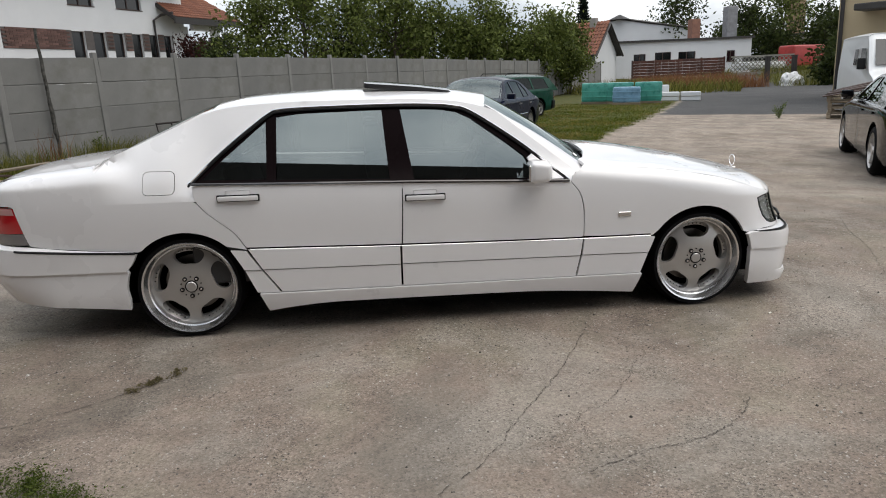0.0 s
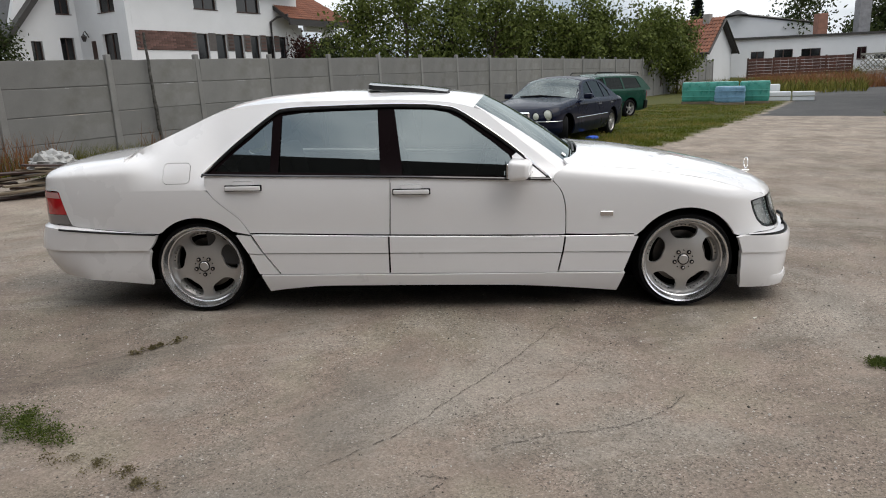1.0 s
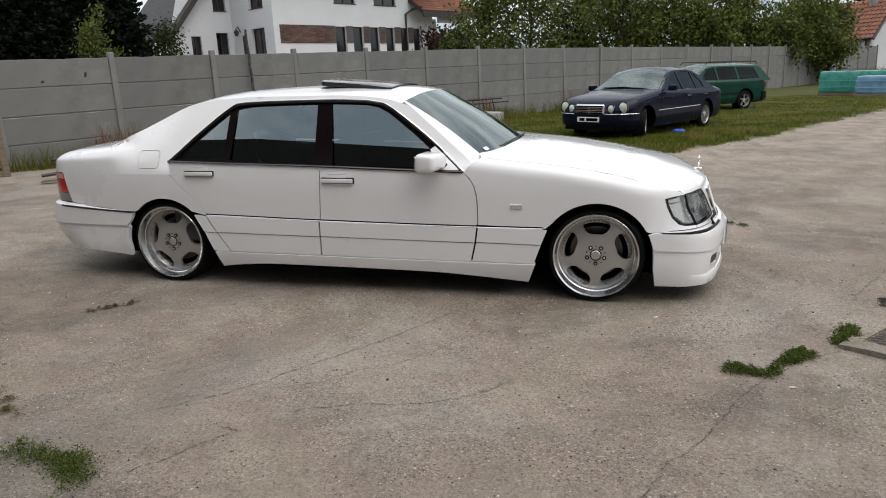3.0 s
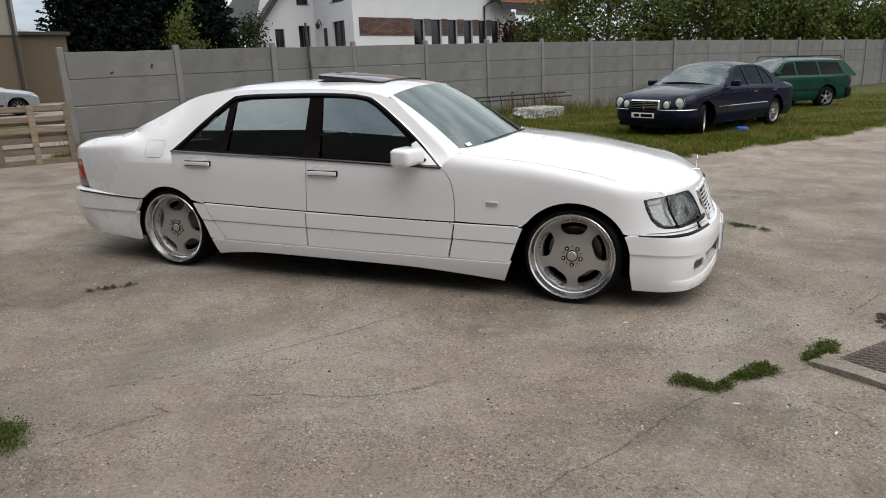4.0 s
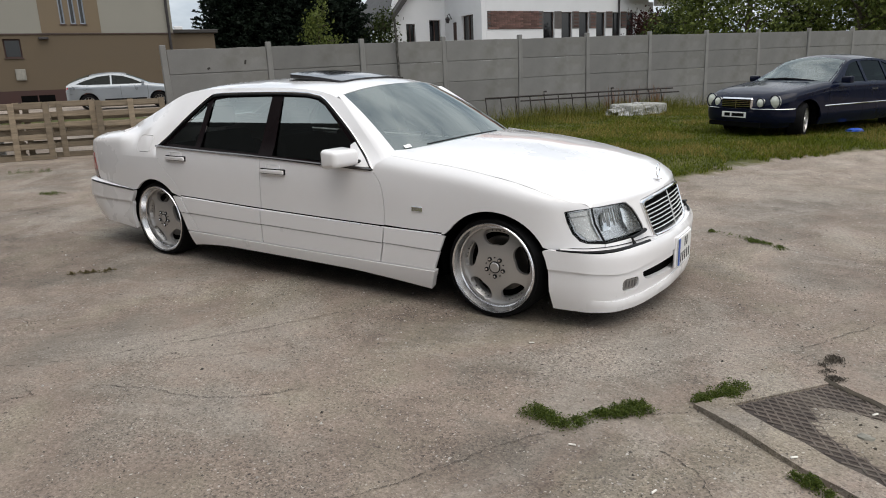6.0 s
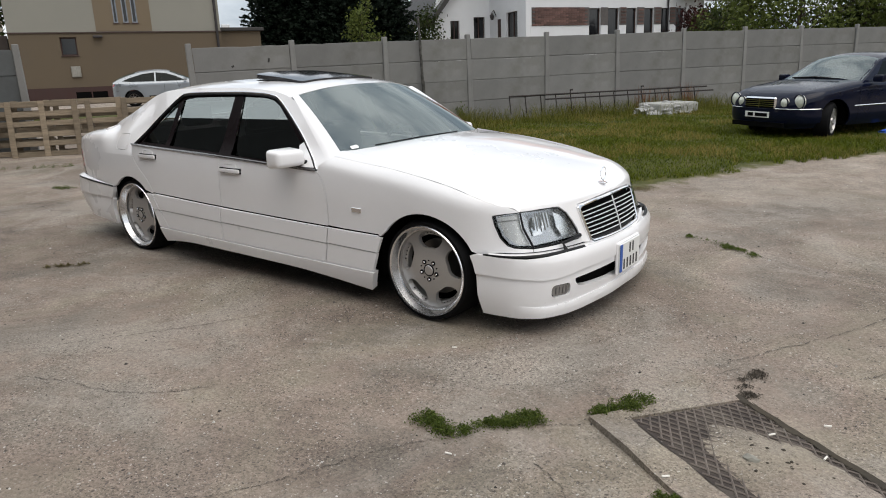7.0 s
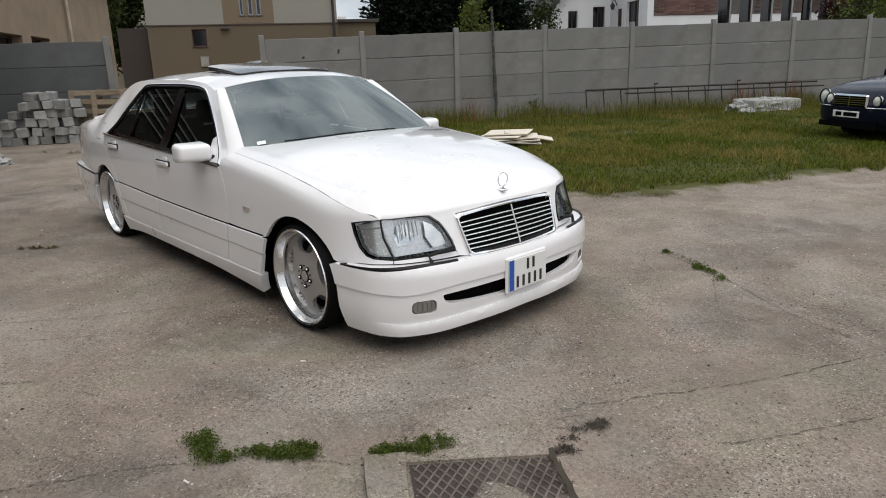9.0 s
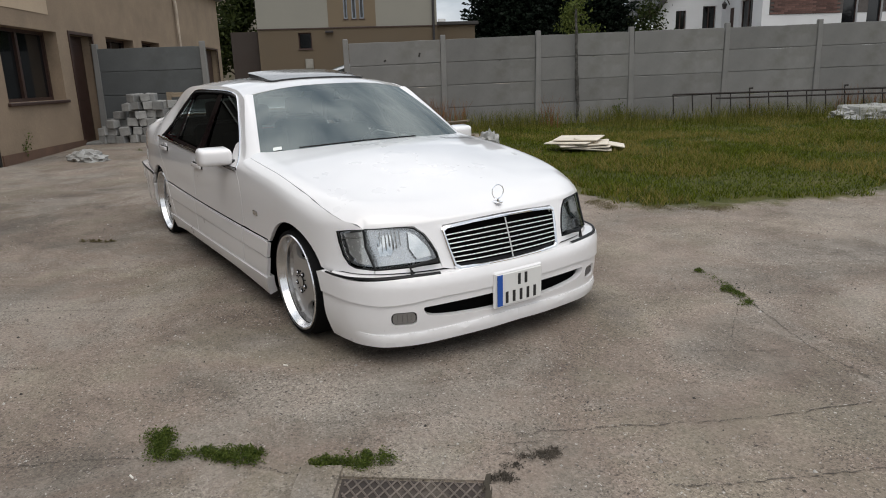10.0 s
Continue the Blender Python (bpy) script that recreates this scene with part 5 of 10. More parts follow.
def arch(cx, cz, r, z0, a0, a1, n=22):
    return [(cx + r * math.cos(radians(a0 + (a1 - a0) * k / n)), cz + r * math.sin(radians(a0 + (a1 - a0) * k / n))) for k in range(n + 1)]


def ribbon(path, width, to3, thick=0.006, mirror=False, lift=0.004):
    """A narrow strip along a path on a surface."""
    left, right = [], []
    for i, p in enumerate(path):
        a, b = path[max(0, i - 1)], path[min(len(path) - 1, i + 1)]
        d = math.hypot(b[0] - a[0], b[1] - a[1])
        nx, ny = -(b[1] - a[1]) / d, (b[0] - a[0]) / d
        left.append((p[0] + nx * width / 2, p[1] + ny * width / 2))
        right.append((p[0] - nx * width / 2, p[1] - ny * width / 2))
    sign = -1 if mirror else 1
    bm = bmesh.new()
    rows = []
    for l, m, r in zip(left, path, right):
        a, c, b = Vector(to3(*l)), Vector(to3(*m)), Vector(to3(*r))
        d = 0.002
        n = (Vector(to3(m[0] + d, m[1])) - c).cross(Vector(to3(m[0], m[1] + d)) - c)
        n.normalize()
        if n.dot(c - Vector((0, 0, 0.5))) < 0:
            n = -n
        rows.append([a - n * 0.006, a + n * lift, c + n * (lift + thick), b + n * lift, b - n * 0.006])
    rings = [[bm.verts.new((v.x, v.y * sign, v.z)) for v in row] for row in rows]
    for a, b in zip(rings, rings[1:]):
        for k in range(4):
            bm.faces.new((a[k], a[k + 1], b[k + 1], b[k]))
    bmesh.ops.recalc_face_normals(bm, faces=bm.faces[:])
    return outward(bm, (0, 0, 0.5))


def deep_rim(radius, wide=0.20):
    """Polished stepped barrel of a deep-dish wheel; the open face looks along -y."""
    r = radius
    prof = [(r * 0.90, wide), (r * 0.86, 0.03), (r * 0.875, -0.005), (r * 0.90, -0.010), (r * 0.925, -0.03), (r * 0.95, -0.05), (r * 0.985, -0.056), (r * 1.0, -0.05), (r * 1.0, -0.03), (r * 0.965, -0.02), (r * 0.965, wide)]
    return lathe(prof, 64)


def wheel_face(radius):
    """Five broad spokes with five rounded windows between them."""
    R = radius * 0.872

    def to3(u, v):
        d = math.hypot(u, v) / R
        return (u, 0.012 - 0.026 * (1 - (d - 0.25) ** 2 * 1.4) * (1 if d < 1 else 0) + 0.012 * d * d, v)

    outer = [(R * math.cos(2 * math.pi * k / 72), R * math.sin(2 * math.pi * k / 72)) for k in range(72)]
    holes = []
    for i in range(5):
        a = radians(90 + 72 * i)
        hole = []
        for rr, aa in ((0.58, -14), (0.565, 0), (0.58, 14), (0.645, 22), (0.745, 25.5), (0.855, 25), (0.925, 20), (0.95, 10), (0.955, 0), (0.95, -10), (0.925, -20), (0.855, -25), (0.745, -25.5), (0.645, -22)):
            t = a + radians(aa)
            hole.append((R * rr * math.cos(t), R * rr * math.sin(t)))
        holes.append(spline(hole, 4, closed=True))
    PANEL_CENTRE[0] = Vector((0, 1.0, 0))
    bm = panel(outer, to3, 0.022, 0.028, holes)
    PANEL_CENTRE[0] = Vector((0, 0, 0))
    return outward(bm, (0, 1, 0))


def build_wheel(parent, m, radius, rim_r, width, mirror, styled=True, rim_mat=None, spokes=5):
    """One wheel under its car. m: pose of the hub face; the face looks along -y."""
    tyre_prof = [(rim_r * 0.955, -0.035), (rim_r * 1.005, -0.047), (rim_r + (radius - rim_r) * 0.5, -0.050), (radius - 0.012, -0.022), (radius, 0.01), (radius, width - 0.01), (radius - 0.012, width + 0.02), (rim_r, width + 0.04), (rim_r * 0.95, width)]
    w = part("tyre", lathe(tyre_prof, 64), RUBBER, parent, smooth=True)
    w.matrix_parent_inverse = Matrix()
    w.matrix_local = m
    if styled:
        part("rim", deep_rim(rim_r), POLISHED, w, "polished deep-dish rim", smooth=True)
        part("spoke_face", wheel_face(rim_r), rim_mat or ALLOY, w, smooth=True)
        part("cap_ring", lathe([(0.031, -0.018), (0.037, -0.018), (0.038, 0.0)], 24), BLACK_PLASTIC, w)
        cap = lathe([(0.0001, -0.023), (0.026, -0.022), (0.031, -0.018), (0.032, 0.0)], 24)
        part("centre_cap", cap, ALLOY, w, smooth=True)
        seat = lathe([(0.0001, -0.0195), (0.0135, -0.0195), (0.0140, -0.012), (0.014, 0.0)], 14)
        bmesh.ops.recalc_face_normals(seat, faces=seat.faces[:])
        seat_mesh, bolt_mesh, dot_mesh, rivet_mesh = (mesh_of(b, n) for b, n in ((seat, "bolt_seat"), (lathe([(0.0001, -0.025), (0.005, -0.025), (0.0075, -0.021), (0.008, -0.015)], 8), "wheel_bolt"), (lathe([(0.0001, -0.0188), (0.0042, -0.0186), (0.0045, -0.01)], 8), "bolt_dot"), (lathe([(0.0001, -0.005), (0.0046, -0.004), (0.0055, 0.004)], 6), "rivet")))
        for me, mat in ((seat_mesh, BLACK_PLASTIC), (bolt_mesh, CHROME), (dot_mesh, BLACK_PLASTIC), (rivet_mesh, BLACK_PLASTIC)):
            me.materials.append(mat)
        for i in range(5):
            a = radians(126 + 72 * i)
            for nm, me, r, da in (("bolt_seat", seat_mesh, 0.057, 0), ("wheel_bolt", bolt_mesh, 0.057, 0), ("bolt_dot", dot_mesh, 0.060, 36)):
                ob = part(nm, me, None, w)
                ob.location = (r * math.cos(a + radians(da)), 0, r * math.sin(a + radians(da)))
            for k in range(6):
                t = radians(90 + 72 * i + (k - 2.5) * 6.8)
                ob = part("rivet", rivet_mesh, None, w)
                ob.location = (rim_r * 0.79 * math.cos(t), 0.034, rim_r * 0.79 * math.sin(t))
        part("inner_ring", lathe([(rim_r * 0.87, 0.026), (rim_r * 0.75, 0.038), (rim_r * 0.735, 0.075)], 48), ALLOY, w, smooth=True)
        part("brake_disc", lathe([(0.05, 0.09), (0.17, 0.09), (0.17, 0.115), (0.05, 0.115)], 40), surface("brake_steel", (0.18, 0.17, 0.16), 0.4, 0.9, 0.2, 10, 90, 0.05), w)
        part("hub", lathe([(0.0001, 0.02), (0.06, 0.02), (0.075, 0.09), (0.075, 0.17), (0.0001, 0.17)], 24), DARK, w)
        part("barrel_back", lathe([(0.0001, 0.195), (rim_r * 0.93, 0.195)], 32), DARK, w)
    else:
        part("rim", lathe([(rim_r * 0.9, width), (rim_r * 0.9, -0.01), (rim_r * 0.98, -0.045), (rim_r * 1.0, -0.035), (rim_r * 0.96, -0.02), (rim_r * 0.96, width)], 40), rim_mat or ALLOY, w, smooth=True)
        bm = bmesh.new()
        for i in range(spokes):
            a = 2 * math.pi * i / spokes + 0.3
            hw = 0.36 if spokes <= 5 else 1.6 / spokes
            pts = [(rim_r * 0.15, -hw * 0.9), (rim_r * 0.93, -hw * 0.42), (rim_r * 0.93, hw * 0.42), (rim_r * 0.15, hw * 0.9)]
            front = [bm.verts.new((r * math.cos(a + t * (0.5 if r > 0.1 else 1)), -0.02 if r < 0.1 else -0.03, r * math.sin(a + t * (0.5 if r > 0.1 else 1)))) for r, t in pts]
            back = [bm.verts.new(v.co + Vector((0, 0.035, 0))) for v in front]
            bm.faces.new(front)
            for k in range(4):
                bm.faces.new((front[k], front[(k + 1) % 4], back[(k + 1) % 4], back[k]))
        bmesh.ops.recalc_face_normals(bm, faces=bm.faces[:])
        part("spokes", bm, rim_mat or ALLOY, w)
        part("centre_cap", lathe([(0.0001, -0.04), (0.05, -0.038), (0.06, -0.02), (0.06, 0.02)], 20), rim_mat or ALLOY, w, smooth=True)
        part("barrel_back", lathe([(0.0001, 0.06), (rim_r * 0.93, 0.06)], 24), DARK, w)
    return w


def build_white_saloon():
    c = Saloon()
    n = Vector((-SLOPE_X, -SLOPE_Y, 1)).normalized()
    ax = Vector((1, 0, SLOPE_X)).normalized()
    ay = n.cross(ax)
    o = Vector((0.009, 0.85, SLOPE_X * 0.009 + SLOPE_Y * 0.85 - 0.04))
    m = Matrix(((ax.x, ay.x, n.x, o.x), (ax.y, ay.y, n.y, o.y), (ax.z, ay.z, n.z, o.z), (0, 0, 0, 1)))
    car = thing("white_saloon_car", "white lowered luxury saloon with polished deep-dish wheels on the concrete yard", "car", m)
    PANEL_CENTRE[0] = Vector((0, 0, 0.6))
    C = (0, 0, 0.6)
    S = c.s_of_x
    G = 0.0032  # half of a shut line

    def xs(pts):
        return [(S(x), w) for x, w in pts]

    rear_cut = spline([(-1.50, 0.90), (-1.49, 0.83), (-1.44, 0.76), (-1.36, 0.69), (-1.28, 0.62), (-1.215, 0.52)], 5)
    rear_cut_low = spline([(-1.215, 0.505), (-1.12, 0.37), (-1.04, 0.262)], 5)
    front_cut = spline([(0.72, 0.84), (0.775, 0.77), (0.80, 0.68), (0.805, 0.58), (0.805, 0.50)], 5)
    front_cut_low = [(0.803, 0.49), (0.785, 0.36), (0.76, 0.255)]
    FA, RA = (1.57, 0.305), (-1.57, 0.300)  # wheel centres
    fa_r, ra_r = 0.358, 0.348

    def arch_x(a, r, sweep, flat=1.0):
        return [(a[0] + r * math.cos(radians(t)) * flat, a[1] - 0.01 + r * math.sin(radians(t))) for t in sweep]

    mould = smooth_fn([(-2.6, 0.575), (-1.85, 0.535), (-1.2, 0.525), (-0.3, 0.503), (0.8, 0.487), (1.25, 0.485), (1.9, 0.455), (2.4, 0.45)])

    def both(name, poly, fn, step, thick, material, label="", holes=(), parent=None, lift=0.0):
        made = []
        for mir in (False, True):
            bm = outward(panel(poly, fn, step, thick, holes, mir), C)
            made.append(part(name, bm, material, parent or car, label, smooth=True))
        return made

    # front wings
    sy = c.s_of_y
    corner = (0.912, 0.695)  # where wing, bonnet and headlamp meet
    cp = c.skin(*corner)
    gap_y = smooth_fn([(0.7, 0.858), (1.06, 0.858), (1.465, 0.858), (1.816, 0.845), (1.98, 0.812), (cp[0], -cp[1])])
    top_pts = [corner]
    for x in (2.075, 2.05, 2.02, 1.95, 1.85, 1.7, 1.5, 1.3, 1.1, 0.95, 0.82):
        s, lo = S(x), c.shoulder(S(x)) - 0.1
        hi = lo + 0.6
        for _ in range(30):
            mid = (lo + hi) / 2
            p = c.skin(s, mid)
            if -p[1] > gap_y(p[0]):
                lo = mid
            else:
                hi = mid
        top_pts.append((s, lo - 0.002))
    fa = arch_x(FA, fa_r, np.linspace(148, 22, 20))
    wing = [(S(x) - G, w) for x, w in front_cut[::-1]] + [(S(0.735), 0.885)] + top_pts[::-1]
    wing += [(1.0, 0.685), (1.098, 0.671), (1.082, 0.615), (1.047, 0.547), (1.0, 0.507), (0.95, 0.494), (0.822, 0.486), (0.822, 0.471), (S(2.05), 0.470), (S(1.93), mould(1.93))]
    wing += [(S(x), w) for x, w in fa[::-1] if w > mould(x)] + [(S(1.25), mould(1.25))]
    both("front_wing", wing, c.skin, 0.035, 0.02, WHITE_PAINT)
    # doors
    win = lambda x: c.belt(x)
    fdoor = [(S(x) + G, w) for x, w in front_cut] + [(S(x), mould(x) + 0.004) for x in np.linspace(0.78, -0.31, 12)] + [(S(-0.305) - G, 0.7), (S(-0.30) - G, c.belt(-0.3))] + [(S(x), c.belt(x)) for x in np.linspace(-0.25, 0.70, 10)]
    rdoor = [(S(-0.30) + G, c.belt(-0.3)), (S(-0.305) + G, 0.7), (S(-0.315) + G, mould(-0.31) + 0.004)] + [(S(x), mould(x) + 0.004) for x in np.linspace(-0.4, -1.2, 9)] + [(S(x) - G, w) for x, w in rear_cut[::-1]] + [(S(x), c.belt(x)) for x in np.linspace(-1.45, -0.36, 10)]
    fd = both("front_door", fdoor, c.skin, 0.045, 0.02, WHITE_PAINT)
    rd = both("rear_door", rdoor, c.skin, 0.045, 0.02, WHITE_PAINT)
    # rear quarters
    ra = arch_x(RA, ra_r, np.linspace(35, 152, 20))
    quarter = [(S(x) + G, w) for x, w in rear_cut if w < 0.81] + [(S(-1.24), mould(-1.24))] + [(S(x), w) for x, w in ra if w > mould(x)] + [(S(-1.83), mould(-1.83)), (S(-2.35), mould(-2.35) + 0.012), (5.535, 0.585), (5.545, 0.60), (5.565, 0.66), (5.612, 0.805), (5.63, 0.813), (5.76, 0.813), (5.78, c.shoulder(5.78) + 0.16), (S(-2.3), c.shoulder(S(-2.3)) + 0.25), (S(-2.06), c.shoulder(S(-2.06)) + 0.25)] + [(S(-2.06), z) for z in (1.0, 0.95, 0.90, 0.85)] + [(S(x), 0.815) for x in np.linspace(-2.06, -1.50, 10)]
    both("rear_quarter", quarter, c.skin, 0.035, 0.02, WHITE_PAINT)
    # lower cladding of doors and wings, in two bands with a step between
    def band(x0, x1, name):
        for lo, hi, proud in ((0.392, None, 0.012), (0.255, 0.386, 0.008)):
            up = [(x, (mould(x) - 0.006) if hi is None else hi - 0.008 * (x + 0.3)) for x in np.linspace(x0, x1, 12)]
            dn = [(x, (lo - 0.008 * (x + 0.3)) if hi is None else lo - 0.004 * (x + 0.3)) for x in np.linspace(x1, x0, 12)]
            yield name, up + dn, proud

    def cut(poly, x0f, x1f):
        """Slants the ends of a band: x limits as functions of height."""
        return [(min(max(x, x0f(w)), x1f(w)), w) for x, w in poly]

    fl = smooth_fn([(w, x) for x, w in front_cut_low])
    rl = smooth_fn([(w, x) for x, w in rear_cut_low])
    ra_edge = lambda w: RA[0] + math.sqrt(max(0.0, ra_r**2 - (w - RA[1] + 0.01) ** 2)) + 0.0 if w > 0.33 else RA[0] + ra_r + (0.33 - w) * 0.62
    fa_edge = lambda w: FA[0] - math.sqrt(max(0.0, fa_r**2 - (w - FA[1] + 0.01) ** 2)) if w > 0.33 else FA[0] - fa_r - (0.33 - w) * 0.45
    for nm, x0f, x1f, a, b in (("front_door_cladding", lambda w: -0.322 + 0.006, lambda w: fl(w) - 0.006, -0.5, 1.0), ("rear_door_cladding", lambda w: rl(w) + 0.006, lambda w: -0.322 - 0.006, -1.4, -0.2), ("wing_cladding", lambda w: fl(w) + 0.006, fa_edge, 0.6, 1.4), ("quarter_cladding", ra_edge, lambda w: rl(w) - 0.006, -1.4, -0.9)):
        for _, poly, proud in band(a, b, nm):
            x0s = [x0f(w) for _, w in poly]
            pts = []
            for x, w in poly:
                t = (x - a) / (b - a)
                pts.append((S(x0f(w) + (x1f(w) - x0f(w)) * t), w))
            both(nm, pts, lambda s, w, p=proud: c.low(s, w, p - 0.006), 0.05, 0.02, WHITE_PAINT)
    # sills, flaring down at both wheels
    sill_low = smooth_fn([(-1.14, 0.135), (-1.0, 0.155), (-0.7, 0.175), (0.45, 0.165), (0.8, 0.145), (1.14, 0.115)])
    sill = [(S(x), 0.247 - 0.004 * (x + 0.3)) for x in np.linspace(1.185, -1.165, 24)] + [(S(x), sill_low(x)) for x in np.linspace(-1.12, 1.14, 24)]
    both("sill", sill, lambda s, w: c.low(s, w, 0.012), 0.04, 0.05, WHITE_PAINT)
    # bumpers
    arch_front = [(S(x), w) for x, w in arch_x(FA, fa_r, np.linspace(26, 2, 6))]
    crease = smooth_fn([(0.0, 0.356), (0.46, 0.348), (0.75, 0.325), (0.9, 0.338), (1.15, 0.352), (1.4, 0.352)])
    foot = smooth_fn([(0.0, 0.128), (0.35, 0.118), (0.64, 0.103), (0.85, 0.103), (1.07, 0.105), (1.3, 0.12)])
    ss = list(np.linspace(0, S(1.925), 16))
    fb_up = [(0.0, 0.462), (sy(0.3), 0.462), (sy(0.6), 0.460), (0.88, 0.452), (S(2.05), 0.458), (S(1.93), 0.464)] + [p for p in arch_front if p[1] > 0.365] + [(s, crease(s)) for s in ss[::-1]]
    fb = [(s, crease(s) + 0.006) for s in ss] + [p for p in arch_front if p[1] < 0.35] + [(S(1.93), 0.22)] + [(s, foot(s)) for s in np.linspace(S(1.95), 0, 12)]
    intake = spline([(0.0, 0.315), (0.25, 0.312), (0.50, 0.303), (0.555, 0.294), (0.50, 0.245), (0.25, 0.228), (0.0, 0.225)], 4)
    fog = [(c.s_of_y(y), w) for y, w in round_rect(0.59, 0.71, 0.212, 0.284, 0.025)]
    both("bumper_top", fb_up, lambda s, w: c.low(s, w, 0.010), 0.035, 0.03, WHITE_PAINT)
    lip_top = smooth_fn([(0.0, 0.192), (0.21, 0.188), (0.455, 0.175), (0.78, 0.166), (0.97, 0.182), (1.1, 0.185)])
    lip = [(s, lip_top(s)) for s in np.linspace(0, 0.985, 12)] + [(1.0, 0.15), (1.0, foot(1.0) - 0.004)] + [(s, foot(s) - 0.004) for s in np.linspace(0.98, 0, 12)]
    both("bumper_lip", lip, lambda s, w: c.low(s, w, -0.004 + 0.024 * min(1.0, max(0.0, (0.985 - s) / 0.22)) * (0.5 + 0.5 * min(1.0, max(0.0, (lip_top(s) - w) / 0.015)))), 0.03, 0.012, WHITE_PAINT)
    both("front_bumper", fb, c.low, 0.04, 0.035, WHITE_PAINT, holes=[fog, [(c.s_of_y(y) if y > 0 else 0.001, w) for y, w in intake]])
    fogs = both("fog_lamp", [(c.s_of_y(y), w) for y, w in round_rect(0.596, 0.704, 0.2175, 0.2785, 0.022)], lambda s, w: c.low(s, w, -0.008), 0.03, 0.02, plain("fog_lamp_lens", (0.27, 0.265, 0.26), 0.15, 0.5, 1.0))
    for lamp, mir in zip(fogs, (False, True)):
        part("lamp_frame", outward(panel(fog, lambda s, w: c.low(s, w, -0.016), 0.03, 0.0, (), mir), C), DARK, lamp)
        for k in range(4):
            y = 0.615 + 0.022 * k
            part("lens_rib", ribbon([(c.s_of_y(y), 0.267), (c.s_of_y(y), 0.229)], 0.003, lambda s, w: c.low(s, w, -0.007), 0.002, mir), SMOKE_LENS, lamp)
    both("intake_mesh", [(0, 0.34), (0.55, 0.33), (0.55, 0.21), (0, 0.20)], lambda s, w: c.low(s, w, -0.05), 0.06, 0, DARK)
    arch_rear = [(S(x), w) for x, w in arch_x(RA, ra_r, np.linspace(178, 146, 8))]
    RC = 0.425
    rear_top = smooth_fn([(S(-1.84), mould(-1.84) - 0.012), (S(-2.2), 0.545), (S(-2.5), 0.57), (c.length - 0.5, 0.58), (c.length, 0.58)])
    rb_up = [(S(-1.84), mould(-1.84) - 0.012), (S(-2.2), 0.545), (S(-2.5), 0.57), (c.length - 0.5, 0.58), (c.length, 0.58), (c.length, RC), (5.8, RC), (S(-2.2), RC), (S(-1.905), RC)] + [p for p in arch_rear if p[1] > RC + 0.012]
    rb = [(S(-1.905), RC + 0.005), (S(-2.2), RC + 0.005), (5.8, RC + 0.005), (c.length, RC + 0.005), (c.length, 0.25), (c.length - 0.6, 0.25), (5.6, 0.235), (S(-2.2), 0.215), (S(-1.915), 0.188), (S(-1.91), 0.25)] + [p for p in arch_rear if p[1] < RC - 0.012]
    both("rear_bumper", rb, c.low, 0.045, 0.03, WHITE_PAINT)
    both("rear_bumper_top", rb_up, lambda s, w: c.low(s, w, 0.009), 0.045, 0.03, WHITE_PAINT)
    both("rear_bumper_ledge", [(S(-1.86), 0.0), (c.length, 0.0), (c.length, 1.0), (S(-1.86), 1.0)], lambda s, t: tuple(a * (1 - t) + b * t for a, b in zip(c.low(s, rear_top(s), 0.007), c.skin(s, rear_top(s) + 0.012))), 0.06, 0.0, WHITE_PAINT)
    # bright and dark strips
    for mir in (False, True):
        part("side_moulding", ribbon([(S(x), mould(x) - 0.003) for x in np.linspace(1.235, -1.20, 40)], 0.006, lambda s, w: c.skin(s, w), 0.003, mir), BRIGHT_TRIM, car, smooth=True)
        part("side_moulding_gap", ribbon([(S(x), mould(x) + 0.0045) for x in np.linspace(1.235, -1.22, 40)], 0.009, lambda s, w: c.skin(s, w), 0.0015, mir, 0.001), DARK, car)
        part("sill_gap", ribbon([(S(x), 0.2600 - 0.004 * (x + 0.3)) for x in np.linspace(0.74, -1.12, 30)], 0.006, lambda s, w: c.skin(s, w), 0.0015, mir, 0.001), DARK, car)
        part("belt_moulding", ribbon([(S(x), c.belt(x) + 0.006) for x in np.linspace(0.71, -1.50, 40)], 0.014, lambda s, w: c.skin(s, w), 0.004, mir), GLOSS_BLACK, car, smooth=True)
        part("belt_chrome", ribbon([(S(x), c.belt(x) - 0.003) for x in np.linspace(0.71, -1.50, 40)], 0.004, lambda s, w: c.skin(s, w), 0.005, mir), CHROME, car, smooth=True)
        part("bumper_strip", ribbon([(S(x), mould(x) - 0.004) for x in np.linspace(-1.845, -2.5, 16)] + [(c.length - 0.5, 0.575), (c.length, 0.575)], 0.012, lambda s, w: c.low(s, w, 0.006), 0.004, mir), BLACK_PLASTIC, car)
        part("bumper_strip", ribbon([(s, 0.463) for s in np.linspace(S(1.97), 0.46, 24)], 0.011, lambda s, w: c.low(s, w, 0.003), 0.001, mir), BLACK_PLASTIC, car)
    # bonnet, boot, roof
    hood_half = []
    for s, w in top_pts:
        p = c.skin(s, w + 0.0025)
        hood_half.append((p[0], -p[1]))
    rim_s = [0.895, 0.85, 0.78, 0.7, 0.6, 0.5, 0.4, 0.3, 0.2, 0.1, 0.0]
    nose = [(lambda p: (p[0], -p[1]))(c.skin(a, c.shoulder(a) + 0.05)) for a in rim_s]
    rear_edge = [(0.80, 0.80), (0.86, 0.70), (0.925, 0.5), (0.965, 0.25), (0.98, 0.0)]
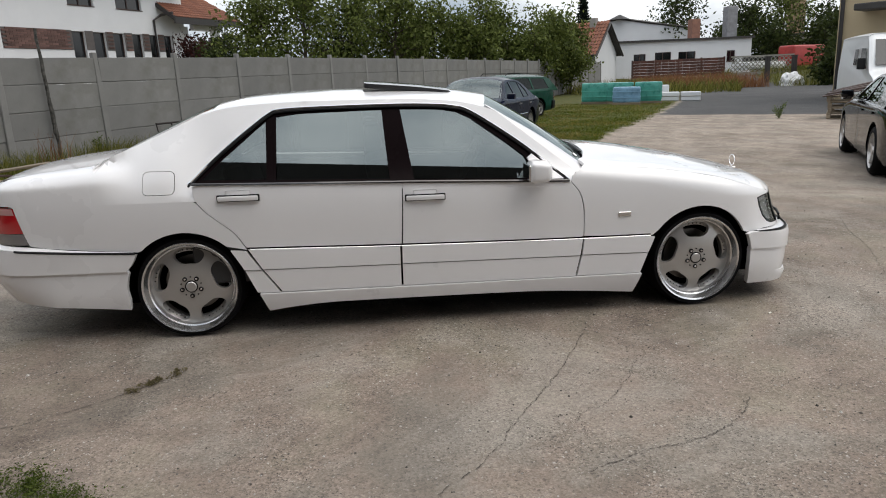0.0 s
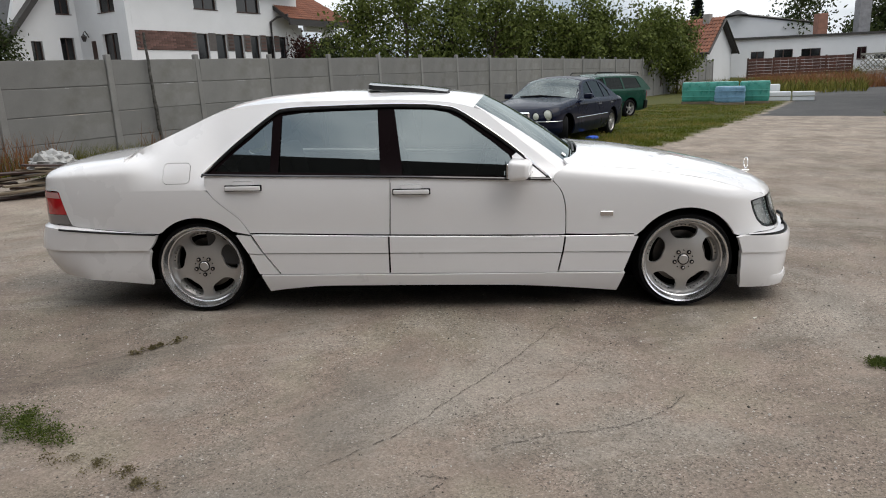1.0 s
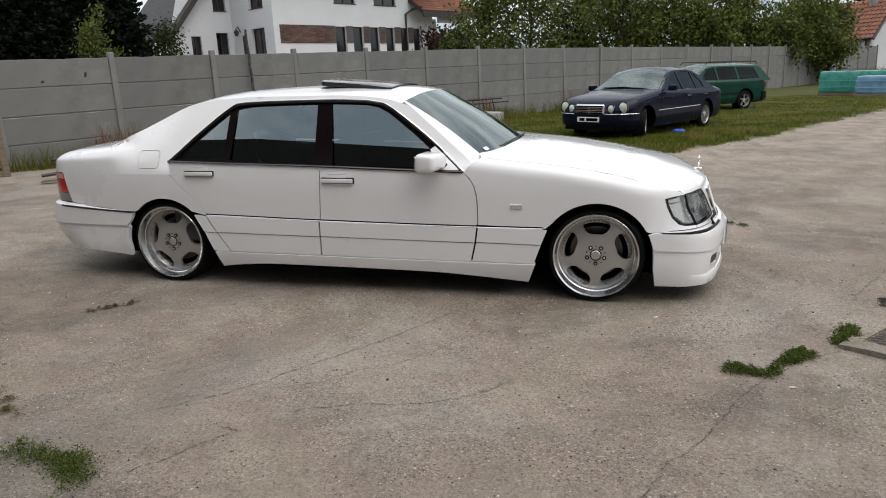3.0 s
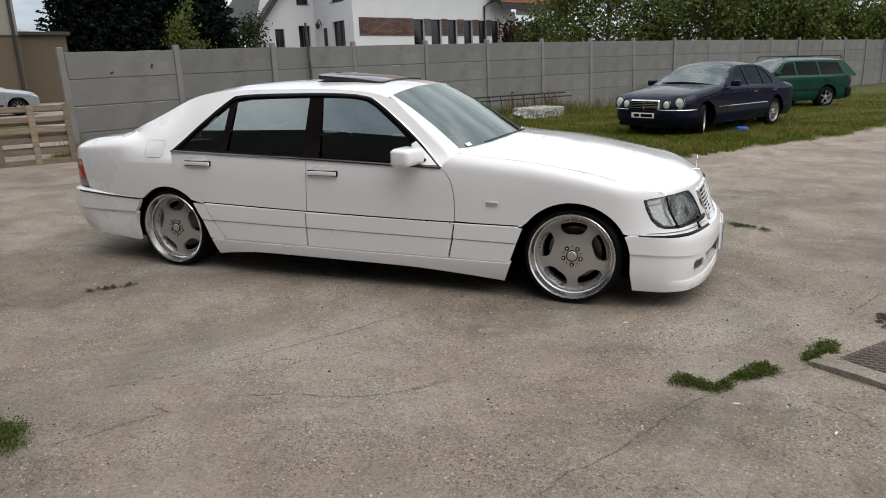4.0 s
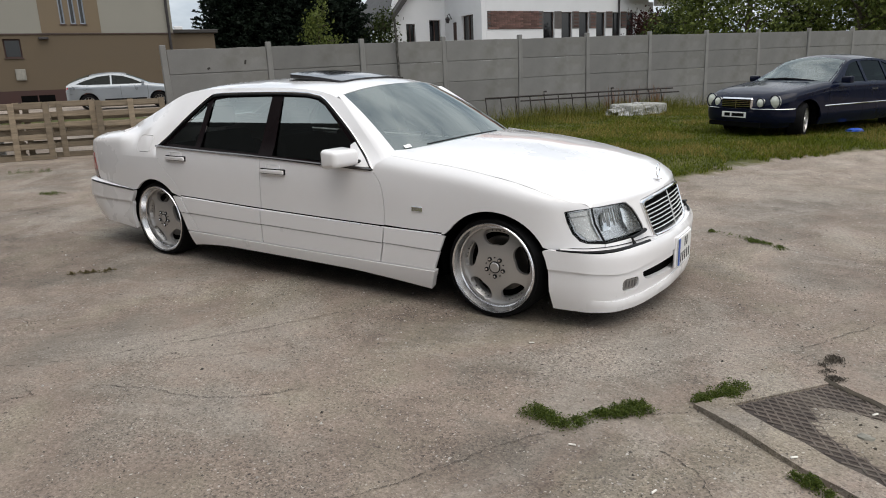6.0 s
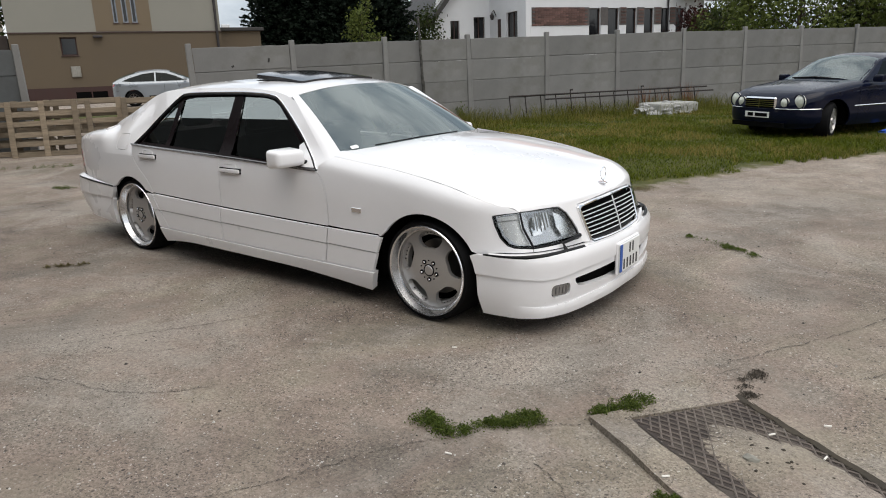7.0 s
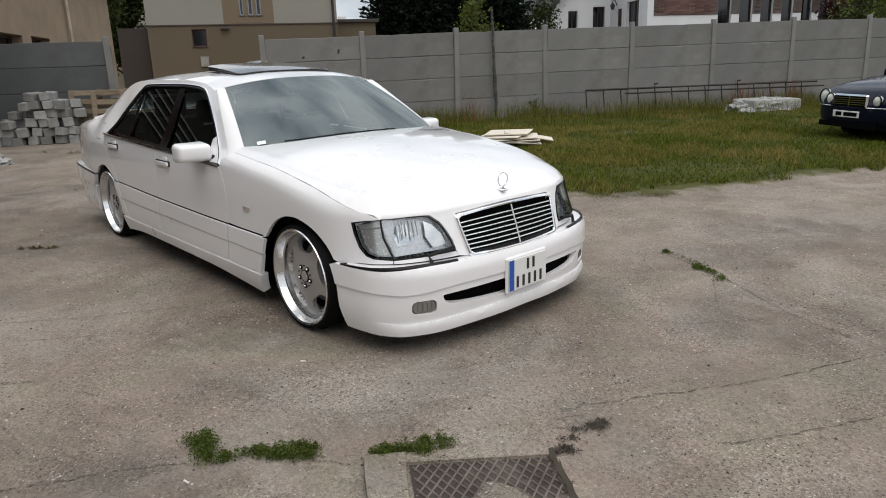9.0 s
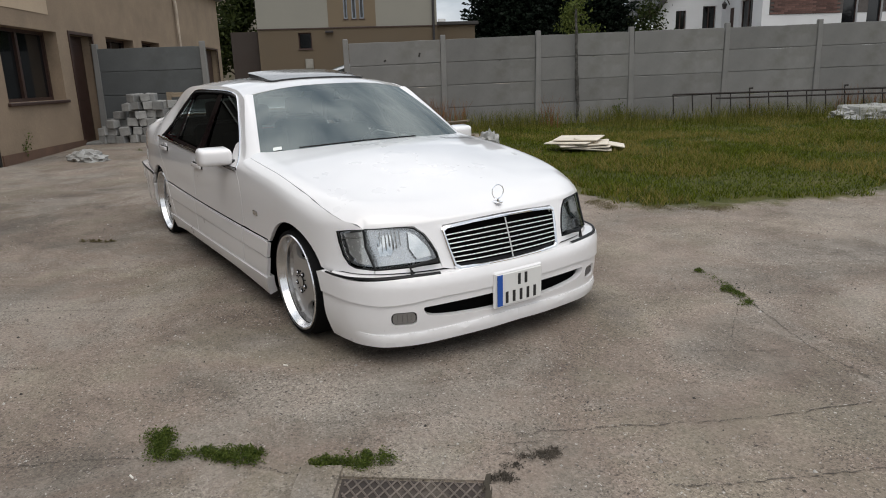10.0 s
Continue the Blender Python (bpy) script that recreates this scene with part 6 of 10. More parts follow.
    hood = [(x, -y) for x, y in hood_half[::-1]] + [(x, -y) for x, y in nose] + [(x, y) for x, y in nose[::-1][1:]] + hood_half + rear_edge + [(x, -y) for x, y in rear_edge[::-1][1:]]
    part("bonnet", outward(panel(hood, c.top, 0.028, 0.02), C), WHITE_PAINT, car, smooth=True)
    boot = [(-2.0, -0.66), (-2.05, 0.0), (-2.0, 0.66), (-2.3, 0.70), (-2.55, 0.69), (-2.66, 0.58), (-2.72, 0.3), (-2.74, 0.0), (-2.72, -0.3), (-2.66, -0.58), (-2.55, -0.69), (-2.3, -0.70)]
    part("boot_lid", outward(panel(boot, c.top, 0.06, 0.02), C), WHITE_PAINT, car, smooth=True)
    part("rear_scuttle", outward(panel([(-1.90, -0.74), (-1.90, 0.74), (-2.14, 0.74), (-2.14, -0.74)], lambda x, y: (lambda p: (p[0], p[1], p[2] - 0.010))(c.top(x, y)), 0.06, 0.0), C), WHITE_PAINT, car, smooth=True)
    # canopy
    rail = c.pillar_rail
    crown = smooth_fn([(-2.05, 1.035), (-1.87, 1.14), (-1.6, 1.27), (-1.40, 1.345), (-1.14, 1.385), (-0.6, 1.405), (-0.2, 1.402), (0.1, 1.385), (0.32, 1.352)])

    def roof(x, v):
        zr = rail(x)
        yr = -c.side(x, zr)[1]
        return (x, yr * v, zr + (crown(x) - zr) * (1 - abs(v) ** 2.6))

    def roof_panel(poly, material, name, step=0.05, thick=0.012, holes=()):
        return part(name, outward(panel(poly, roof, step, thick, holes), C), material, car, smooth=True)

    sun_hole = round_rect(-0.50, 0.07, -0.62, 0.62, 0.06)
    brow = [(0.318 - 0.075 * (v / 0.91) ** 2, v) for v in (0.25, 0.5, 0.75, 0.91)]
    roof_panel([(0.318, 0.0)] + brow + [(0.235, 1.0), (-1.42, 1.0), (-1.40, 0.86), (-1.395, 0.0), (-1.40, -0.86), (-1.42, -1.0), (0.235, -1.0)] + [(x, -v) for x, v in brow[::-1]], WHITE_PAINT, "roof", 0.06, 0.012, [sun_hole])
    roof_panel([(-1.405, 0.0), (-1.41, 0.86), (-2.01, 0.83), (-2.03, 0.0), (-2.01, -0.83), (-1.41, -0.86)], CAR_GLASS, "rear_window", 0.06, 0.0)
    for sgn in (1, -1):
        strip = [(x, sgn * (0.865 - 0.03 * (-1.40 - x) / 0.62)) for x in np.linspace(-1.405, -2.025, 10)] + [(x, sgn * 1.0) for x in np.linspace(-2.025, -1.405, 10)]
        roof_panel(strip, WHITE_PAINT, "rear_pillar", 0.05, 0.012)
    lift = lambda x, v: (lambda p: (p[0], p[1], p[2] + 0.012 + 0.040 * max(0.0, (0.05 - x) / 0.55)))(roof(x, v))
    part("sunroof_panel", outward(panel(round_rect(-0.49, 0.06, -0.61, 0.61, 0.06), lift, 0.06, 0.03), C), plain("sunroof_glass", (0.03, 0.03, 0.033), 0.12, 0.0, 0.3), car, "tilted dark glass sunroof", smooth=True)
    part("sunroof_well", box(-0.52, 0.09, -0.42, 0.42, 1.30, 1.335), DARK, car)
    # pillars and side windows
    line = spline([(-1.525, 0.905), (-1.38, 1.04), (-1.21, 1.178), (-1.07, 1.28), (-1.0, 1.303), (-0.8, 1.312), (-0.34, 1.316), (-0.1, 1.310), (0.03, 1.298), (0.15, 1.262), (0.42, 1.085), (0.62, 0.925), (0.71, 0.85)], 6)
    outer = [(-1.48, 0.8140), (-1.6, 0.8140), (-1.75, 0.8140), (-1.9, 0.8140), (-2.058, 0.8140), (-2.058, 0.92), (-2.058, 1.0), (-2.03, 1.035)] + [(x, rail(x) + 0.002) for x in np.linspace(-1.95, 0.235, 40)] + [(0.30, 1.262), (0.45, 1.145), (0.62, 1.01), (0.765, 0.895), (0.74, 0.865)]
    opening = line + [(x, c.belt(x) - 0.01) for x in np.linspace(0.66, -1.48, 20)]
    flap = round_rect(-1.775, -1.595, 0.855, 0.985, 0.03)
    both("pillar_frame", outer + [(x, c.belt(x) - 0.03) for x in np.linspace(0.70, -1.46, 20)], c.side, 0.03, 0.015, WHITE_PAINT, holes=[opening, flap])
    part("fuel_flap", outward(panel(round_rect(-1.7715, -1.5985, 0.8585, 0.9815, 0.027), c.side, 0.03, 0.012), C), WHITE_PAINT, car, smooth=True)

    def shrink(poly, d):
        cx = sum(p[0] for p in poly) / len(poly)
        cy = sum(p[1] for p in poly) / len(poly)
        return [(cx + (x - cx) * (1 - d), cy + (y - cy) * (1 - d)) for x, y in poly]

    sunk = lambda x, z: (lambda p: (p[0], p[1] + 0.014, p[2]))(c.side(x, z))
    gz = lambda x: c.belt(x) - 0.005
    frame_outer = line + [(x, gz(x)) for x in np.linspace(0.66, -1.48, 20)]

    def upto(x0, x1, d):
        """The window line between two places along the car, drawn in by d."""
        ln = [(x, z) for x, z in line if x0 <= x <= x1]
        f = lambda x: float(np.interp(x, [p[0] for p in line], [p[1] for p in line]))
        return [(x0, f(x0) - d)] + [(x, z - d) for x, z in ln] + [(x1, f(x1) - d)]

    q_glass = [(-1.455, 0.922), (-1.33, 1.035), (-1.15, 1.19), (-1.085, 1.240), (-1.085, 0.916)]
    r_glass = [(-1.03, 0.912)] + [(-1.025, 1.262), (-0.9, 1.278), (-0.7, 1.283), (-0.395, 1.287), (-0.37, 0.893)]
    f_glass = [(-0.225, 0.886), (-0.285, 1.287), (-0.05, 1.282), (0.06, 1.262), (0.14, 1.225), (0.34, 1.085), (0.455, 0.995), (0.52, 0.865)]
    both("window_surround", frame_outer, sunk, 0.05, 0.0, PILLAR_TRIM, holes=[q_glass, r_glass, f_glass])
    glassy = lambda x, z: (x, -(0.857 - 0.50 * (z - 0.87)), z)
    for nm, poly in (("quarter_glass", q_glass), ("rear_door_glass", r_glass), ("front_door_glass", f_glass)):
        for sgn in (-1, 1):
            bm = bmesh.new()
            face = bm.faces.new([bm.verts.new((x, sgn * (0.857 - 0.50 * (z - 0.87)), z)) for x, z in shrink(poly, -0.01)])
            face.normal_update()
            if face.normal.y * sgn < 0:
                face.normal_flip()
            part(nm, bm, CAR_GLASS, car)
    both("mirror_sail", [(0.47, 0.985), (0.50, 1.005), (0.68, 0.86), (0.52, 0.86)], lambda x, z: (lambda p: (p[0], p[1] - 0.004, p[2]))(c.side(x, z)), 0.05, 0.012, WHITE_PAINT)
    for mir in (False, True):
        part("window_chrome", ribbon(line, 0.011, c.side, 0.004, mir), CHROME, car, smooth=True)
        part("window_seal", ribbon([(x, z - 0.012) for x, z in line], 0.012, c.side, 0.002, mir, 0.001), BLACK_PLASTIC, car)
    # windscreen
    def screen(u, v):
        """u: 0 at the bonnet, 1 at the roof; v: -1 to 1 across."""
        zb, zt = 0.952 - 0.042 * v * v, 1.352 - 0.055 * abs(v) ** 2.6
        xb, xt = 0.97 - 0.12 * v * v, 0.318 - 0.075 * v * v
        z = zb + (zt - zb) * u
        x = xb + (xt - xb) * u
        return (x, (0.795 - 0.195 * u) * v, z + 0.02 * math.sin(math.pi * min(1, max(0, u))))

    def pillar_edge(z):
        x = float(np.interp(z, [0.865, 0.895, 1.01, 1.145, 1.262, 1.30], [0.79, 0.765, 0.62, 0.45, 0.30, 0.235]))
        return c.side(x, z)

    def a_pillar(u, k):
        a = Vector(screen(u, -1.0))
        b = Vector(pillar_edge(0.893 + (1.292 - 0.893) * u))
        p = a.lerp(b, k)
        return (p.x, p.y - 0.010 * math.sin(math.pi * k), p.z + 0.006 * math.sin(math.pi * k))

    both("a_pillar", [(u, 0.0) for u in np.linspace(-0.05, 1.0, 12)] + [(u, 1.0) for u in np.linspace(1.0, -0.08, 12)], a_pillar, 0.2, 0.012, WHITE_PAINT)
    edge = [(0.0, v) for v in np.linspace(-1, 1, 15)] + [(u, 1.0) for u in np.linspace(0.1, 1, 9)] + [(1.0, v) for v in np.linspace(0.86, -1, 14)] + [(u, -1.0) for u in np.linspace(0.9, 0.1, 8)]
    part("windscreen", outward(panel(edge, screen, 0.12, 0.0), C), WINDSCREEN_GLASS, car, smooth=True)
    inner = [(0.055, v) for v in np.linspace(-0.955, 0.955, 15)] + [(u, 0.955) for u in np.linspace(0.1, 0.95, 9)] + [(0.955, v) for v in np.linspace(0.9, -0.955, 14)] + [(u, -0.955) for u in np.linspace(0.95, 0.1, 8)]
    below = lambda u, v: (lambda p: (p[0], p[1], p[2] - 0.006))(screen(u, v))
    part("windscreen_band", outward(panel(edge, below, 0.12, 0.0, [inner]), C), BLACK_PLASTIC, car)
    wide = [(-0.02, -1.02), (-0.02, 1.02), (1.02, 1.02), (1.02, -1.02)]
    part("windscreen_seal", outward(panel(resample(wide, 0.1), lambda u, v: (lambda p: (p[0], p[1], p[2] - 0.012))(screen(u, v)), 0.12, 0.0, [inner]), C), BLACK_PLASTIC, car)
    # nose: lamps, grille
    up = lambda s, w: c.skin(s, w)
    lamp_poly = [(1.0955, 0.668), (1.0, 0.682), (0.912, 0.690), (0.81, 0.690), (0.713, 0.691), (0.62, 0.689), (0.565, 0.680), (0.515, 0.645), (0.485, 0.60), (0.46, 0.55), (0.45, 0.505), (0.61, 0.502), (0.815, 0.492), (0.949, 0.497), (0.998, 0.510), (1.044, 0.549), (1.079, 0.615)]
    lamps = both("headlamp", lamp_poly, lambda s, w: (lambda p: (p[0], p[1], p[2]))(c.skin(s, w)), 0.05, 0.0, LAMP_GLASS, "clear glass headlamp with indicator")
    for lamp, mir in zip(lamps, (False, True)):
        inset = lambda s, w: (lambda p, n: (p[0] - n[0] * 0.05, p[1] + n[1] * 0.05, p[2]))(c.skin(s, w), c.at(s)[1])
        part("reflector", outward(panel(lamp_poly, inset, 0.05, -0.045, (), mir), C), plain("lamp_reflector", (0.58, 0.58, 0.59), 0.25, 0.75), lamp, smooth=True)
        part("lamp_divider", ribbon([(0.912, 0.687), (0.885, 0.60), (0.818, 0.494)], 0.014, up, 0.003, mir), BLACK_PLASTIC, lamp)
        part("lamp_seal", ribbon(resample(lamp_poly, 0.05) + [lamp_poly[0]], 0.006, up, 0.001, mir, 0.001), BLACK_PLASTIC, lamp)
        deep = lambda s, w, d: (lambda p, n: (p[0] - n[0] * d, p[1] + n[1] * d, p[2]))(c.skin(s, w), c.at(s)[1])
        clear = plain("indicator_insert", (0.66, 0.64, 0.62), 0.25, 0.45)
        part("indicator_insert", outward(panel([(1.077, 0.655), (0.925, 0.675), (0.898, 0.60), (0.84, 0.505), (0.945, 0.511), (1.025, 0.555)], lambda s, w: deep(s, w, 0.026), 0.03, 0.0, (), mir), C), clear, lamp, smooth=True)
        part("indicator_bar", ribbon([(1.08, 0.632), (0.905, 0.645)], 0.005, lambda s, w: deep(s, w, 0.014), 0.003, mir), clear, lamp)
        part("main_bowl", outward(panel([(0.60, 0.66), (0.55, 0.64), (0.50, 0.59), (0.47, 0.535), (0.56, 0.525), (0.60, 0.58)], lambda s, w: deep(s, w, 0.02 + 0.9 * ((s - 0.54) ** 2 + (w - 0.6) ** 2)), 0.02, 0.0, (), mir), C), plain("bright_reflector", (0.80, 0.80, 0.80), 0.22, 0.8), lamp, smooth=True)
        part("dip_bowl", outward(panel([(0.81, 0.64), (0.71, 0.65), (0.68, 0.60), (0.71, 0.55), (0.79, 0.545), (0.825, 0.60)], lambda s, w: deep(s, w, 0.042 - 1.2 * ((s - 0.755) ** 2 + (w - 0.6) ** 2)), 0.02, 0.0, (), mir), C), plain("shadowed_reflector", (0.7, 0.7, 0.7), 0.10, 1.0), lamp, smooth=True)
        for k in range(7):
            part("lens_rib", ribbon([(0.66 + 0.022 * k, 0.672), (0.66 + 0.022 * k - 0.006, 0.60 - 0.012 * (k % 3))], 0.004, lambda s, w: deep(s, w, 0.010), 0.002, mir), clear, lamp)
        sgn = 1 if mir else -1
        p = c.skin(sy(0.46), 0.505)
        w0 = Vector((p[0] + 0.015, p[1] * -sgn, p[2] + 0.005))
        q = c.skin(sy(0.62), 0.505)
        w1 = Vector((q[0] + 0.03, q[1] * -sgn, q[2] - 0.012))
        part("lamp_wiper", tube([w0 + Vector((0, 0, 0.012)), (w0 + w1) / 2 + Vector((0.012, 0, 0.016)), w1 + Vector((0, 0, 0.01)), w1 + Vector((0.015, -0.01 * sgn, -0.025))], [0.012, 0.010, 0.009, 0.013], 6), BLACK_PLASTIC, lamp)
    both("lamp_ledge", [(0.817, 0.486), (0.817, 0.471), (0.43, 0.474), (0.44, 0.498)], c.skin, 0.04, 0.01, WHITE_PAINT)
    both("lamp_gap", [(S(1.98), 0.486), (S(1.98), 0.450), (0.0, 0.450), (0.0, 0.482), (0.45, 0.482)], lambda s, w: (lambda p, n: (p[0] - n[0] * 0.012, p[1] + n[1] * 0.012, p[2]))(c.skin(s, w), c.at(s)[1]), 0.05, 0.0, BLACK_PLASTIC)
    rim_w = [(s, c.shoulder(s) + 0.054) for s in rim_s[::-1]]
    lip = rim_w + [(0.906, 0.697), (0.81, 0.698), (0.713, 0.699), (0.62, 0.697), (0.558, 0.688), (0.505, 0.650), (0.473, 0.603), (0.447, 0.552), (0.437, 0.503), (0.43, 0.476), (0.358, 0.462), (0.382, 0.57), (0.400, 0.681), (0.2, 0.694), (0.0, 0.700)]
    both("bonnet_lip", lip, c.skin, 0.022, 0.015, WHITE_PAINT)
    both("bumper_ledge", [(0.0, 0.0), (S(2.0), 0.0), (S(2.0), 1.0), (0.0, 1.0)], lambda s, t: tuple(a * (1 - t) + b * t for a, b in zip(c.low(s, 0.460, 0.006), (lambda p: (p[0] - 0.02, p[1], p[2]))(c.skin(s, 0.464)))), 0.06, 0.0, WHITE_PAINT)
    build_grille(car, c)
    # screen wash of the bonnet: ring ornament, vents, wipers
    ring = bmesh.new()
    pts = [(2.262, 0.038 * math.cos(a), 0.806 + 0.038 * math.sin(a)) for a in np.linspace(0, 2 * math.pi, 25)]
    add_tube(ring, pts, 0.003, 6)
    add_tube(ring, [(2.262, 0, 0.748), (2.262, 0, 0.768)], 0.005, 6)
    part("bonnet_ornament", ring, CHROME, car, "small chrome ring on the bonnet")
    part("ornament_base", box(2.23, 2.285, -0.018, 0.018, 0.742, 0.755, 0.004), CHROME, car)
    for k in range(3):
        x = 1.015 + 0.026 * k
        line_xy = [(x + 0.012 * t - 0.045 * t * t, -(0.47 + 0.30 * t)) for t in np.linspace(0, 1, 10)]
        part("bonnet_vent", ribbon(line_xy, 0.008, c.top, 0.0003, True, 0.0006), BLACK_PLASTIC, car)
    part("cowl", box(0.80, 0.97, -0.72, 0.72, 0.86, 0.935, 0.01), BLACK_PLASTIC, car)
    part("wiper", tube([(0.975, 0.25, 0.955), (0.955, -0.1, 0.972), (0.915, -0.45, 0.965)], [0.010, 0.007, 0.005], 6), BLACK_PLASTIC, car)
    part("wiper_blade", tube([(0.955, 0.30, 0.985), (0.945, -0.1, 0.988), (0.895, -0.55, 0.975)], 0.005, 6), BLACK_PLASTIC, car)
    # door handles, mirrors, badges, lamps at the back, plate
    for doors, x0, x1, z in ((fd, -0.285, -0.05, 0.785), (rd, -1.36, -1.125, 0.825)):
        for door, sgn in zip(doors, (1, -1)):
            y = c.skin(S((x0 + x1) / 2), z)[1]
            a = box(x0 + 0.004, x1 - 0.004, y - 0.024, y - 0.006, z - 0.014, z + 0.014, 0.007, 2)
            b2 = box(x0 - 0.003, x1 + 0.003, y - 0.007, y + 0.01, z - 0.020, z + 0.020, 0.006, 2)
            cup = box((x0 + x1) / 2 - 0.07, (x0 + x1) / 2 + 0.07, y - 0.0025, y + 0.01, z - 0.042, z + 0.045, 0.012, 2)
            for bm in (a, b2, cup):
                if sgn < 0:
                    bmesh.ops.scale(bm, vec=(1, -1, 1), verts=bm.verts[:])
                    bmesh.ops.reverse_faces(bm, faces=bm.faces[:])
            part("handle_cup", cup, WHITE_PAINT, door, smooth=True)
            part("handle_gasket", b2, BLACK_PLASTIC, door)
            part("door_handle", a, WHITE_PAINT, door, smooth=True)
    for sgn in (1, -1):
        bm = bmesh.new()
        add_box(bm, 0.43, 0.60, -1.10, -0.895, 0.855, 0.985)
        for v in bm.verts:
            if v.co.x < 0.5 and v.co.y > -1.0:
                v.co.x += 0.02
            if v.co.x > 0.5:
                v.co.z = 0.92 + (v.co.z - 0.92) * 0.80
                if v.co.y < -1.0:
                    v.co.x -= 0.045
        bmesh.ops.bevel(bm, geom=bm.edges[:], offset=0.030, segments=4, affect="EDGES", profile=0.5)
        arm = box(0.50, 0.60, -0.90, -0.845, 0.868, 0.90, 0.01)
        pane = box(0.425, 0.436, -1.08, -0.915, 0.875, 0.965, 0.004)
        for k in (bm, arm, pane):
            if sgn < 0:
                bmesh.ops.scale(k, vec=(1, -1, 1), verts=k.verts[:])
                bmesh.ops.reverse_faces(k, faces=k.faces[:])
        mirror_part = part("door_mirror", bm, WHITE_PAINT, car, smooth=True)
        part("mirror_arm", arm, BLACK_PLASTIC, mirror_part)
        part("mirror_glass", pane, CHROME, mirror_part)
        y = c.skin(S(1.06), 0.625)[1] * sgn
        part("wing_badge", box(1.02, 1.10, min(y, y - 0.006 * sgn), max(y, y - 0.006 * sgn), 0.610, 0.640, 0.002), CHROME, car, "small chrome badge")
    red = both("rear_lamp", [(5.752, 0.803), (5.617, 0.803), (5.567, 0.66), (5.735, 0.655), (6.12, 0.655), (6.12, 0.803)], c.skin, 0.03, 0.02, RED_LENS, "red rear lamp over a smoked lens")
    for lamp, mir in zip(red, (False, True)):
        out = lambda s, w: (lambda p, n: (p[0] + n[0] * 0.002, p[1] - n[1] * 0.002, p[2]))(c.skin(s, w), c.at(s)[1])
        part("pale_lens", outward(panel([(5.99, 0.801), (5.62, 0.801), (5.606, 0.765), (5.99, 0.765)], out, 0.03, 0.0, (), mir), C), plain("pale_lamp_lens", (0.55, 0.30, 0.29), 0.15, 0.0, 1.0), lamp)
        part("smoked_lens", outward(panel([(6.12, 0.652), (5.565, 0.656), (5.546, 0.592), (6.12, 0.585)], c.skin, 0.03, 0.02, (), mir), C), SMOKE_LENS, lamp)
    both("tail_panel", [(5.77, 0.810), (6.125, 0.810), (6.125, 0.585), (c.length, 0.585), (c.length, c.shoulder(c.length) + 0.06), (6.2, c.shoulder(6.2) + 0.06), (5.785, c.shoulder(5.785) + 0.14)], c.skin, 0.06, 0.0, WHITE_PAINT)
    plate = part("number_plate", box(2.449, 2.459, -0.165, 0.145, 0.235, 0.415, 0.006), plain("plate_white", (0.72, 0.72, 0.70), 0.35), car, "white number plate with blue edge and dark bars")
    part("plate_frame", box(2.429, 2.450, -0.175, 0.155, 0.222, 0.425, 0.008), WHITE_PAINT, plate)
    ink = plain("plate_ink", (0.02, 0.02, 0.02), 0.5)
    part("plate_band", box(2.458, 2.461, -0.163, -0.128, 0.240, 0.410), plain("plate_blue", (0.02, 0.09, 0.38), 0.4), plate)
    bars = [(-0.024 + 0.046 * k, -0.006 + 0.046 * k, 0.338, 0.398) for k in range(2)] + [(-0.108 + 0.048 * k, -0.090 + 0.048 * k, 0.250, 0.312) for k in range(5)]
    for y0, y1, z0, z1 in bars:
        part("plate_bar", box(2.458, 2.461, y0, y1, z0, z1), ink, plate)
    part("permit_sticker", outward(panel(round_rect(0.085, 0.125, -0.90, -0.83, 0.006), lambda u, v: (lambda p: (p[0] + 0.004, p[1], p[2] + 0.004))(screen(u, v)), 0.05, 0.0), C), plain("sticker_white", (0.75, 0.78, 0.76), 0.5), car, "white sticker inside the windscreen corner")
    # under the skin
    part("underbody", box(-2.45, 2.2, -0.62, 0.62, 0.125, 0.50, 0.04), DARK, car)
    # floor set low and wide, which deepens the shade beneath the sills
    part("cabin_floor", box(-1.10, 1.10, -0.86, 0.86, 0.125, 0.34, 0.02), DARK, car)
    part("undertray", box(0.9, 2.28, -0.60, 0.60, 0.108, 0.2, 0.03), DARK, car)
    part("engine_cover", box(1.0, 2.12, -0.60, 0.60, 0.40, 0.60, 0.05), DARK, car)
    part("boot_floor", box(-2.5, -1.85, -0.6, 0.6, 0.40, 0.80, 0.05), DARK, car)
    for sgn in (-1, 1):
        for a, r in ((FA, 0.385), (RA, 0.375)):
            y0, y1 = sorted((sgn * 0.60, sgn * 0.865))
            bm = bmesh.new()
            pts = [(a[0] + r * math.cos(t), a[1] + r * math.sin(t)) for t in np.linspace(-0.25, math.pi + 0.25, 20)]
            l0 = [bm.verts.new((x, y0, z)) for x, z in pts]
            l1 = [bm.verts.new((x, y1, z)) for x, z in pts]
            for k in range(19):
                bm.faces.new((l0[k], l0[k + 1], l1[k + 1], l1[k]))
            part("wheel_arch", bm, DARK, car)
        part("door_card", box(-1.55, 0.72, sgn * 0.83 - 0.02, sgn * 0.83 + 0.02, 0.30, 0.85, 0.01), LEATHER, car)
    # cabin
    part("headliner", outward(panel([(0.22, -0.9), (0.22, 0.9), (-1.38, 0.9), (-1.38, -0.9)], lambda x, v: (lambda p: (p[0], p[1], p[2] - 0.05))(roof(x, v)), 0.12, 0.0), C), LEATHER, car)
    part("dashboard", box(0.42, 0.98, -0.78, 0.78, 0.62, 0.915, 0.06, 3), LEATHER, car, smooth=True)
    bm = bmesh.new()
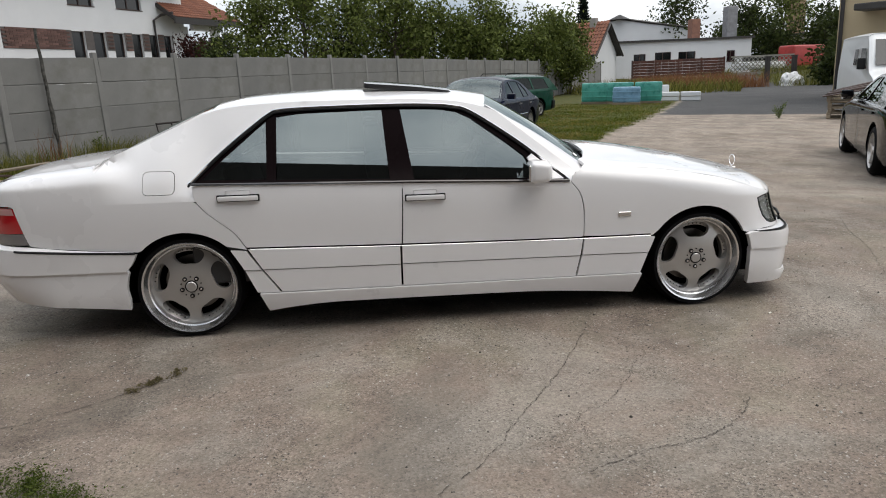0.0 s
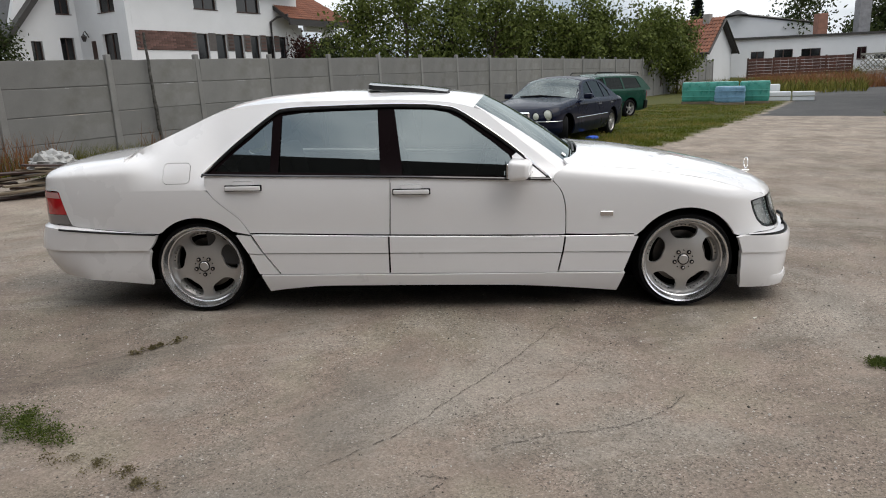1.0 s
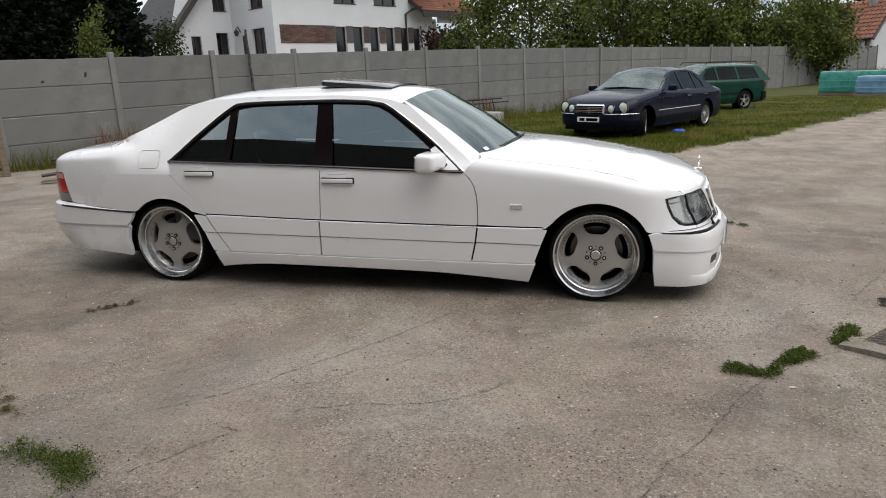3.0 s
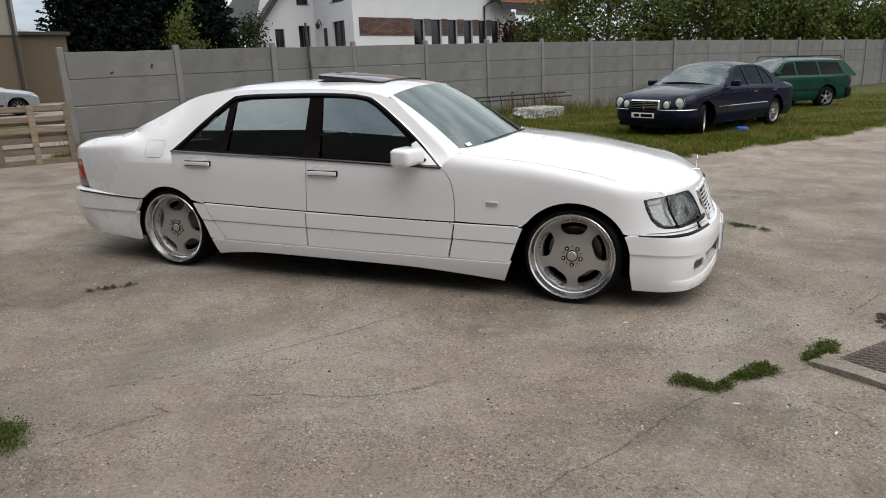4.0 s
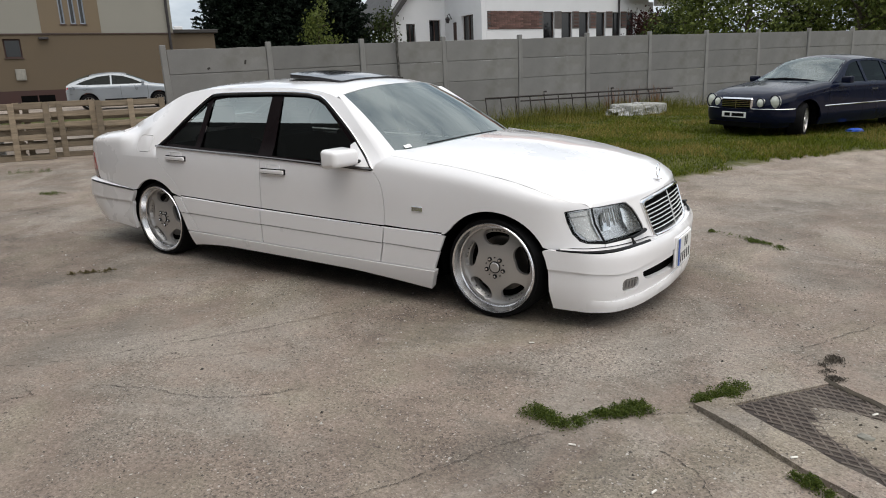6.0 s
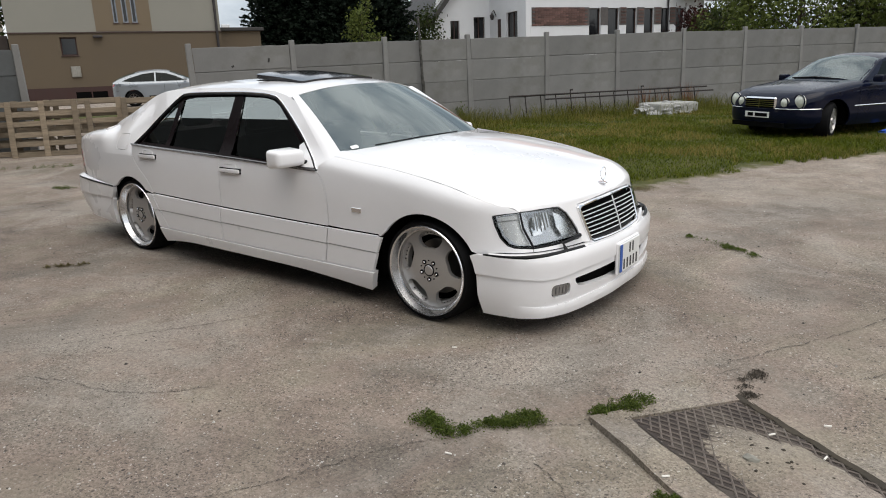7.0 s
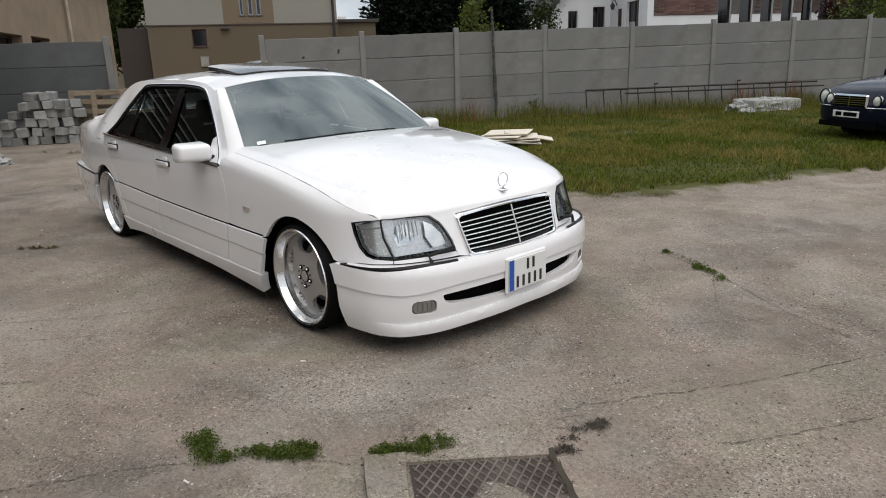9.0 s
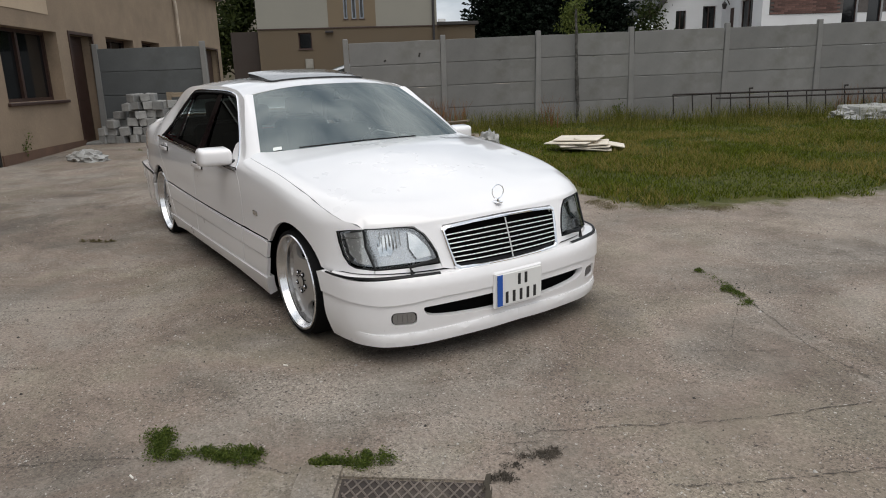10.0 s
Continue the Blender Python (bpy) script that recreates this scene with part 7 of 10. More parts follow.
    add_tube(bm, [(0.30 + 0.06 * math.sin(a), 0.37 + 0.19 * math.cos(a), 0.84 + 0.17 * math.sin(a)) for a in np.linspace(0, 2 * math.pi, 25)], 0.014, 6)
    add_tube(bm, [(0.48, 0.37, 0.82), (0.33, 0.37, 0.84)], [0.05, 0.07], 8)
    part("steering_wheel", bm, BLACK_PLASTIC, car)
    for x in (-0.25, -1.12):
        for y in (-0.38, 0.38):
            part("seat_cushion", box(x - 0.05, x + 0.48, y - 0.27, y + 0.27, 0.36, 0.55, 0.06, 3), LEATHER, car, smooth=True)
            bm = box(x - 0.14, x + 0.02, y - 0.26, y + 0.26, 0.45, 1.02, 0.06, 3)
            bmesh.ops.rotate(bm, cent=(x, y, 0.45), matrix=Matrix.Rotation(radians(-14), 3, "Y"), verts=bm.verts[:])
            part("seat_backrest", bm, LEATHER, car, smooth=True)
            bm = box(x - 0.26, x - 0.15, y - 0.13, y + 0.13, 1.02, 1.19, 0.04, 3)
            part("headrest", bm, LEATHER, car, smooth=True)
    # wheels
    for a in (FA, RA):
        for sgn in (1, -1):
            mm = pose(a[0], -0.865 * sgn, a[1], 0, 0, 0 if sgn > 0 else 180)
            build_wheel(car, mm, 0.312, 0.276, 0.19, sgn < 0)
    PANEL_CENTRE[0] = Vector((0, 0, 0))
    return car


def build_grille(car, c):
    """A bright frame with seven thin horizontal slats and a centre bar, let into the bonnet's nose."""
    def g(y, z, d=0.0):
        p = c.skin(c.s_of_y(abs(y)), z)
        return (p[0] + d, y, p[2])

    def loop(half_top, half_low, top, top_mid, low, low_mid):
        right = [(0.0, top_mid), (half_top * 0.55, top_mid - (top_mid - top) * 0.3), (half_top - 0.02, top), (half_top, top - 0.012), ((half_top + half_low) / 2 + 0.002, (top + low) / 2), (half_low, low + 0.012), (half_low - 0.02, low), (half_low * 0.55, low_mid + (low - low_mid) * 0.3), (0.0, low_mid)]
        return right + [(-y, z) for y, z in right[::-1][1:-1]]

    outer = loop(0.388, 0.358, 0.678, 0.695, 0.456, 0.452)
    inner = loop(0.369, 0.340, 0.662, 0.679, 0.474, 0.470)

    def band(out_loop, in_loop, proud, name, material, parent):
        """A rounded frame between two closed loops on the nose."""
        rows = []
        for i in range(len(out_loop)):
            (y0, z0), (y1, z1) = out_loop[i], out_loop[(i + 1) % len(out_loop)]
            (v0, w0), (v1, w1) = in_loop[i], in_loop[(i + 1) % len(in_loop)]
            m = max(1, int(math.hypot(y1 - y0, z1 - z0) / 0.035))
            for k in range(m):
                t = k / m
                rows.append(((y0 + (y1 - y0) * t, z0 + (z1 - z0) * t), (v0 + (v1 - v0) * t, w0 + (w1 - w0) * t)))
        bm = bmesh.new()
        rings = []
        for o, q in rows:
            ring = []
            for t, d in ((0.0, -0.012), (0.0, proud * 0.6), (0.3, proud), (0.7, proud), (1.0, proud * 0.5), (1.0, -0.035)):
                ring.append(bm.verts.new(g(o[0] + (q[0] - o[0]) * t, o[1] + (q[1] - o[1]) * t, d)))
            rings.append(ring)
        for a, b in zip(rings, rings[1:] + rings[:1]):
            for k in range(5):
                bm.faces.new((a[k], a[k + 1], b[k + 1], b[k]))
        bmesh.ops.recalc_face_normals(bm, faces=bm.faces[:])
        return part(name, outward(bm, (0, 0, 0.5)), material, parent, smooth=True)

    grille = band(outer, inner, 0.014, "grille", CHROME, car)
    grille["label"] = "bright-framed grille with thin horizontal slats"
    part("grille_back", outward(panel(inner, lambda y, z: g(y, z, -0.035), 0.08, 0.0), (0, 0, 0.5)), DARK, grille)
    for k in range(7):
        z = 0.496 + 0.0225 * k
        hw = 0.342 + (z - 0.474) * 0.14
        pts = [g(y, z + 0.014 * (1 - (y / 0.37) ** 2) * (z - 0.47) / 0.2, 0.004) for y in np.linspace(-hw, hw, 15)]
        bm = bmesh.new()
        rows = [[bm.verts.new((p[0] + dx, p[1], p[2] + dz)) for dx, dz in ((-0.006, 0.0022), (0.0, 0.0024), (0.0025, 0.0), (0.0, -0.0024), (-0.006, -0.0022))] for p in pts]
        for a, b in zip(rows, rows[1:]):
            for i in range(4):
                bm.faces.new((a[i], a[i + 1], b[i + 1], b[i]))
        part("grille_slat", outward(bm, (0, 0, 0.5)), BRIGHT_TRIM, grille)
    part("grille_bar", tube([g(0, 0.472, 0.008), g(0, 0.58, 0.010), g(0, 0.676, 0.008)], 0.004, 6), BRIGHT_TRIM, grille)


build_white_saloon()

# ---- the other parked vehicles ----
NAVY = surface("navy_car_paint", (0.0045, 0.0065, 0.018), 0.3, 0.0, 0.05, 2, 300, 0.0, coat=0.4, spec=0.03)
BLACK_CAR = surface("black_car_paint", (0.004, 0.004, 0.005), 0.22, 0.0, 0.1, 2, 300, 0.0, coat=0.7, spec=0.05)
GREEN_CAR = surface("dark_green_car_paint", (0.008, 0.045, 0.030), 0.28, 0.0, 0.1, 2, 300, 0.0, coat=0.3, spec=0.05)
SILVER_CAR = surface("silver_car_paint", (0.26, 0.285, 0.31), 0.32, 0.35, 0.05, 2, 300, 0.0, coat=1.0)
VAN_GLASS = plain("dark_van_glass", (0.012, 0.014, 0.016), 0.08, 0.0, 0.2)
VAN_WHITE = surface("white_van_paint", (0.72, 0.73, 0.73), 0.4, 0.0, 0.05, 2, 200, 0.0, coat=0.5)
CLEAR_GLASS = glass("car_window_glass", (0.34, 0.38, 0.37), 2.1)
SIDE_GLASS = glass("dim_side_glass", (0.03, 0.035, 0.034), 1.25)


class Parked(Saloon):
    """A smaller car: the same way of shaping, from a front and rear end, a width and a few heights."""

    def __init__(self, front, rear, half_width, deck, fall, belt_z, tumble, blunt=1.0):
        w = half_width
        half = [(front, 0.0), (front - 0.012, 0.3 * w), (front - 0.06, 0.58 * w), (front - 0.16, 0.80 * w), (front - 0.33, 0.93 * w), (front - 0.6, 0.98 * w), (0.7, w), (-0.6, w), (rear + 0.75, 0.985 * w), (rear + 0.35, 0.94 * w), (rear + 0.13, 0.84 * w), (rear + 0.03, 0.55 * w), (rear, 0.0)]
        self.half = np.array(spline(half, 12))
        self.arc = np.concatenate([[0], np.cumsum(np.hypot(*np.diff(self.half, axis=0).T))])
        self.length = self.arc[-1]
        self.zc = smooth_fn(deck)
        self.fall = lambda x: fall
        self.up_inset = lambda s: 0.01
        self.belt_z, self.tumble, self.w = belt_z, tumble, w
        self.upper = np.array([p - n * 0.01 for p, n in (self.at(s) for s in self.arc)])
        self.rim = np.array([self.zc(x) - fall - 0.025 * min(1, (y / 0.75) ** 2) for x, y in self.upper])

    def flank(self, s, w):
        return 0.01

    def drop(self, x):
        return 0.025

    def side_y(self, z):
        return self.w - 0.05 - self.tumble * (z - self.belt_z)

    def side(self, x, z):
        return (x, -self.side_y(z), z)


def parked_car(name, label, m, shape, paint, rail, crown, windows, wheels, radius, rim, floor, screen, back, extras=None, spokes=7, steer=0.0, group=""):
    """A parked car of few but true parts. wheels: (x front, x rear, y of the hub faces); windows: polygons in the side plane; screen and back: (x low, x high) of the glass."""
    c = shape
    car = thing(name, label, "car", m, group)
    PANEL_CENTRE[0] = Vector((0, 0, 0.6))
    C = (0, 0, 0.6)
    S = c.s_of_x
    fx, rx, hy = wheels
    R = radius + 0.055

    def both(nm, poly, fn, step, thick, material, label="", holes=()):
        return [part(nm, outward(panel(poly, fn, step, thick, holes, mir), C), material, car, label, smooth=True) for mir in (False, True)]

    def arc(cx, a0, a1):
        return [(S(cx + R * math.cos(radians(t))), radius + R * math.sin(radians(t))) for t in np.linspace(a0, a1, 14)]

    def skin(s, w):
        p, n = c.at(s)
        q = 0.0
        if w < floor + 0.22:
            q = 0.08 * ((floor + 0.22 - w) / 0.22) ** 2
        pt = c.skin(s, max(w, floor + 0.01))
        return (pt[0] - n[0] * q, pt[1] + n[1] * q, w if w < c.shoulder(s) else pt[2])

    a_low = math.degrees(math.asin(max(-0.95, (floor + 0.02 - radius) / R)))
    L = c.length
    body = [(0.0, floor)] + [(S(fx + R) - 0.25, floor)] + arc(fx, a_low, 180 - a_low) + arc(rx, a_low, 180 - a_low) + [(S(rx - R) + 0.25, floor + 0.03), (L, floor + 0.05)]
    top = [(s, c.shoulder(s) + 0.26) for s in np.linspace(L, 0.0, 30)]
    both("body_side", body + top, skin, 0.06, 0.03, paint)
    xs = np.linspace(c.half[-1][0] + 0.2, c.half[0][0] - 0.2, 24)
    edge = [(x, float(np.interp(-x, -c.upper[:, 0], c.upper[:, 1])) - 0.17) for x in xs]
    part("bonnet_and_deck", outward(panel([(x, -y) for x, y in edge] + [(x, y) for x, y in edge[::-1]], lambda x, y: (lambda p: (p[0], p[1], p[2] - 0.004))(c.top(x, y)), 0.1, 0.02), C), paint, car, smooth=True)
    zr, zc = smooth_fn(rail), smooth_fn(crown)
    x0, x1 = rail[0][0], rail[-1][0]

    def roof(x, v):
        z = zr(x)
        return (x, c.side_y(z) * v, z + (zc(x) - z) * (1 - abs(v) ** 2.4))

    def strip(nm, xa, xb, va, material, thick=0.0, n=10):
        poly = [(xa, v) for v in np.linspace(-va, va, n)] + [(xb, v) for v in np.linspace(va, -va, n)]
        part(nm, outward(panel(poly, roof, 0.1, thick), C), material, car, smooth=True)

    strip("roof", back[1], screen[1], 1.0, paint, 0.02)
    strip("windscreen", screen[1], screen[0], 0.95, CLEAR_GLASS)
    strip("rear_window", back[0], back[1], 0.92, CLEAR_GLASS)
    for sgn in (1, -1):
        for xa, xb in ((screen[1], screen[0]), (back[0], back[1])):
            poly = [(x, 0.9) for x in np.linspace(xa, xb, 8)] + [(x, 1.0) for x in np.linspace(xb, xa, 8)]
            part("pillar", outward(panel(poly, lambda x, v: roof(x, v * sgn), 0.1, 0.02), C), paint, car, smooth=True)
    sides = [(x, zr(x)) for x in np.linspace(x0, x1, 30)] + [(x1, c.belt_z - 0.03), (x0, c.belt_z - 0.03)]
    both("side_frame", sides, c.side, 0.06, 0.015, paint, holes=windows)
    for w in windows:
        both("side_window", w, lambda x, z: (lambda p: (p[0], p[1] + 0.012, p[2]))(c.side(x, z)), 0.1, 0.0, SIDE_GLASS)
    part("underbody", box(c.half[-1][0] + 0.25, c.half[0][0] - 0.25, -c.w + 0.28, c.w - 0.28, floor, 0.6, 0.03), DARK, car)
    part("cabin_floor", box(-1.3, 0.9, -c.w + 0.12, c.w - 0.12, 0.35, 0.5), DARK, car)
    for x in (-0.15, -0.95):
        for y in (-0.36, 0.36):
            part("seat", box(x - 0.1, x + 0.08, y - 0.24, y + 0.24, 0.5, 1.0, 0.05, 2), LEATHER, car)
            part("headrest", box(x - 0.12, x - 0.03, y - 0.12, y + 0.12, 1.0, 1.17, 0.03, 2), LEATHER, car)
    part("dashboard", box(0.45, 0.85, -0.65, 0.65, 0.6, 0.88, 0.05), DARK, car)
    for x, turn in ((fx, steer), (rx, 0.0)):
        for sgn in (1, -1):
            build_wheel(car, pose(x, -hy * sgn, radius, 0, 0, (0 if sgn > 0 else 180) + turn), radius, rim, 0.18, sgn < 0, False, ALLOY, spokes)
            bm = bmesh.new()
            pts = [(x + (R + 0.01) * math.cos(t), radius + (R + 0.01) * math.sin(t)) for t in np.linspace(-0.2, math.pi + 0.2, 14)]
            l0 = [bm.verts.new((a, sgn * (hy - 0.3), b)) for a, b in pts]
            l1 = [bm.verts.new((a, sgn * (hy - 0.01), b)) for a, b in pts]
            for k in range(13):
                bm.faces.new((l0[k], l0[k + 1], l1[k + 1], l1[k]))
            part("wheel_arch", bm, DARK, car)
    for sgn in (-1, 1):
        bm = box(screen[0] - 0.32, screen[0] - 0.20, min(sgn * (c.w - 0.02), sgn * (c.w + 0.16)), max(sgn * (c.w - 0.02), sgn * (c.w + 0.16)), c.belt_z + 0.02, c.belt_z + 0.14, 0.03, 2)
        part("door_mirror", bm, paint, car, smooth=True)
    for xl in (-0.12, 0.88):
        both("shut_line", [(S(xl), c.belt_z - 0.02), (S(xl) + 0.008, c.belt_z - 0.02), (S(xl) + 0.008, floor + 0.08), (S(xl), floor + 0.08)], lambda s, w: (lambda p: (p[0], p[1] - 0.001, p[2]))(skin(s, w)), 0.05, 0.0, DARK)
    for xl in (-0.32, -1.15):
        both("door_handle", [(S(xl), c.belt_z - 0.10), (S(xl) + 0.18, c.belt_z - 0.10), (S(xl) + 0.18, c.belt_z - 0.13), (S(xl), c.belt_z - 0.13)], lambda s, w: (lambda p: (p[0], p[1] - 0.02, p[2]))(skin(s, w)), 0.05, 0.02, CHROME if paint is NAVY else paint)
    if extras:
        extras(car, c, skin, both)
    PANEL_CENTRE[0] = Vector((0, 0, 0))
    return car


def ground_pose(x, y, heading, sink=0.0):
    """A pose on the sloping ground, turned about the vertical."""
    d = 0.5
    nx = -(ground_z(x + d, y) - ground_z(x - d, y)) / (2 * d)
    ny = -(ground_z(x, y + d) - ground_z(x, y - d)) / (2 * d)
    up = Vector((nx, ny, 1)).normalized()
    ahead = Vector((math.cos(radians(heading)), math.sin(radians(heading)), 0))
    ahead = (ahead - up * ahead.dot(up)).normalized()
    left = up.cross(ahead)
    return Matrix(((ahead.x, left.x, up.x, x), (ahead.y, left.y, up.y, y), (ahead.z, left.z, up.z, ground_z(x, y) + sink), (0, 0, 0, 1)))


LENS_WHITE = plain("pale_lamp_lens", (0.55, 0.57, 0.50), 0.15, 0.0, 1.0)


def blob(x, y, z, rx, ry, rz, seg=16):
    bm = bmesh.new()
    bmesh.ops.create_uvsphere(bm, u_segments=seg, v_segments=seg // 2, radius=1.0)
    bmesh.ops.scale(bm, vec=(rx, ry, rz), verts=bm.verts[:])
    bmesh.ops.translate(bm, verts=bm.verts[:], vec=(x, y, z))
    return bm


def build_navy_saloon():
    shape = Parked(2.22, -2.55, 0.90, [(-2.55, 0.86), (-2.3, 0.93), (-1.7, 0.98), (0.7, 0.99), (1.3, 0.93), (1.9, 0.83), (2.22, 0.66)], 0.13, 0.91, 0.52)

    def extras(car, c, skin, both):
        for sgn in (-1, 1):
            for y, z, r in ((0.68, 0.655, 0.118), (0.46, 0.632, 0.088)):
                x = float(np.interp(y, c.half[: len(c.half) // 2, 1], c.half[: len(c.half) // 2, 0])) - 0.06
                lamp = part("headlamp", blob(x, sgn * y, z, 0.07, r * 0.88, r), LENS_WHITE, car, "oval pale glass headlamp", smooth=True)
                part("lamp_ring", tube([(x + 0.03, sgn * y + r * 0.92 * math.cos(t), z + r * 1.03 * math.sin(t)) for t in np.linspace(0, 2 * math.pi, 21)], 0.010, 6), NAVY, lamp)
        gr = part("grille", box(2.15, 2.205, -0.335, 0.335, 0.515, 0.725, 0.025), CHROME, car, "chrome-framed grille")
        part("grille_back", box(2.195, 2.209, -0.305, 0.305, 0.540, 0.700), DARK, gr)
        for z in (0.573, 0.605, 0.637, 0.669):
            part("grille_slat", box(2.20, 2.214, -0.305, 0.305, z - 0.004, z + 0.004), CHROME, gr)
        part("grille_bar", box(2.20, 2.216, -0.006, 0.006, 0.540, 0.700), CHROME, gr)
        pl = part("number_plate", box(2.240, 2.250, -0.26, 0.26, 0.375, 0.475, 0.004), plain("plate_white_navy", (0.7, 0.7, 0.68), 0.4), car, "white number plate with dark bars")
        part("plate_bar", box(2.249, 2.252, -0.20, -0.08, 0.395, 0.455), DARK, pl)
        part("plate_bar", box(2.249, 2.252, -0.04, 0.22, 0.395, 0.455), DARK, pl)
        both("bumper", [(0.0, 0.53), (c.s_of_x(1.75), 0.53), (c.s_of_x(1.75), 0.30), (0.0, 0.28)], lambda s, w: (lambda p, n: (p[0] + n[0] * 0.03, p[1] - n[1] * 0.03, p[2]))(skin(s, w), c.at(s)[1]), 0.06, 0.04, NAVY)
        for mir in (False, True):
            part("bumper_trim", ribbon([(s, 0.535) for s in np.linspace(c.s_of_x(1.78), 0.35, 12)], 0.012, lambda s, w: (lambda p, n: (p[0] + n[0] * 0.032, p[1] - n[1] * 0.032, p[2]))(skin(s, w), c.at(s)[1]), 0.004, mir), CHROME, car)
            part("side_trim", ribbon([(c.s_of_x(x), 0.55) for x in np.linspace(0.98, -1.0, 14)], 0.022, skin, 0.005, mir), CHROME, car)
        part("air_inlet", box(2.20, 2.236, -0.55, 0.55, 0.22, 0.30), DARK, car)
        part("wiper", tube([(0.93, 0.5, 0.99), (0.90, 0.0, 1.02), (0.88, -0.5, 1.0)], 0.012, 5), BLACK_PLASTIC, car)

    win = [[(0.47, 0.925), (0.30, 1.09), (0.10, 1.255), (-0.16, 1.30), (-0.20, 0.925)], [(-0.27, 0.925), (-0.24, 1.30), (-0.6, 1.305), (-0.83, 1.29), (-0.87, 0.93)], [(-0.92, 0.93), (-0.88, 1.28), (-1.05, 1.22), (-1.24, 1.05), (-1.26, 0.94)]]
    rail = [(-1.78, 0.92), (-1.5, 1.06), (-1.2, 1.22), (-0.95, 1.31), (-0.5, 1.34), (-0.1, 1.335), (0.12, 1.29), (0.45, 1.10), (0.80, 0.92)]
    crown = [(-1.85, 0.99), (-1.5, 1.17), (-1.2, 1.31), (-0.95, 1.385), (-0.5, 1.425), (-0.1, 1.415), (0.12, 1.37), (0.45, 1.18), (0.85, 0.985)]
    parked_car("navy_saloon_car", "dark navy saloon with twin oval headlamps on the grass", ground_pose(2.22, 11.97, 240), shape, NAVY, rail, crown, win, (1.415, -1.415, 0.80), 0.315, 0.215, 0.20, (0.80, 0.10), (-1.74, -1.05), extras, 10, 26)


def build_green_estate():
    shape = Parked(2.22, -2.36, 0.86, [(-2.36, 0.88), (-2.2, 0.96), (-1.5, 1.0), (0.7, 1.0), (1.3, 0.93), (1.9, 0.82), (2.22, 0.66)], 0.12, 0.92, 0.42)

    def extras(car, c, skin, both):
        both("rear_lamp", [(c.length - 0.72, 0.62), (c.length - 0.72, 0.88), (c.length - 0.38, 0.88), (c.length - 0.38, 0.62)], lambda s, w: (lambda p, n: (p[0] + n[0] * 0.015, p[1] - n[1] * 0.015, p[2]))(skin(s, w), c.at(s)[1]), 0.05, 0.02, RED_LENS, "red rear lamp")
        both("rear_bumper", [(c.length - 1.0, 0.55), (c.length, 0.55), (c.length, 0.30), (c.length - 1.0, 0.28)], lambda s, w: (lambda p, n: (p[0] + n[0] * 0.05, p[1] - n[1] * 0.05, p[2]))(skin(s, w), c.at(s)[1]), 0.06, 0.05, BLACK_PLASTIC)
        both("side_strip", [(c.s_of_x(0.95), 0.56), (c.s_of_x(-1.0), 0.56), (c.s_of_x(-1.0), 0.51), (c.s_of_x(0.95), 0.51)], lambda s, w: (lambda p: (p[0], p[1] - 0.012, p[2]))(skin(s, w)), 0.08, 0.015, BLACK_PLASTIC)
        for y in (-0.56, 0.56):
            part("roof_rail", tube([(-1.95, y, 1.40), (-1.9, y, 1.47), (0.0, y, 1.49), (0.1, y, 1.42)], 0.016, 6), BLACK_PLASTIC, car)
        part("plate", box(-2.40, -2.37, -0.26, 0.26, 0.66, 0.77, 0.004), plain("estate_plate", (0.65, 0.65, 0.62), 0.4), car)
        part("tow_bar", tube([(-2.3, 0, 0.35), (-2.5, 0, 0.34), (-2.52, 0, 0.42)], 0.02, 6), DARK, car)

    win = [[(0.46, 0.94), (0.12, 1.27), (-0.16, 1.31), (-0.19, 0.94)], [(-0.26, 0.94), (-0.24, 1.315), (-0.95, 1.315), (-1.0, 0.95)], [(-1.07, 0.95), (-1.03, 1.31), (-1.72, 1.29), (-1.86, 0.97)]]
    rail = [(-2.30, 0.93), (-2.15, 1.12), (-1.98, 1.30), (-1.8, 1.345), (-1.0, 1.36), (-0.2, 1.355), (0.1, 1.31), (0.45, 1.10), (0.80, 0.93)]
    crown = [(-2.34, 0.98), (-2.18, 1.18), (-2.02, 1.36), (-1.8, 1.42), (-1.0, 1.45), (-0.2, 1.44), (0.1, 1.39), (0.45, 1.19), (0.85, 1.0)]
    parked_car("green_estate_car", "dark green estate car with roof rails on the grass", ground_pose(3.97, 18.95, 216), shape, GREEN_CAR, rail, crown, win, (1.31, -1.31, 0.78), 0.305, 0.20, 0.20, (0.80, 0.08), (-2.28, -1.95), extras, 5)


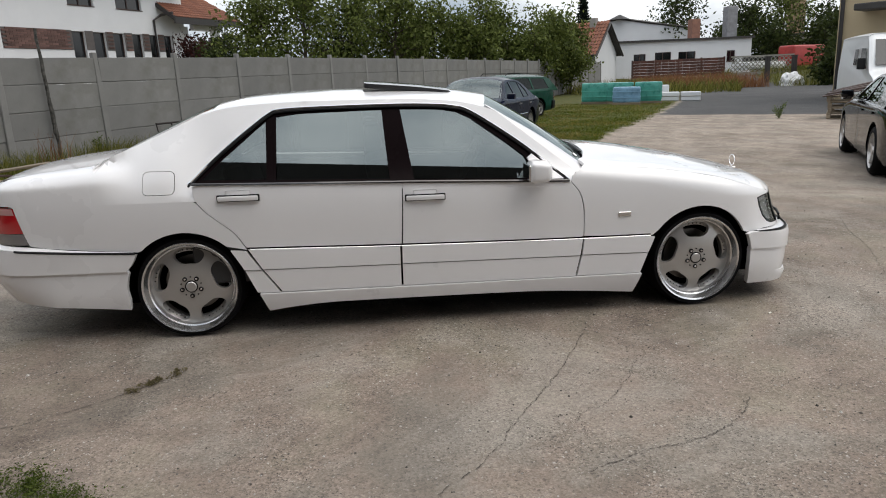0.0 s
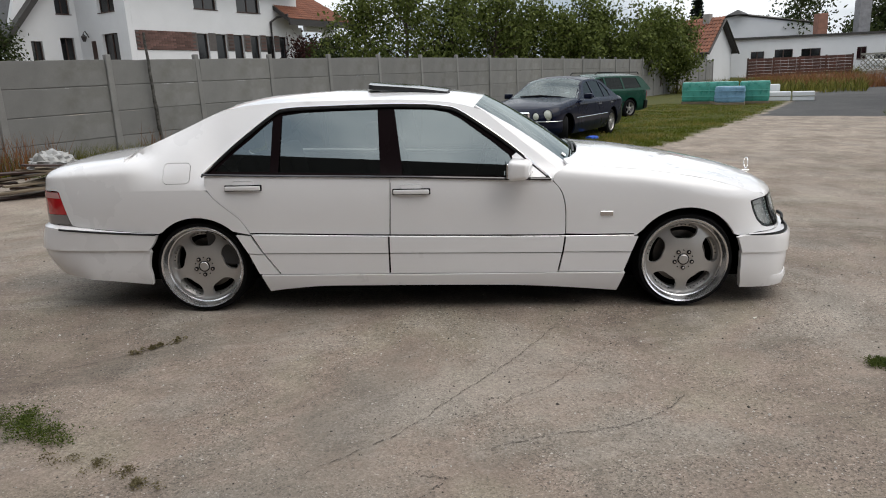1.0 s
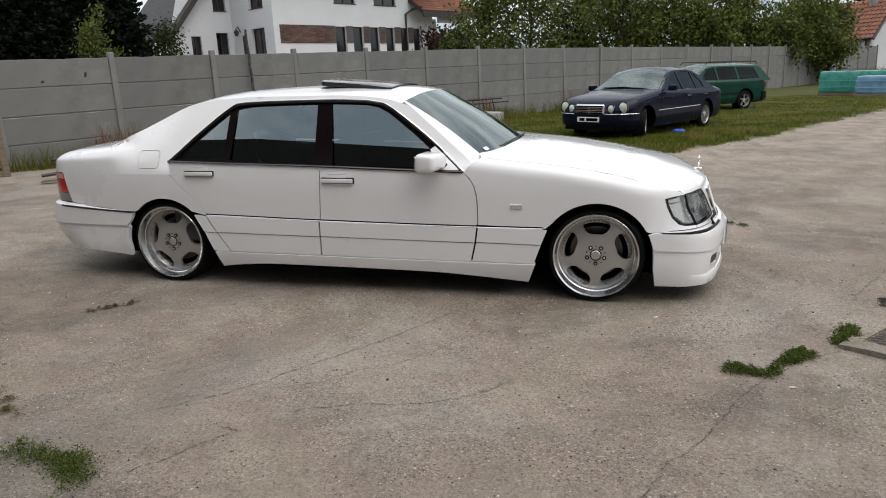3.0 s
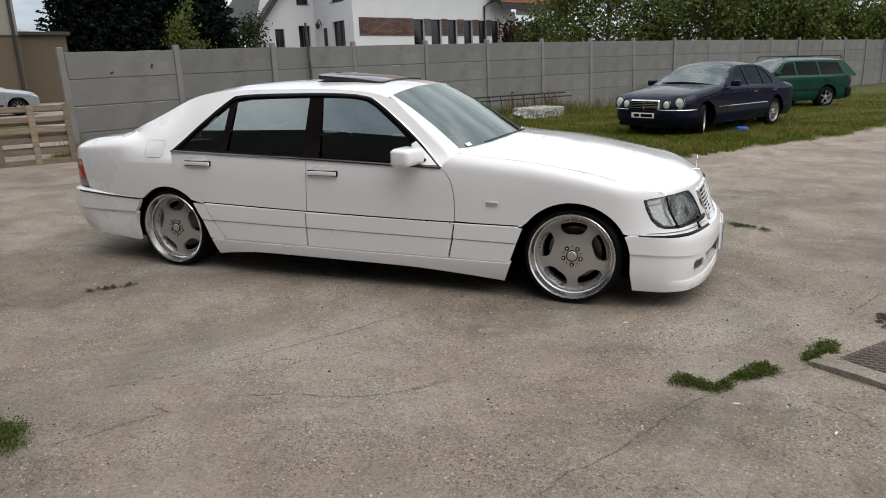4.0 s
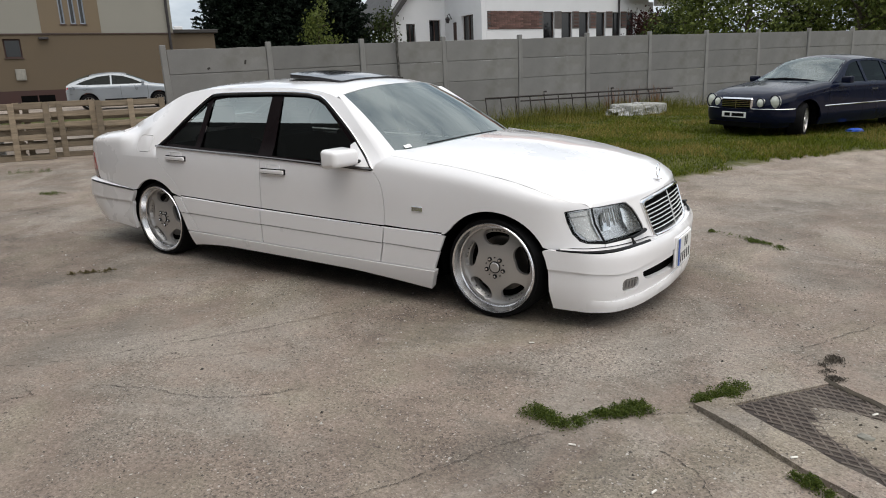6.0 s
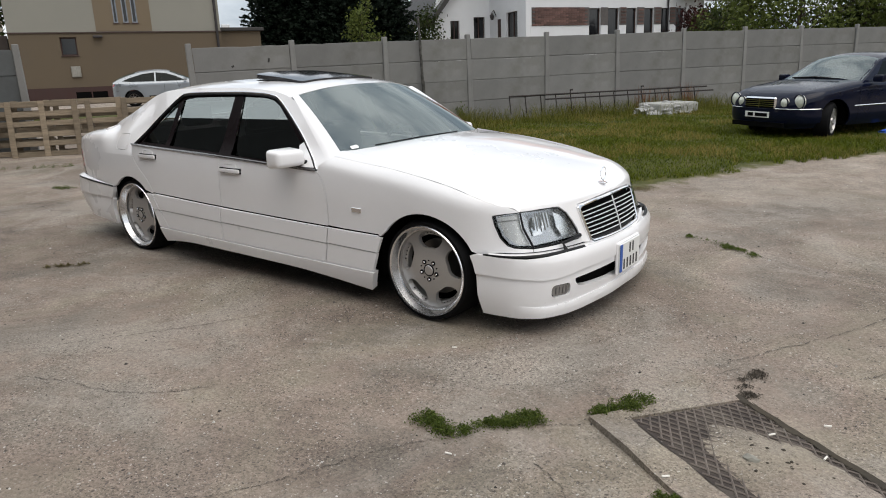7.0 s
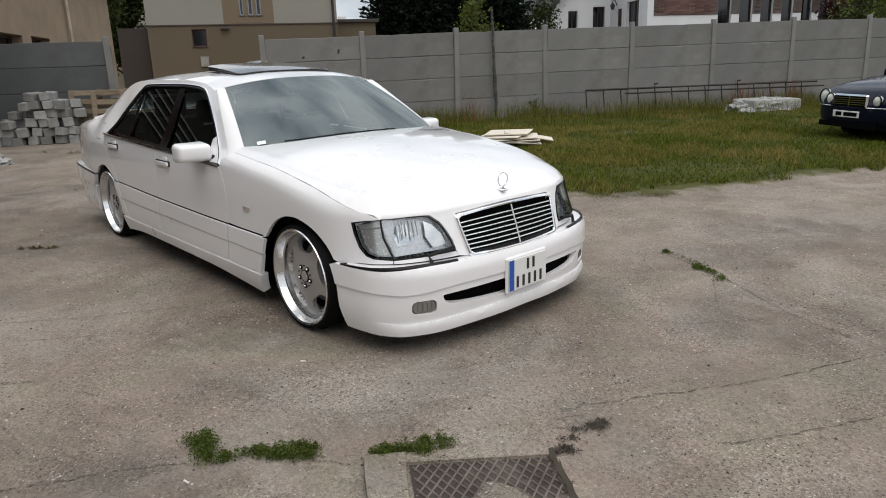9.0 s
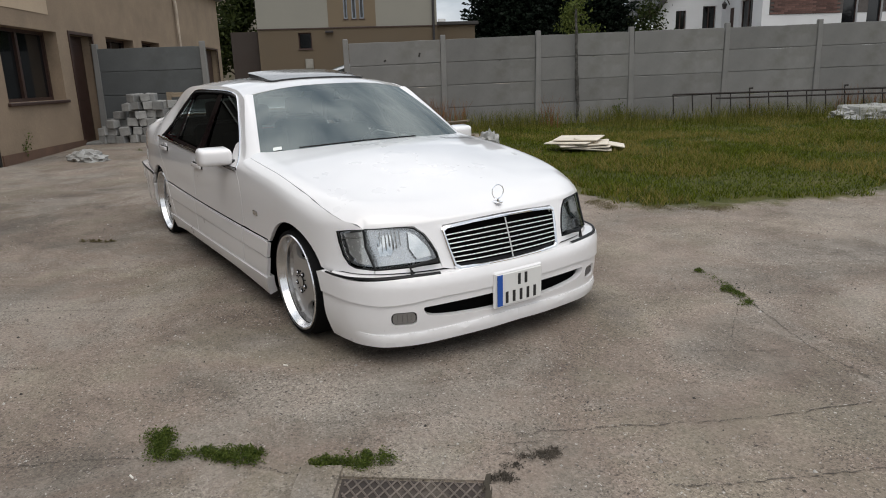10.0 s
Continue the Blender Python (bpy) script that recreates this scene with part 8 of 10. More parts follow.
def build_black_saloon():
    shape = Parked(2.35, -2.50, 0.93, [(-2.5, 0.88), (-2.2, 0.98), (-1.6, 1.03), (0.7, 1.02), (1.3, 0.96), (1.9, 0.86), (2.35, 0.66)], 0.14, 0.95, 0.55)
    win = [[(0.52, 0.975), (0.25, 1.14), (-0.05, 1.28), (-0.32, 1.30), (-0.34, 0.965)], [(-0.41, 0.965), (-0.39, 1.30), (-0.85, 1.25), (-1.22, 1.08), (-1.24, 0.98)]]
    rail = [(-1.9, 0.98), (-1.5, 1.10), (-1.1, 1.24), (-0.6, 1.32), (-0.2, 1.335), (0.02, 1.30), (0.45, 1.12), (0.88, 0.96)]
    crown = [(-1.95, 1.03), (-1.5, 1.20), (-1.1, 1.33), (-0.6, 1.40), (-0.2, 1.41), (0.02, 1.37), (0.45, 1.19), (0.92, 1.01)]
    parked_car("black_saloon_car", "glossy black low saloon on the concrete yard", ground_pose(7.92, 5.43, 60.5), shape, BLACK_CAR, rail, crown, win, (1.45, -1.45, 0.86), 0.335, 0.245, 0.17, (0.88, 0.0), (-1.86, -1.1), None, 5)


def build_silver_hatch():
    shape = Parked(2.10, -2.16, 0.88, [(-2.16, 0.90), (-2.0, 1.0), (-1.5, 1.02), (0.7, 1.03), (1.2, 0.98), (1.8, 0.86), (2.10, 0.68)], 0.13, 0.95, 0.42)

    def extras(car, c, skin, both):
        both("rear_lamp", [(c.length - 0.78, 0.86), (c.length - 0.74, 1.02), (c.length - 0.58, 1.02), (c.length - 0.58, 0.80)], lambda s, w: (lambda p, n: (p[0] + n[0] * 0.015, p[1] - n[1] * 0.015, p[2]))(skin(s, w), c.at(s)[1]), 0.05, 0.02, RED_LENS, "red rear lamp")
        both("headlamp", [(c.s_of_x(1.78), 0.74), (c.s_of_x(1.78), 0.70), (0.42, 0.62), (0.42, 0.70)], lambda s, w: (lambda p, n: (p[0] + n[0] * 0.01, p[1] - n[1] * 0.01, p[2]))(skin(s, w), c.at(s)[1]), 0.05, 0.02, LENS_WHITE)
        both("side_strip", [(c.s_of_x(0.8), 0.42), (c.s_of_x(-0.75), 0.42), (c.s_of_x(-0.75), 0.36), (c.s_of_x(0.8), 0.36)], lambda s, w: (lambda p: (p[0], p[1] - 0.012, p[2]))(skin(s, w)), 0.08, 0.015, BLACK_PLASTIC)

    win = [[(0.75, 0.975), (0.35, 1.17), (0.0, 1.29), (-0.40, 1.335), (-0.42, 0.975)], [(-0.48, 0.975), (-0.46, 1.335), (-0.9, 1.29), (-1.4, 1.15), (-1.72, 1.02), (-1.4, 0.985)]]
    rail = [(-2.06, 0.98), (-1.8, 1.10), (-1.4, 1.24), (-0.9, 1.35), (-0.4, 1.39), (0.0, 1.36), (0.4, 1.22), (0.98, 0.96)]
    crown = [(-2.1, 1.02), (-1.8, 1.18), (-1.4, 1.33), (-0.9, 1.43), (-0.4, 1.465), (0.0, 1.44), (0.4, 1.31), (1.02, 1.02)]
    parked_car("silver_hatchback_car", "silver three-door hatchback beyond the gateway", ground_pose(-23.3, 13.9, 57.5), shape, SILVER_CAR, rail, crown, win, (1.28, -1.33, 0.79), 0.315, 0.205, 0.20, (0.98, 0.15), (-2.0, -1.2), extras, 9)


def build_van():
    """High-roofed white van, its nose towards the yard."""
    v = thing("white_van", "high-roofed white delivery van beside the drive", "van", ground_pose(18.4, 19.3, 245))
    prof = spline([(-2.9, 0.35), (-2.95, 1.2), (-2.9, 2.35), (-2.6, 2.5), (0.6, 2.52), (1.0, 2.42), (1.35, 2.0), (1.75, 1.35), (2.0, 1.18), (2.45, 1.02), (2.6, 0.75), (2.6, 0.35)], 4)
    bm = bmesh.new()
    rings = []
    for y, k in ((-0.98, 0.0), (-0.99, 0.35), (-0.93, 0.75), (-0.80, 1.0), (0.80, 1.0), (0.93, 0.75), (0.99, 0.35), (0.98, 0.0)):
        rings.append([bm.verts.new((x * (0.985 + 0.015 * k), y * (1 - 0.06 * max(0, z - 1.2)), 0.35 + (z - 0.35) * (0.94 + 0.06 * k))) for x, z in prof])
    for a, b in zip(rings, rings[1:]):
        for i in range(len(prof) - 1):
            bm.faces.new((a[i], a[i + 1], b[i + 1], b[i]))
    for r in (rings[0], rings[-1]):
        bm.faces.new(r)
    bmesh.ops.recalc_face_normals(bm, faces=bm.faces[:])
    part("body", bm, VAN_WHITE, v, smooth=True)
    scr = bmesh.new()
    q = [scr.verts.new(p) for p in ((1.74, -0.80, 1.42), (1.74, 0.80, 1.42), (1.12, 0.74, 2.27), (1.12, -0.74, 2.27))]
    scr.faces.new(q)
    bmesh.ops.translate(scr, verts=scr.verts[:], vec=(0.035, 0, 0.025))
    part("windscreen", scr, VAN_GLASS, v)
    for y in (-1, 1):
        w = bmesh.new()
        for pts in (((0.35, 1.32), (1.42, 1.32), (1.0, 2.0), (0.4, 2.02)), ((-0.55, 1.45), (-0.05, 1.45), (-0.05, 2.0), (-0.55, 2.0))):
            w = bmesh.new()
            f = [w.verts.new((x, y * (1.002 - 0.06 * max(0, z - 1.2)), z)) for x, z in pts]
            w.faces.new(f)
            part("side_window", w, VAN_GLASS, v)
        part("door_mirror", box(1.25, 1.42, min(y * 1.02, y * 1.26), max(y * 1.02, y * 1.26), 1.30, 1.68, 0.04, 2), BLACK_PLASTIC, v)
        part("headlamp", box(2.42, 2.58, min(y * 0.6, y * 0.9), max(y * 0.6, y * 0.9), 0.75, 0.98, 0.03), LENS_WHITE, v)
        for x in (1.65, -1.75):
            build_wheel(v, pose(x, y * 0.93, 0.34, 0, 0, 0 if y < 0 else 180), 0.34, 0.21, 0.2, y > 0, False, ALLOY, 6)
    part("bumper", box(2.45, 2.66, -0.95, 0.95, 0.28, 0.55, 0.05, 2), BLACK_PLASTIC, v)


def build_far_vehicles():
    w = thing("distant_white_car", "white car parked beyond the far fence", "car", ground_pose(36.5, 57.5, 8))
    part("body", box(-2.1, 2.1, -0.85, 0.85, 0.3, 0.95, 0.15, 3), VAN_WHITE, w, smooth=True)
    part("cabin", box(-1.5, 0.7, -0.72, 0.72, 0.95, 1.42, 0.16, 3), PANE, w, smooth=True)
    r = thing("distant_red_van", "red van parked beyond the far fence", "van", ground_pose(41.3, 58.5, 20))
    red = surface("red_van_paint", (0.35, 0.03, 0.025), 0.4)
    part("body", box(-2.4, 2.0, -0.9, 0.9, 0.4, 2.3, 0.25, 3), red, r, smooth=True)
    part("window", box(0.6, 2.03, -0.8, 0.8, 1.5, 2.1, 0.1, 2), PANE, r)


build_navy_saloon()
build_green_estate()
build_black_saloon()
build_silver_hatch()
build_van()
build_far_vehicles()

# ---- loose things about the yard ----
CARD = surface("pale_board", (0.66, 0.60, 0.50), 0.8, 0, 0.12, 4, 40, 0.1)
FILM = surface("milky_plastic_film", (0.33, 0.33, 0.32), 0.3, 0, 0.15, 5, 30, 0.3)
GREEN_WRAP = surface("green_shrink_wrap", (0.06, 0.30, 0.24), 0.3, 0, 0.3, 3, 20, 0.4)
BLUE_WRAP = surface("blue_shrink_wrap", (0.16, 0.30, 0.42), 0.3, 0, 0.3, 3, 20, 0.4)
BLOCK = surface("split_concrete_block", (0.36, 0.36, 0.35), 0.95, 0, 0.25, 6, 40, 0.7, per_object=0.5)
STEEL = surface("dark_rusty_steel", (0.035, 0.028, 0.025), 0.7, 0.4, 0.35, 8, 60, 0.3)
CRACK_DIRT = surface("dust_filled_crack", (0.085, 0.072, 0.060), 0.95, 0, 0.5, 9, 50, 0.3)
EARTH = surface("dark_damp_earth", (0.055, 0.045, 0.032), 0.95, 0, 0.4, 6, 50, 0.5)
CRUMB = surface("earth_crumbs", (0.10, 0.084, 0.066), 0.95, 0, 0.4, 6, 50, 0.3)
KERB = surface("kerb_concrete", (0.28, 0.262, 0.235), 0.95, 0, 0.2, 4, 60, 0.5)
GRATE_IRON = surface("rusty_chequer_plate", (0.175, 0.145, 0.125), 0.8, 0.15, 0.35, 8, 80, 0.3, dirt=(0.22, 0.19, 0.16))


def slab_top(x, y):
    """Height of the built ground sheet, with its small waves."""
    return ground_z(x, y) + 0.012 * noise.noise((x * 0.6, y * 0.6, 0)) - 0.004


def build_pallet(m, rnd, w=1.2, h=1.02, group="pallets across the gateway"):
    """A timber pallet standing on edge: x across, z up, y through it."""
    p = thing("pallet", "weathered timber pallet standing on edge", "pallet", m, group)
    for y0, y1, n in ((0.0, 0.022, 6), (0.122, 0.144, 5)):
        for k in range(n):
            z = (h - 0.1) * k / (n - 1)
            dz = rnd.uniform(-0.01, 0.01)
            part("board", box(rnd.uniform(-0.01, 0.01), w + rnd.uniform(-0.01, 0.01), y0, y1, z + dz, z + dz + 0.095, 0.003), TIMBER, p)
    for x in (0.0, w / 2 - 0.05, w - 0.1):
        part("stringer", box(x, x + 0.10, -0.022, 0.0, 0, h, 0.003), TIMBER, p)
        for z in (0.0, h / 2 - 0.05, h - 0.1):
            part("block", box(x, x + 0.1, 0.023, 0.121, z, z + 0.1, 0.003), TIMBER, p)
    return p


def build_pallets():
    rnd = random.Random(8)
    a = Vector((-10.45, 2.0))
    d = Vector((0.575, 0.818))
    ang = math.degrees(math.atan2(d.y, d.x))
    for k, (s, off, lean) in enumerate(((0.0, 0.0, -5), (1.24, 0.03, -4), (2.46, -0.25, -7), (0.5, -0.25, -6))):
        x, y = a.x + d.x * s - d.y * off, a.y + d.y * s + d.x * off
        build_pallet(pose(x, y, ground_z(x, y) - 0.01, lean, 0, ang + rnd.uniform(-3, 3)), rnd)
    # loose stack by the drive
    for k in range(4):
        x, y = 12.55, 14.2
        z = slab_top(x, y) + 0.155 * k
        p = build_pallet(pose(x + rnd.uniform(-0.05, 0.05), y + rnd.uniform(-0.05, 0.05), z + 0.15, -90, 0, -38 + rnd.uniform(-4, 4)), rnd, 1.5, 1.3, "stacked pallets by the drive")
    for k in range(5):
        b = thing("loose_board", "dark weathered board on a stack of pallets", "board", pose(12.7 + 0.14 * k, 14.1 + 0.1 * k, slab_top(12.6, 14.2) + 0.66 + 0.035 * k, rnd.uniform(-6, 6), -8, -30 + 9 * k), group="loose boards")
        part("board", box(-0.3, 1.7, -0.07, 0.07, 0, 0.03, 0.004), BROWN_WOOD, b)


def build_blocks():
    """The heap of split blocks before the short wall."""
    rnd = random.Random(3)
    bm = bmesh.new()
    add_box(bm, -0.10, 0.10, -0.095, 0.095, 0, 0.17)
    bmesh.ops.bevel(bm, geom=bm.edges[:], offset=0.012, segments=1, affect="EDGES")
    for v in bm.verts:
        v.co += Vector((rnd.uniform(-1, 1), rnd.uniform(-1, 1), rnd.uniform(-1, 1))) * 0.006
    me = mesh_of(bm, "split_block")
    me.materials.append(BLOCK)
    d = Vector((0.502, 0.865))
    nrm = Vector((0.865, -0.502))
    base = Vector((-11.30, 0.95))
    rows = ((0, 7), (0, 7), (1, 7), (1.6, 7), (2.6, 7), (3.2, 5.4))
    for row in (0, 1):
        for lv, (a, b) in enumerate(rows):
            k = a + 0.25 * (lv % 2)
            while k < b:
                if rnd.random() > 0.06:
                    q = base + d * (0.225 * k + rnd.uniform(-0.05, 0.05)) + nrm * (0.18 + 0.21 * row + rnd.uniform(-0.06, 0.06))
                    ob = new("concrete_block", me)
                    ob.matrix_world = pose(q.x, q.y, ground_z(q.x, q.y) - 0.01 + 0.168 * lv + rnd.uniform(-0.01, 0.015), rnd.uniform(-7, 7), rnd.uniform(-7, 7), 60 + rnd.choice((0, 0, 90)) + rnd.uniform(-24, 24)) @ Matrix.Diagonal((rnd.uniform(0.85, 1.1), rnd.uniform(0.85, 1.1), rnd.uniform(0.85, 1.05), 1))
                    tagged(ob, "rough grey split concrete block in a heap", "block", "heap of concrete blocks")
                k += 1.0


def build_frame_rack():
    """The long dark steel rack lying along the fence."""
    r = thing("steel_rack", "long dark steel ladder rack lying along the fence", "rack", pose(0, 0, 0))
    n = Vector((0.865, -0.502))
    pts = []
    for k in np.linspace(1.35, 4.15, 15):
        p = fence_place(k)
        x, y = p.x + n.x * 0.62, p.y + n.y * 0.62
        pts.append((x, y, ground_z(x, y) + 0.60))
    part("rail", tube(pts, 0.022, 6), STEEL, r)
    low = [(x + n.x * 0.25, y + n.y * 0.25, z - 0.10) for x, y, z in pts[2:]]
    part("rail", tube(low, 0.02, 6), STEEL, r)
    for i in range(14):
        x, y, z = pts[i]
        part("rung", tube([(x, y, z), (x + n.x * 0.08, y + n.y * 0.08, z - 0.42)], 0.014, 5), STEEL, r)
    for k in (4, 9):
        x, y, z = pts[k]
        part("hook", tube([(x, y, z), (x, y, z + 0.09), (x + 0.04, y + 0.06, z + 0.09)], 0.022, 5), STEEL, r)
    pole = thing("old_post", "thin dark weathered post against the fence", "post", pose(0, 0, 0))
    p = fence_place(0.42)
    x, y = p.x + n.x * 0.13, p.y + n.y * 0.13
    rnd = np.random.default_rng(2)
    path = [(x + rnd.normal(0, 0.008) - 0.05 * t, y + rnd.normal(0, 0.008) - 0.06 * t, ground_z(x, y) + 2.5 * t) for t in np.linspace(0, 1, 14)]
    part("stem", tube(path, [0.045 * (1 - 0.45 * t) * rnd.uniform(0.8, 1.2) for t in np.linspace(0, 1, 14)], 7), surface("mottled_post_bark", (0.10, 0.095, 0.085), 0.95, 0, 0.8, 14, 60, 0.6), pole)


def crumpled(rx, ry, rz, seed, material, detail=2.4, cuts=3):
    bm = bmesh.new()
    bmesh.ops.create_icosphere(bm, subdivisions=cuts + 1, radius=1.0)
    for v in bm.verts:
        q = v.co.copy()
        k = 1 + 0.28 * noise.noise(q * detail + Vector((seed, 0, 0))) + 0.14 * noise.noise(q * detail * 2.7 + Vector((0, seed, 0)))
        v.co = Vector((q.x * rx * k, q.y * ry * k, max(-0.02, q.z * rz * k)))
    return bm


def build_bundles():
    b = thing("wrapped_bundle", "flat bundle wrapped in clear plastic on the grass", "bundle", ground_pose(-2.15, 14.7, 62))
    part("core", box(-0.55, 0.75, -0.4, 0.4, 0.05, 0.30, 0.06, 2), surface("bundle_slats", (0.40, 0.40, 0.37), 0.6, 0, 0.5, 8, 30, 0.5, stretch=(1, 10, 10)), b)
    part("wrap", crumpled(0.85, 0.50, 0.32, 4, FILM, 3.6, 4), FILM, b, smooth=True)
    s = thing("plastic_sheet", "crumpled translucent plastic sheet on the concrete", "plastic sheet", ground_pose(-8.1, 0.08, 30))
    part("sheet", crumpled(0.42, 0.22, 0.17, 9, FILM, 4.0, 3), FILM, s, smooth=True)
    c = thing("board_stack", "stack of pale boards dropped on the grass", "boards", ground_pose(-2.75, 6.6, 35, 0.04))
    rnd = random.Random(5)
    for k in range(6):
        bm = box(-0.36, 0.36, -0.26, 0.26, 0.0, 0.018, 0.004)
        o = part("board", bm, CARD, c)
        o.matrix_local = pose(rnd.uniform(-0.22, 0.12), rnd.uniform(-0.1, 0.1), 0.022 * k + 0.02, rnd.uniform(-3, 3), rnd.uniform(-4, 4), rnd.uniform(-25, 25))
    o = part("board", box(-0.40, 0.40, -0.22, 0.22, 0, 0.018, 0.004), CARD, c)
    o.matrix_local = pose(0.24, 0.05, 0.12, 0, 10, 8)
    o = part("board", box(-0.36, 0.36, -0.24, 0.24, 0, 0.018, 0.004), CARD, c)
    o.matrix_local = pose(-0.08, 0.0, 0.175, 3, -2, -6)
    # scrap heap between the car and the fence
    h = thing("scrap_heap", "heap of old boards and torn plastic by the fence", "scrap heap", ground_pose(-6.0, 5.0, 30))
    for k in range(16):
        L = rnd.uniform(0.5, 1.0)
        o = part("plank", box(-L, L, -0.06, 0.06, 0, 0.03, 0.004), TIMBER if k % 3 else BROWN_WOOD, h)
        o.matrix_local = pose(rnd.uniform(-0.7, 0.7), rnd.uniform(-0.4, 0.4), 0.025 * k, rnd.uniform(-6, 6), rnd.uniform(-7, 7), rnd.uniform(-35, 35))
    o = part("torn_plastic", crumpled(0.30, 0.24, 0.22, 14, FILM, 4.5, 3), FILM, h, smooth=True)
    o.location = (0.3, 0.15, 0.36)
    g = thing("rubble_sack", "torn white sack of rubble beside the grass", "sack", ground_pose(-4.15, 5.75, 10))
    part("sack", crumpled(0.22, 0.20, 0.30, 21, FILM, 4.0, 3), FILM, g, smooth=True)
    part("sticks", crumpled(0.42, 0.28, 0.14, 22, BROWN_WOOD, 6.0, 3), BROWN_WOOD, g).location = (-0.35, -0.1, 0)
    r = thing("blue_rag", "small bright blue rag on the grass", "rag", ground_pose(2.98, 11.5, 0, 0.03))
    part("cloth", crumpled(0.16, 0.09, 0.06, 33, None, 5, 2), plain("blue_cloth", (0.02, 0.10, 0.55), 0.6), r, smooth=True)
    # wrapped goods on pallets by the drive
    spots = ((10.3, 27.3, GREEN_WRAP, "green"), (11.35, 26.9, GREEN_WRAP, "green"), (12.45, 26.3, GREEN_WRAP, "green"), (11.15, 25.6, BLUE_WRAP, "blue"))
    for x, y, wrap, word in spots:
        p = thing("wrapped_pallet", "pallet of goods in %s shrink wrap on the grass" % word, "pallet load", ground_pose(x, y, -22), group="wrapped pallet loads")
        part("base", box(-0.6, 0.6, -0.45, 0.45, 0.0, 0.14, 0.01), TIMBER, p)
        bm = box(-0.58, 0.58, -0.45, 0.45, 0.14, 0.98 if wrap is GREEN_WRAP else 0.80, 0.07, 2)
        bmesh.ops.subdivide_edges(bm, edges=bm.edges[:], cuts=3, use_grid_fill=True)
        for v in bm.verts:
            v.co += Vector((noise.noise(v.co * 5 + Vector((x, y, 0))), noise.noise(v.co * 5 + Vector((y, x, 3))), 0.4 * noise.noise(v.co * 7))) * 0.035
        part("load", bm, wrap, p, smooth=True)
        for z in (0.35, 0.6):
            part("strap", box(-0.6, 0.6, -0.47, 0.47, z, z + 0.03), plain("wrap_strap_" + word, (0.10, 0.36, 0.30) if wrap is GREEN_WRAP else (0.2, 0.35, 0.5), 0.4), p)
    for x, y, w in ((14.6, 28.9, 0.5), (15.5, 28.4, 0.45), (14.4, 29.9, 0.6), (13.4, 28.0, 0.35)):
        p = thing("white_crate", "low white crate on the grass by the drive", "crate", ground_pose(x, y, -22), group="white crates")
        part("crate", box(-w, w, -0.35, 0.35, 0, 0.42 if y < 29.5 else 0.75, 0.03), PLASTER_WHITE, p)
        part("rim", box(-w - 0.02, w + 0.02, -0.37, 0.37, 0.2, 0.24, 0.01), PLASTER_GREY, p)
    t = thing("white_tarpaulin", "white tarpaulin over a mound on the verge", "tarpaulin", ground_pose(32.6, 46.6, 40))
    part("cover", crumpled(1.3, 0.8, 1.0, 51, PLASTER_WHITE, 2.0, 3), PLASTER_WHITE, t, smooth=True)


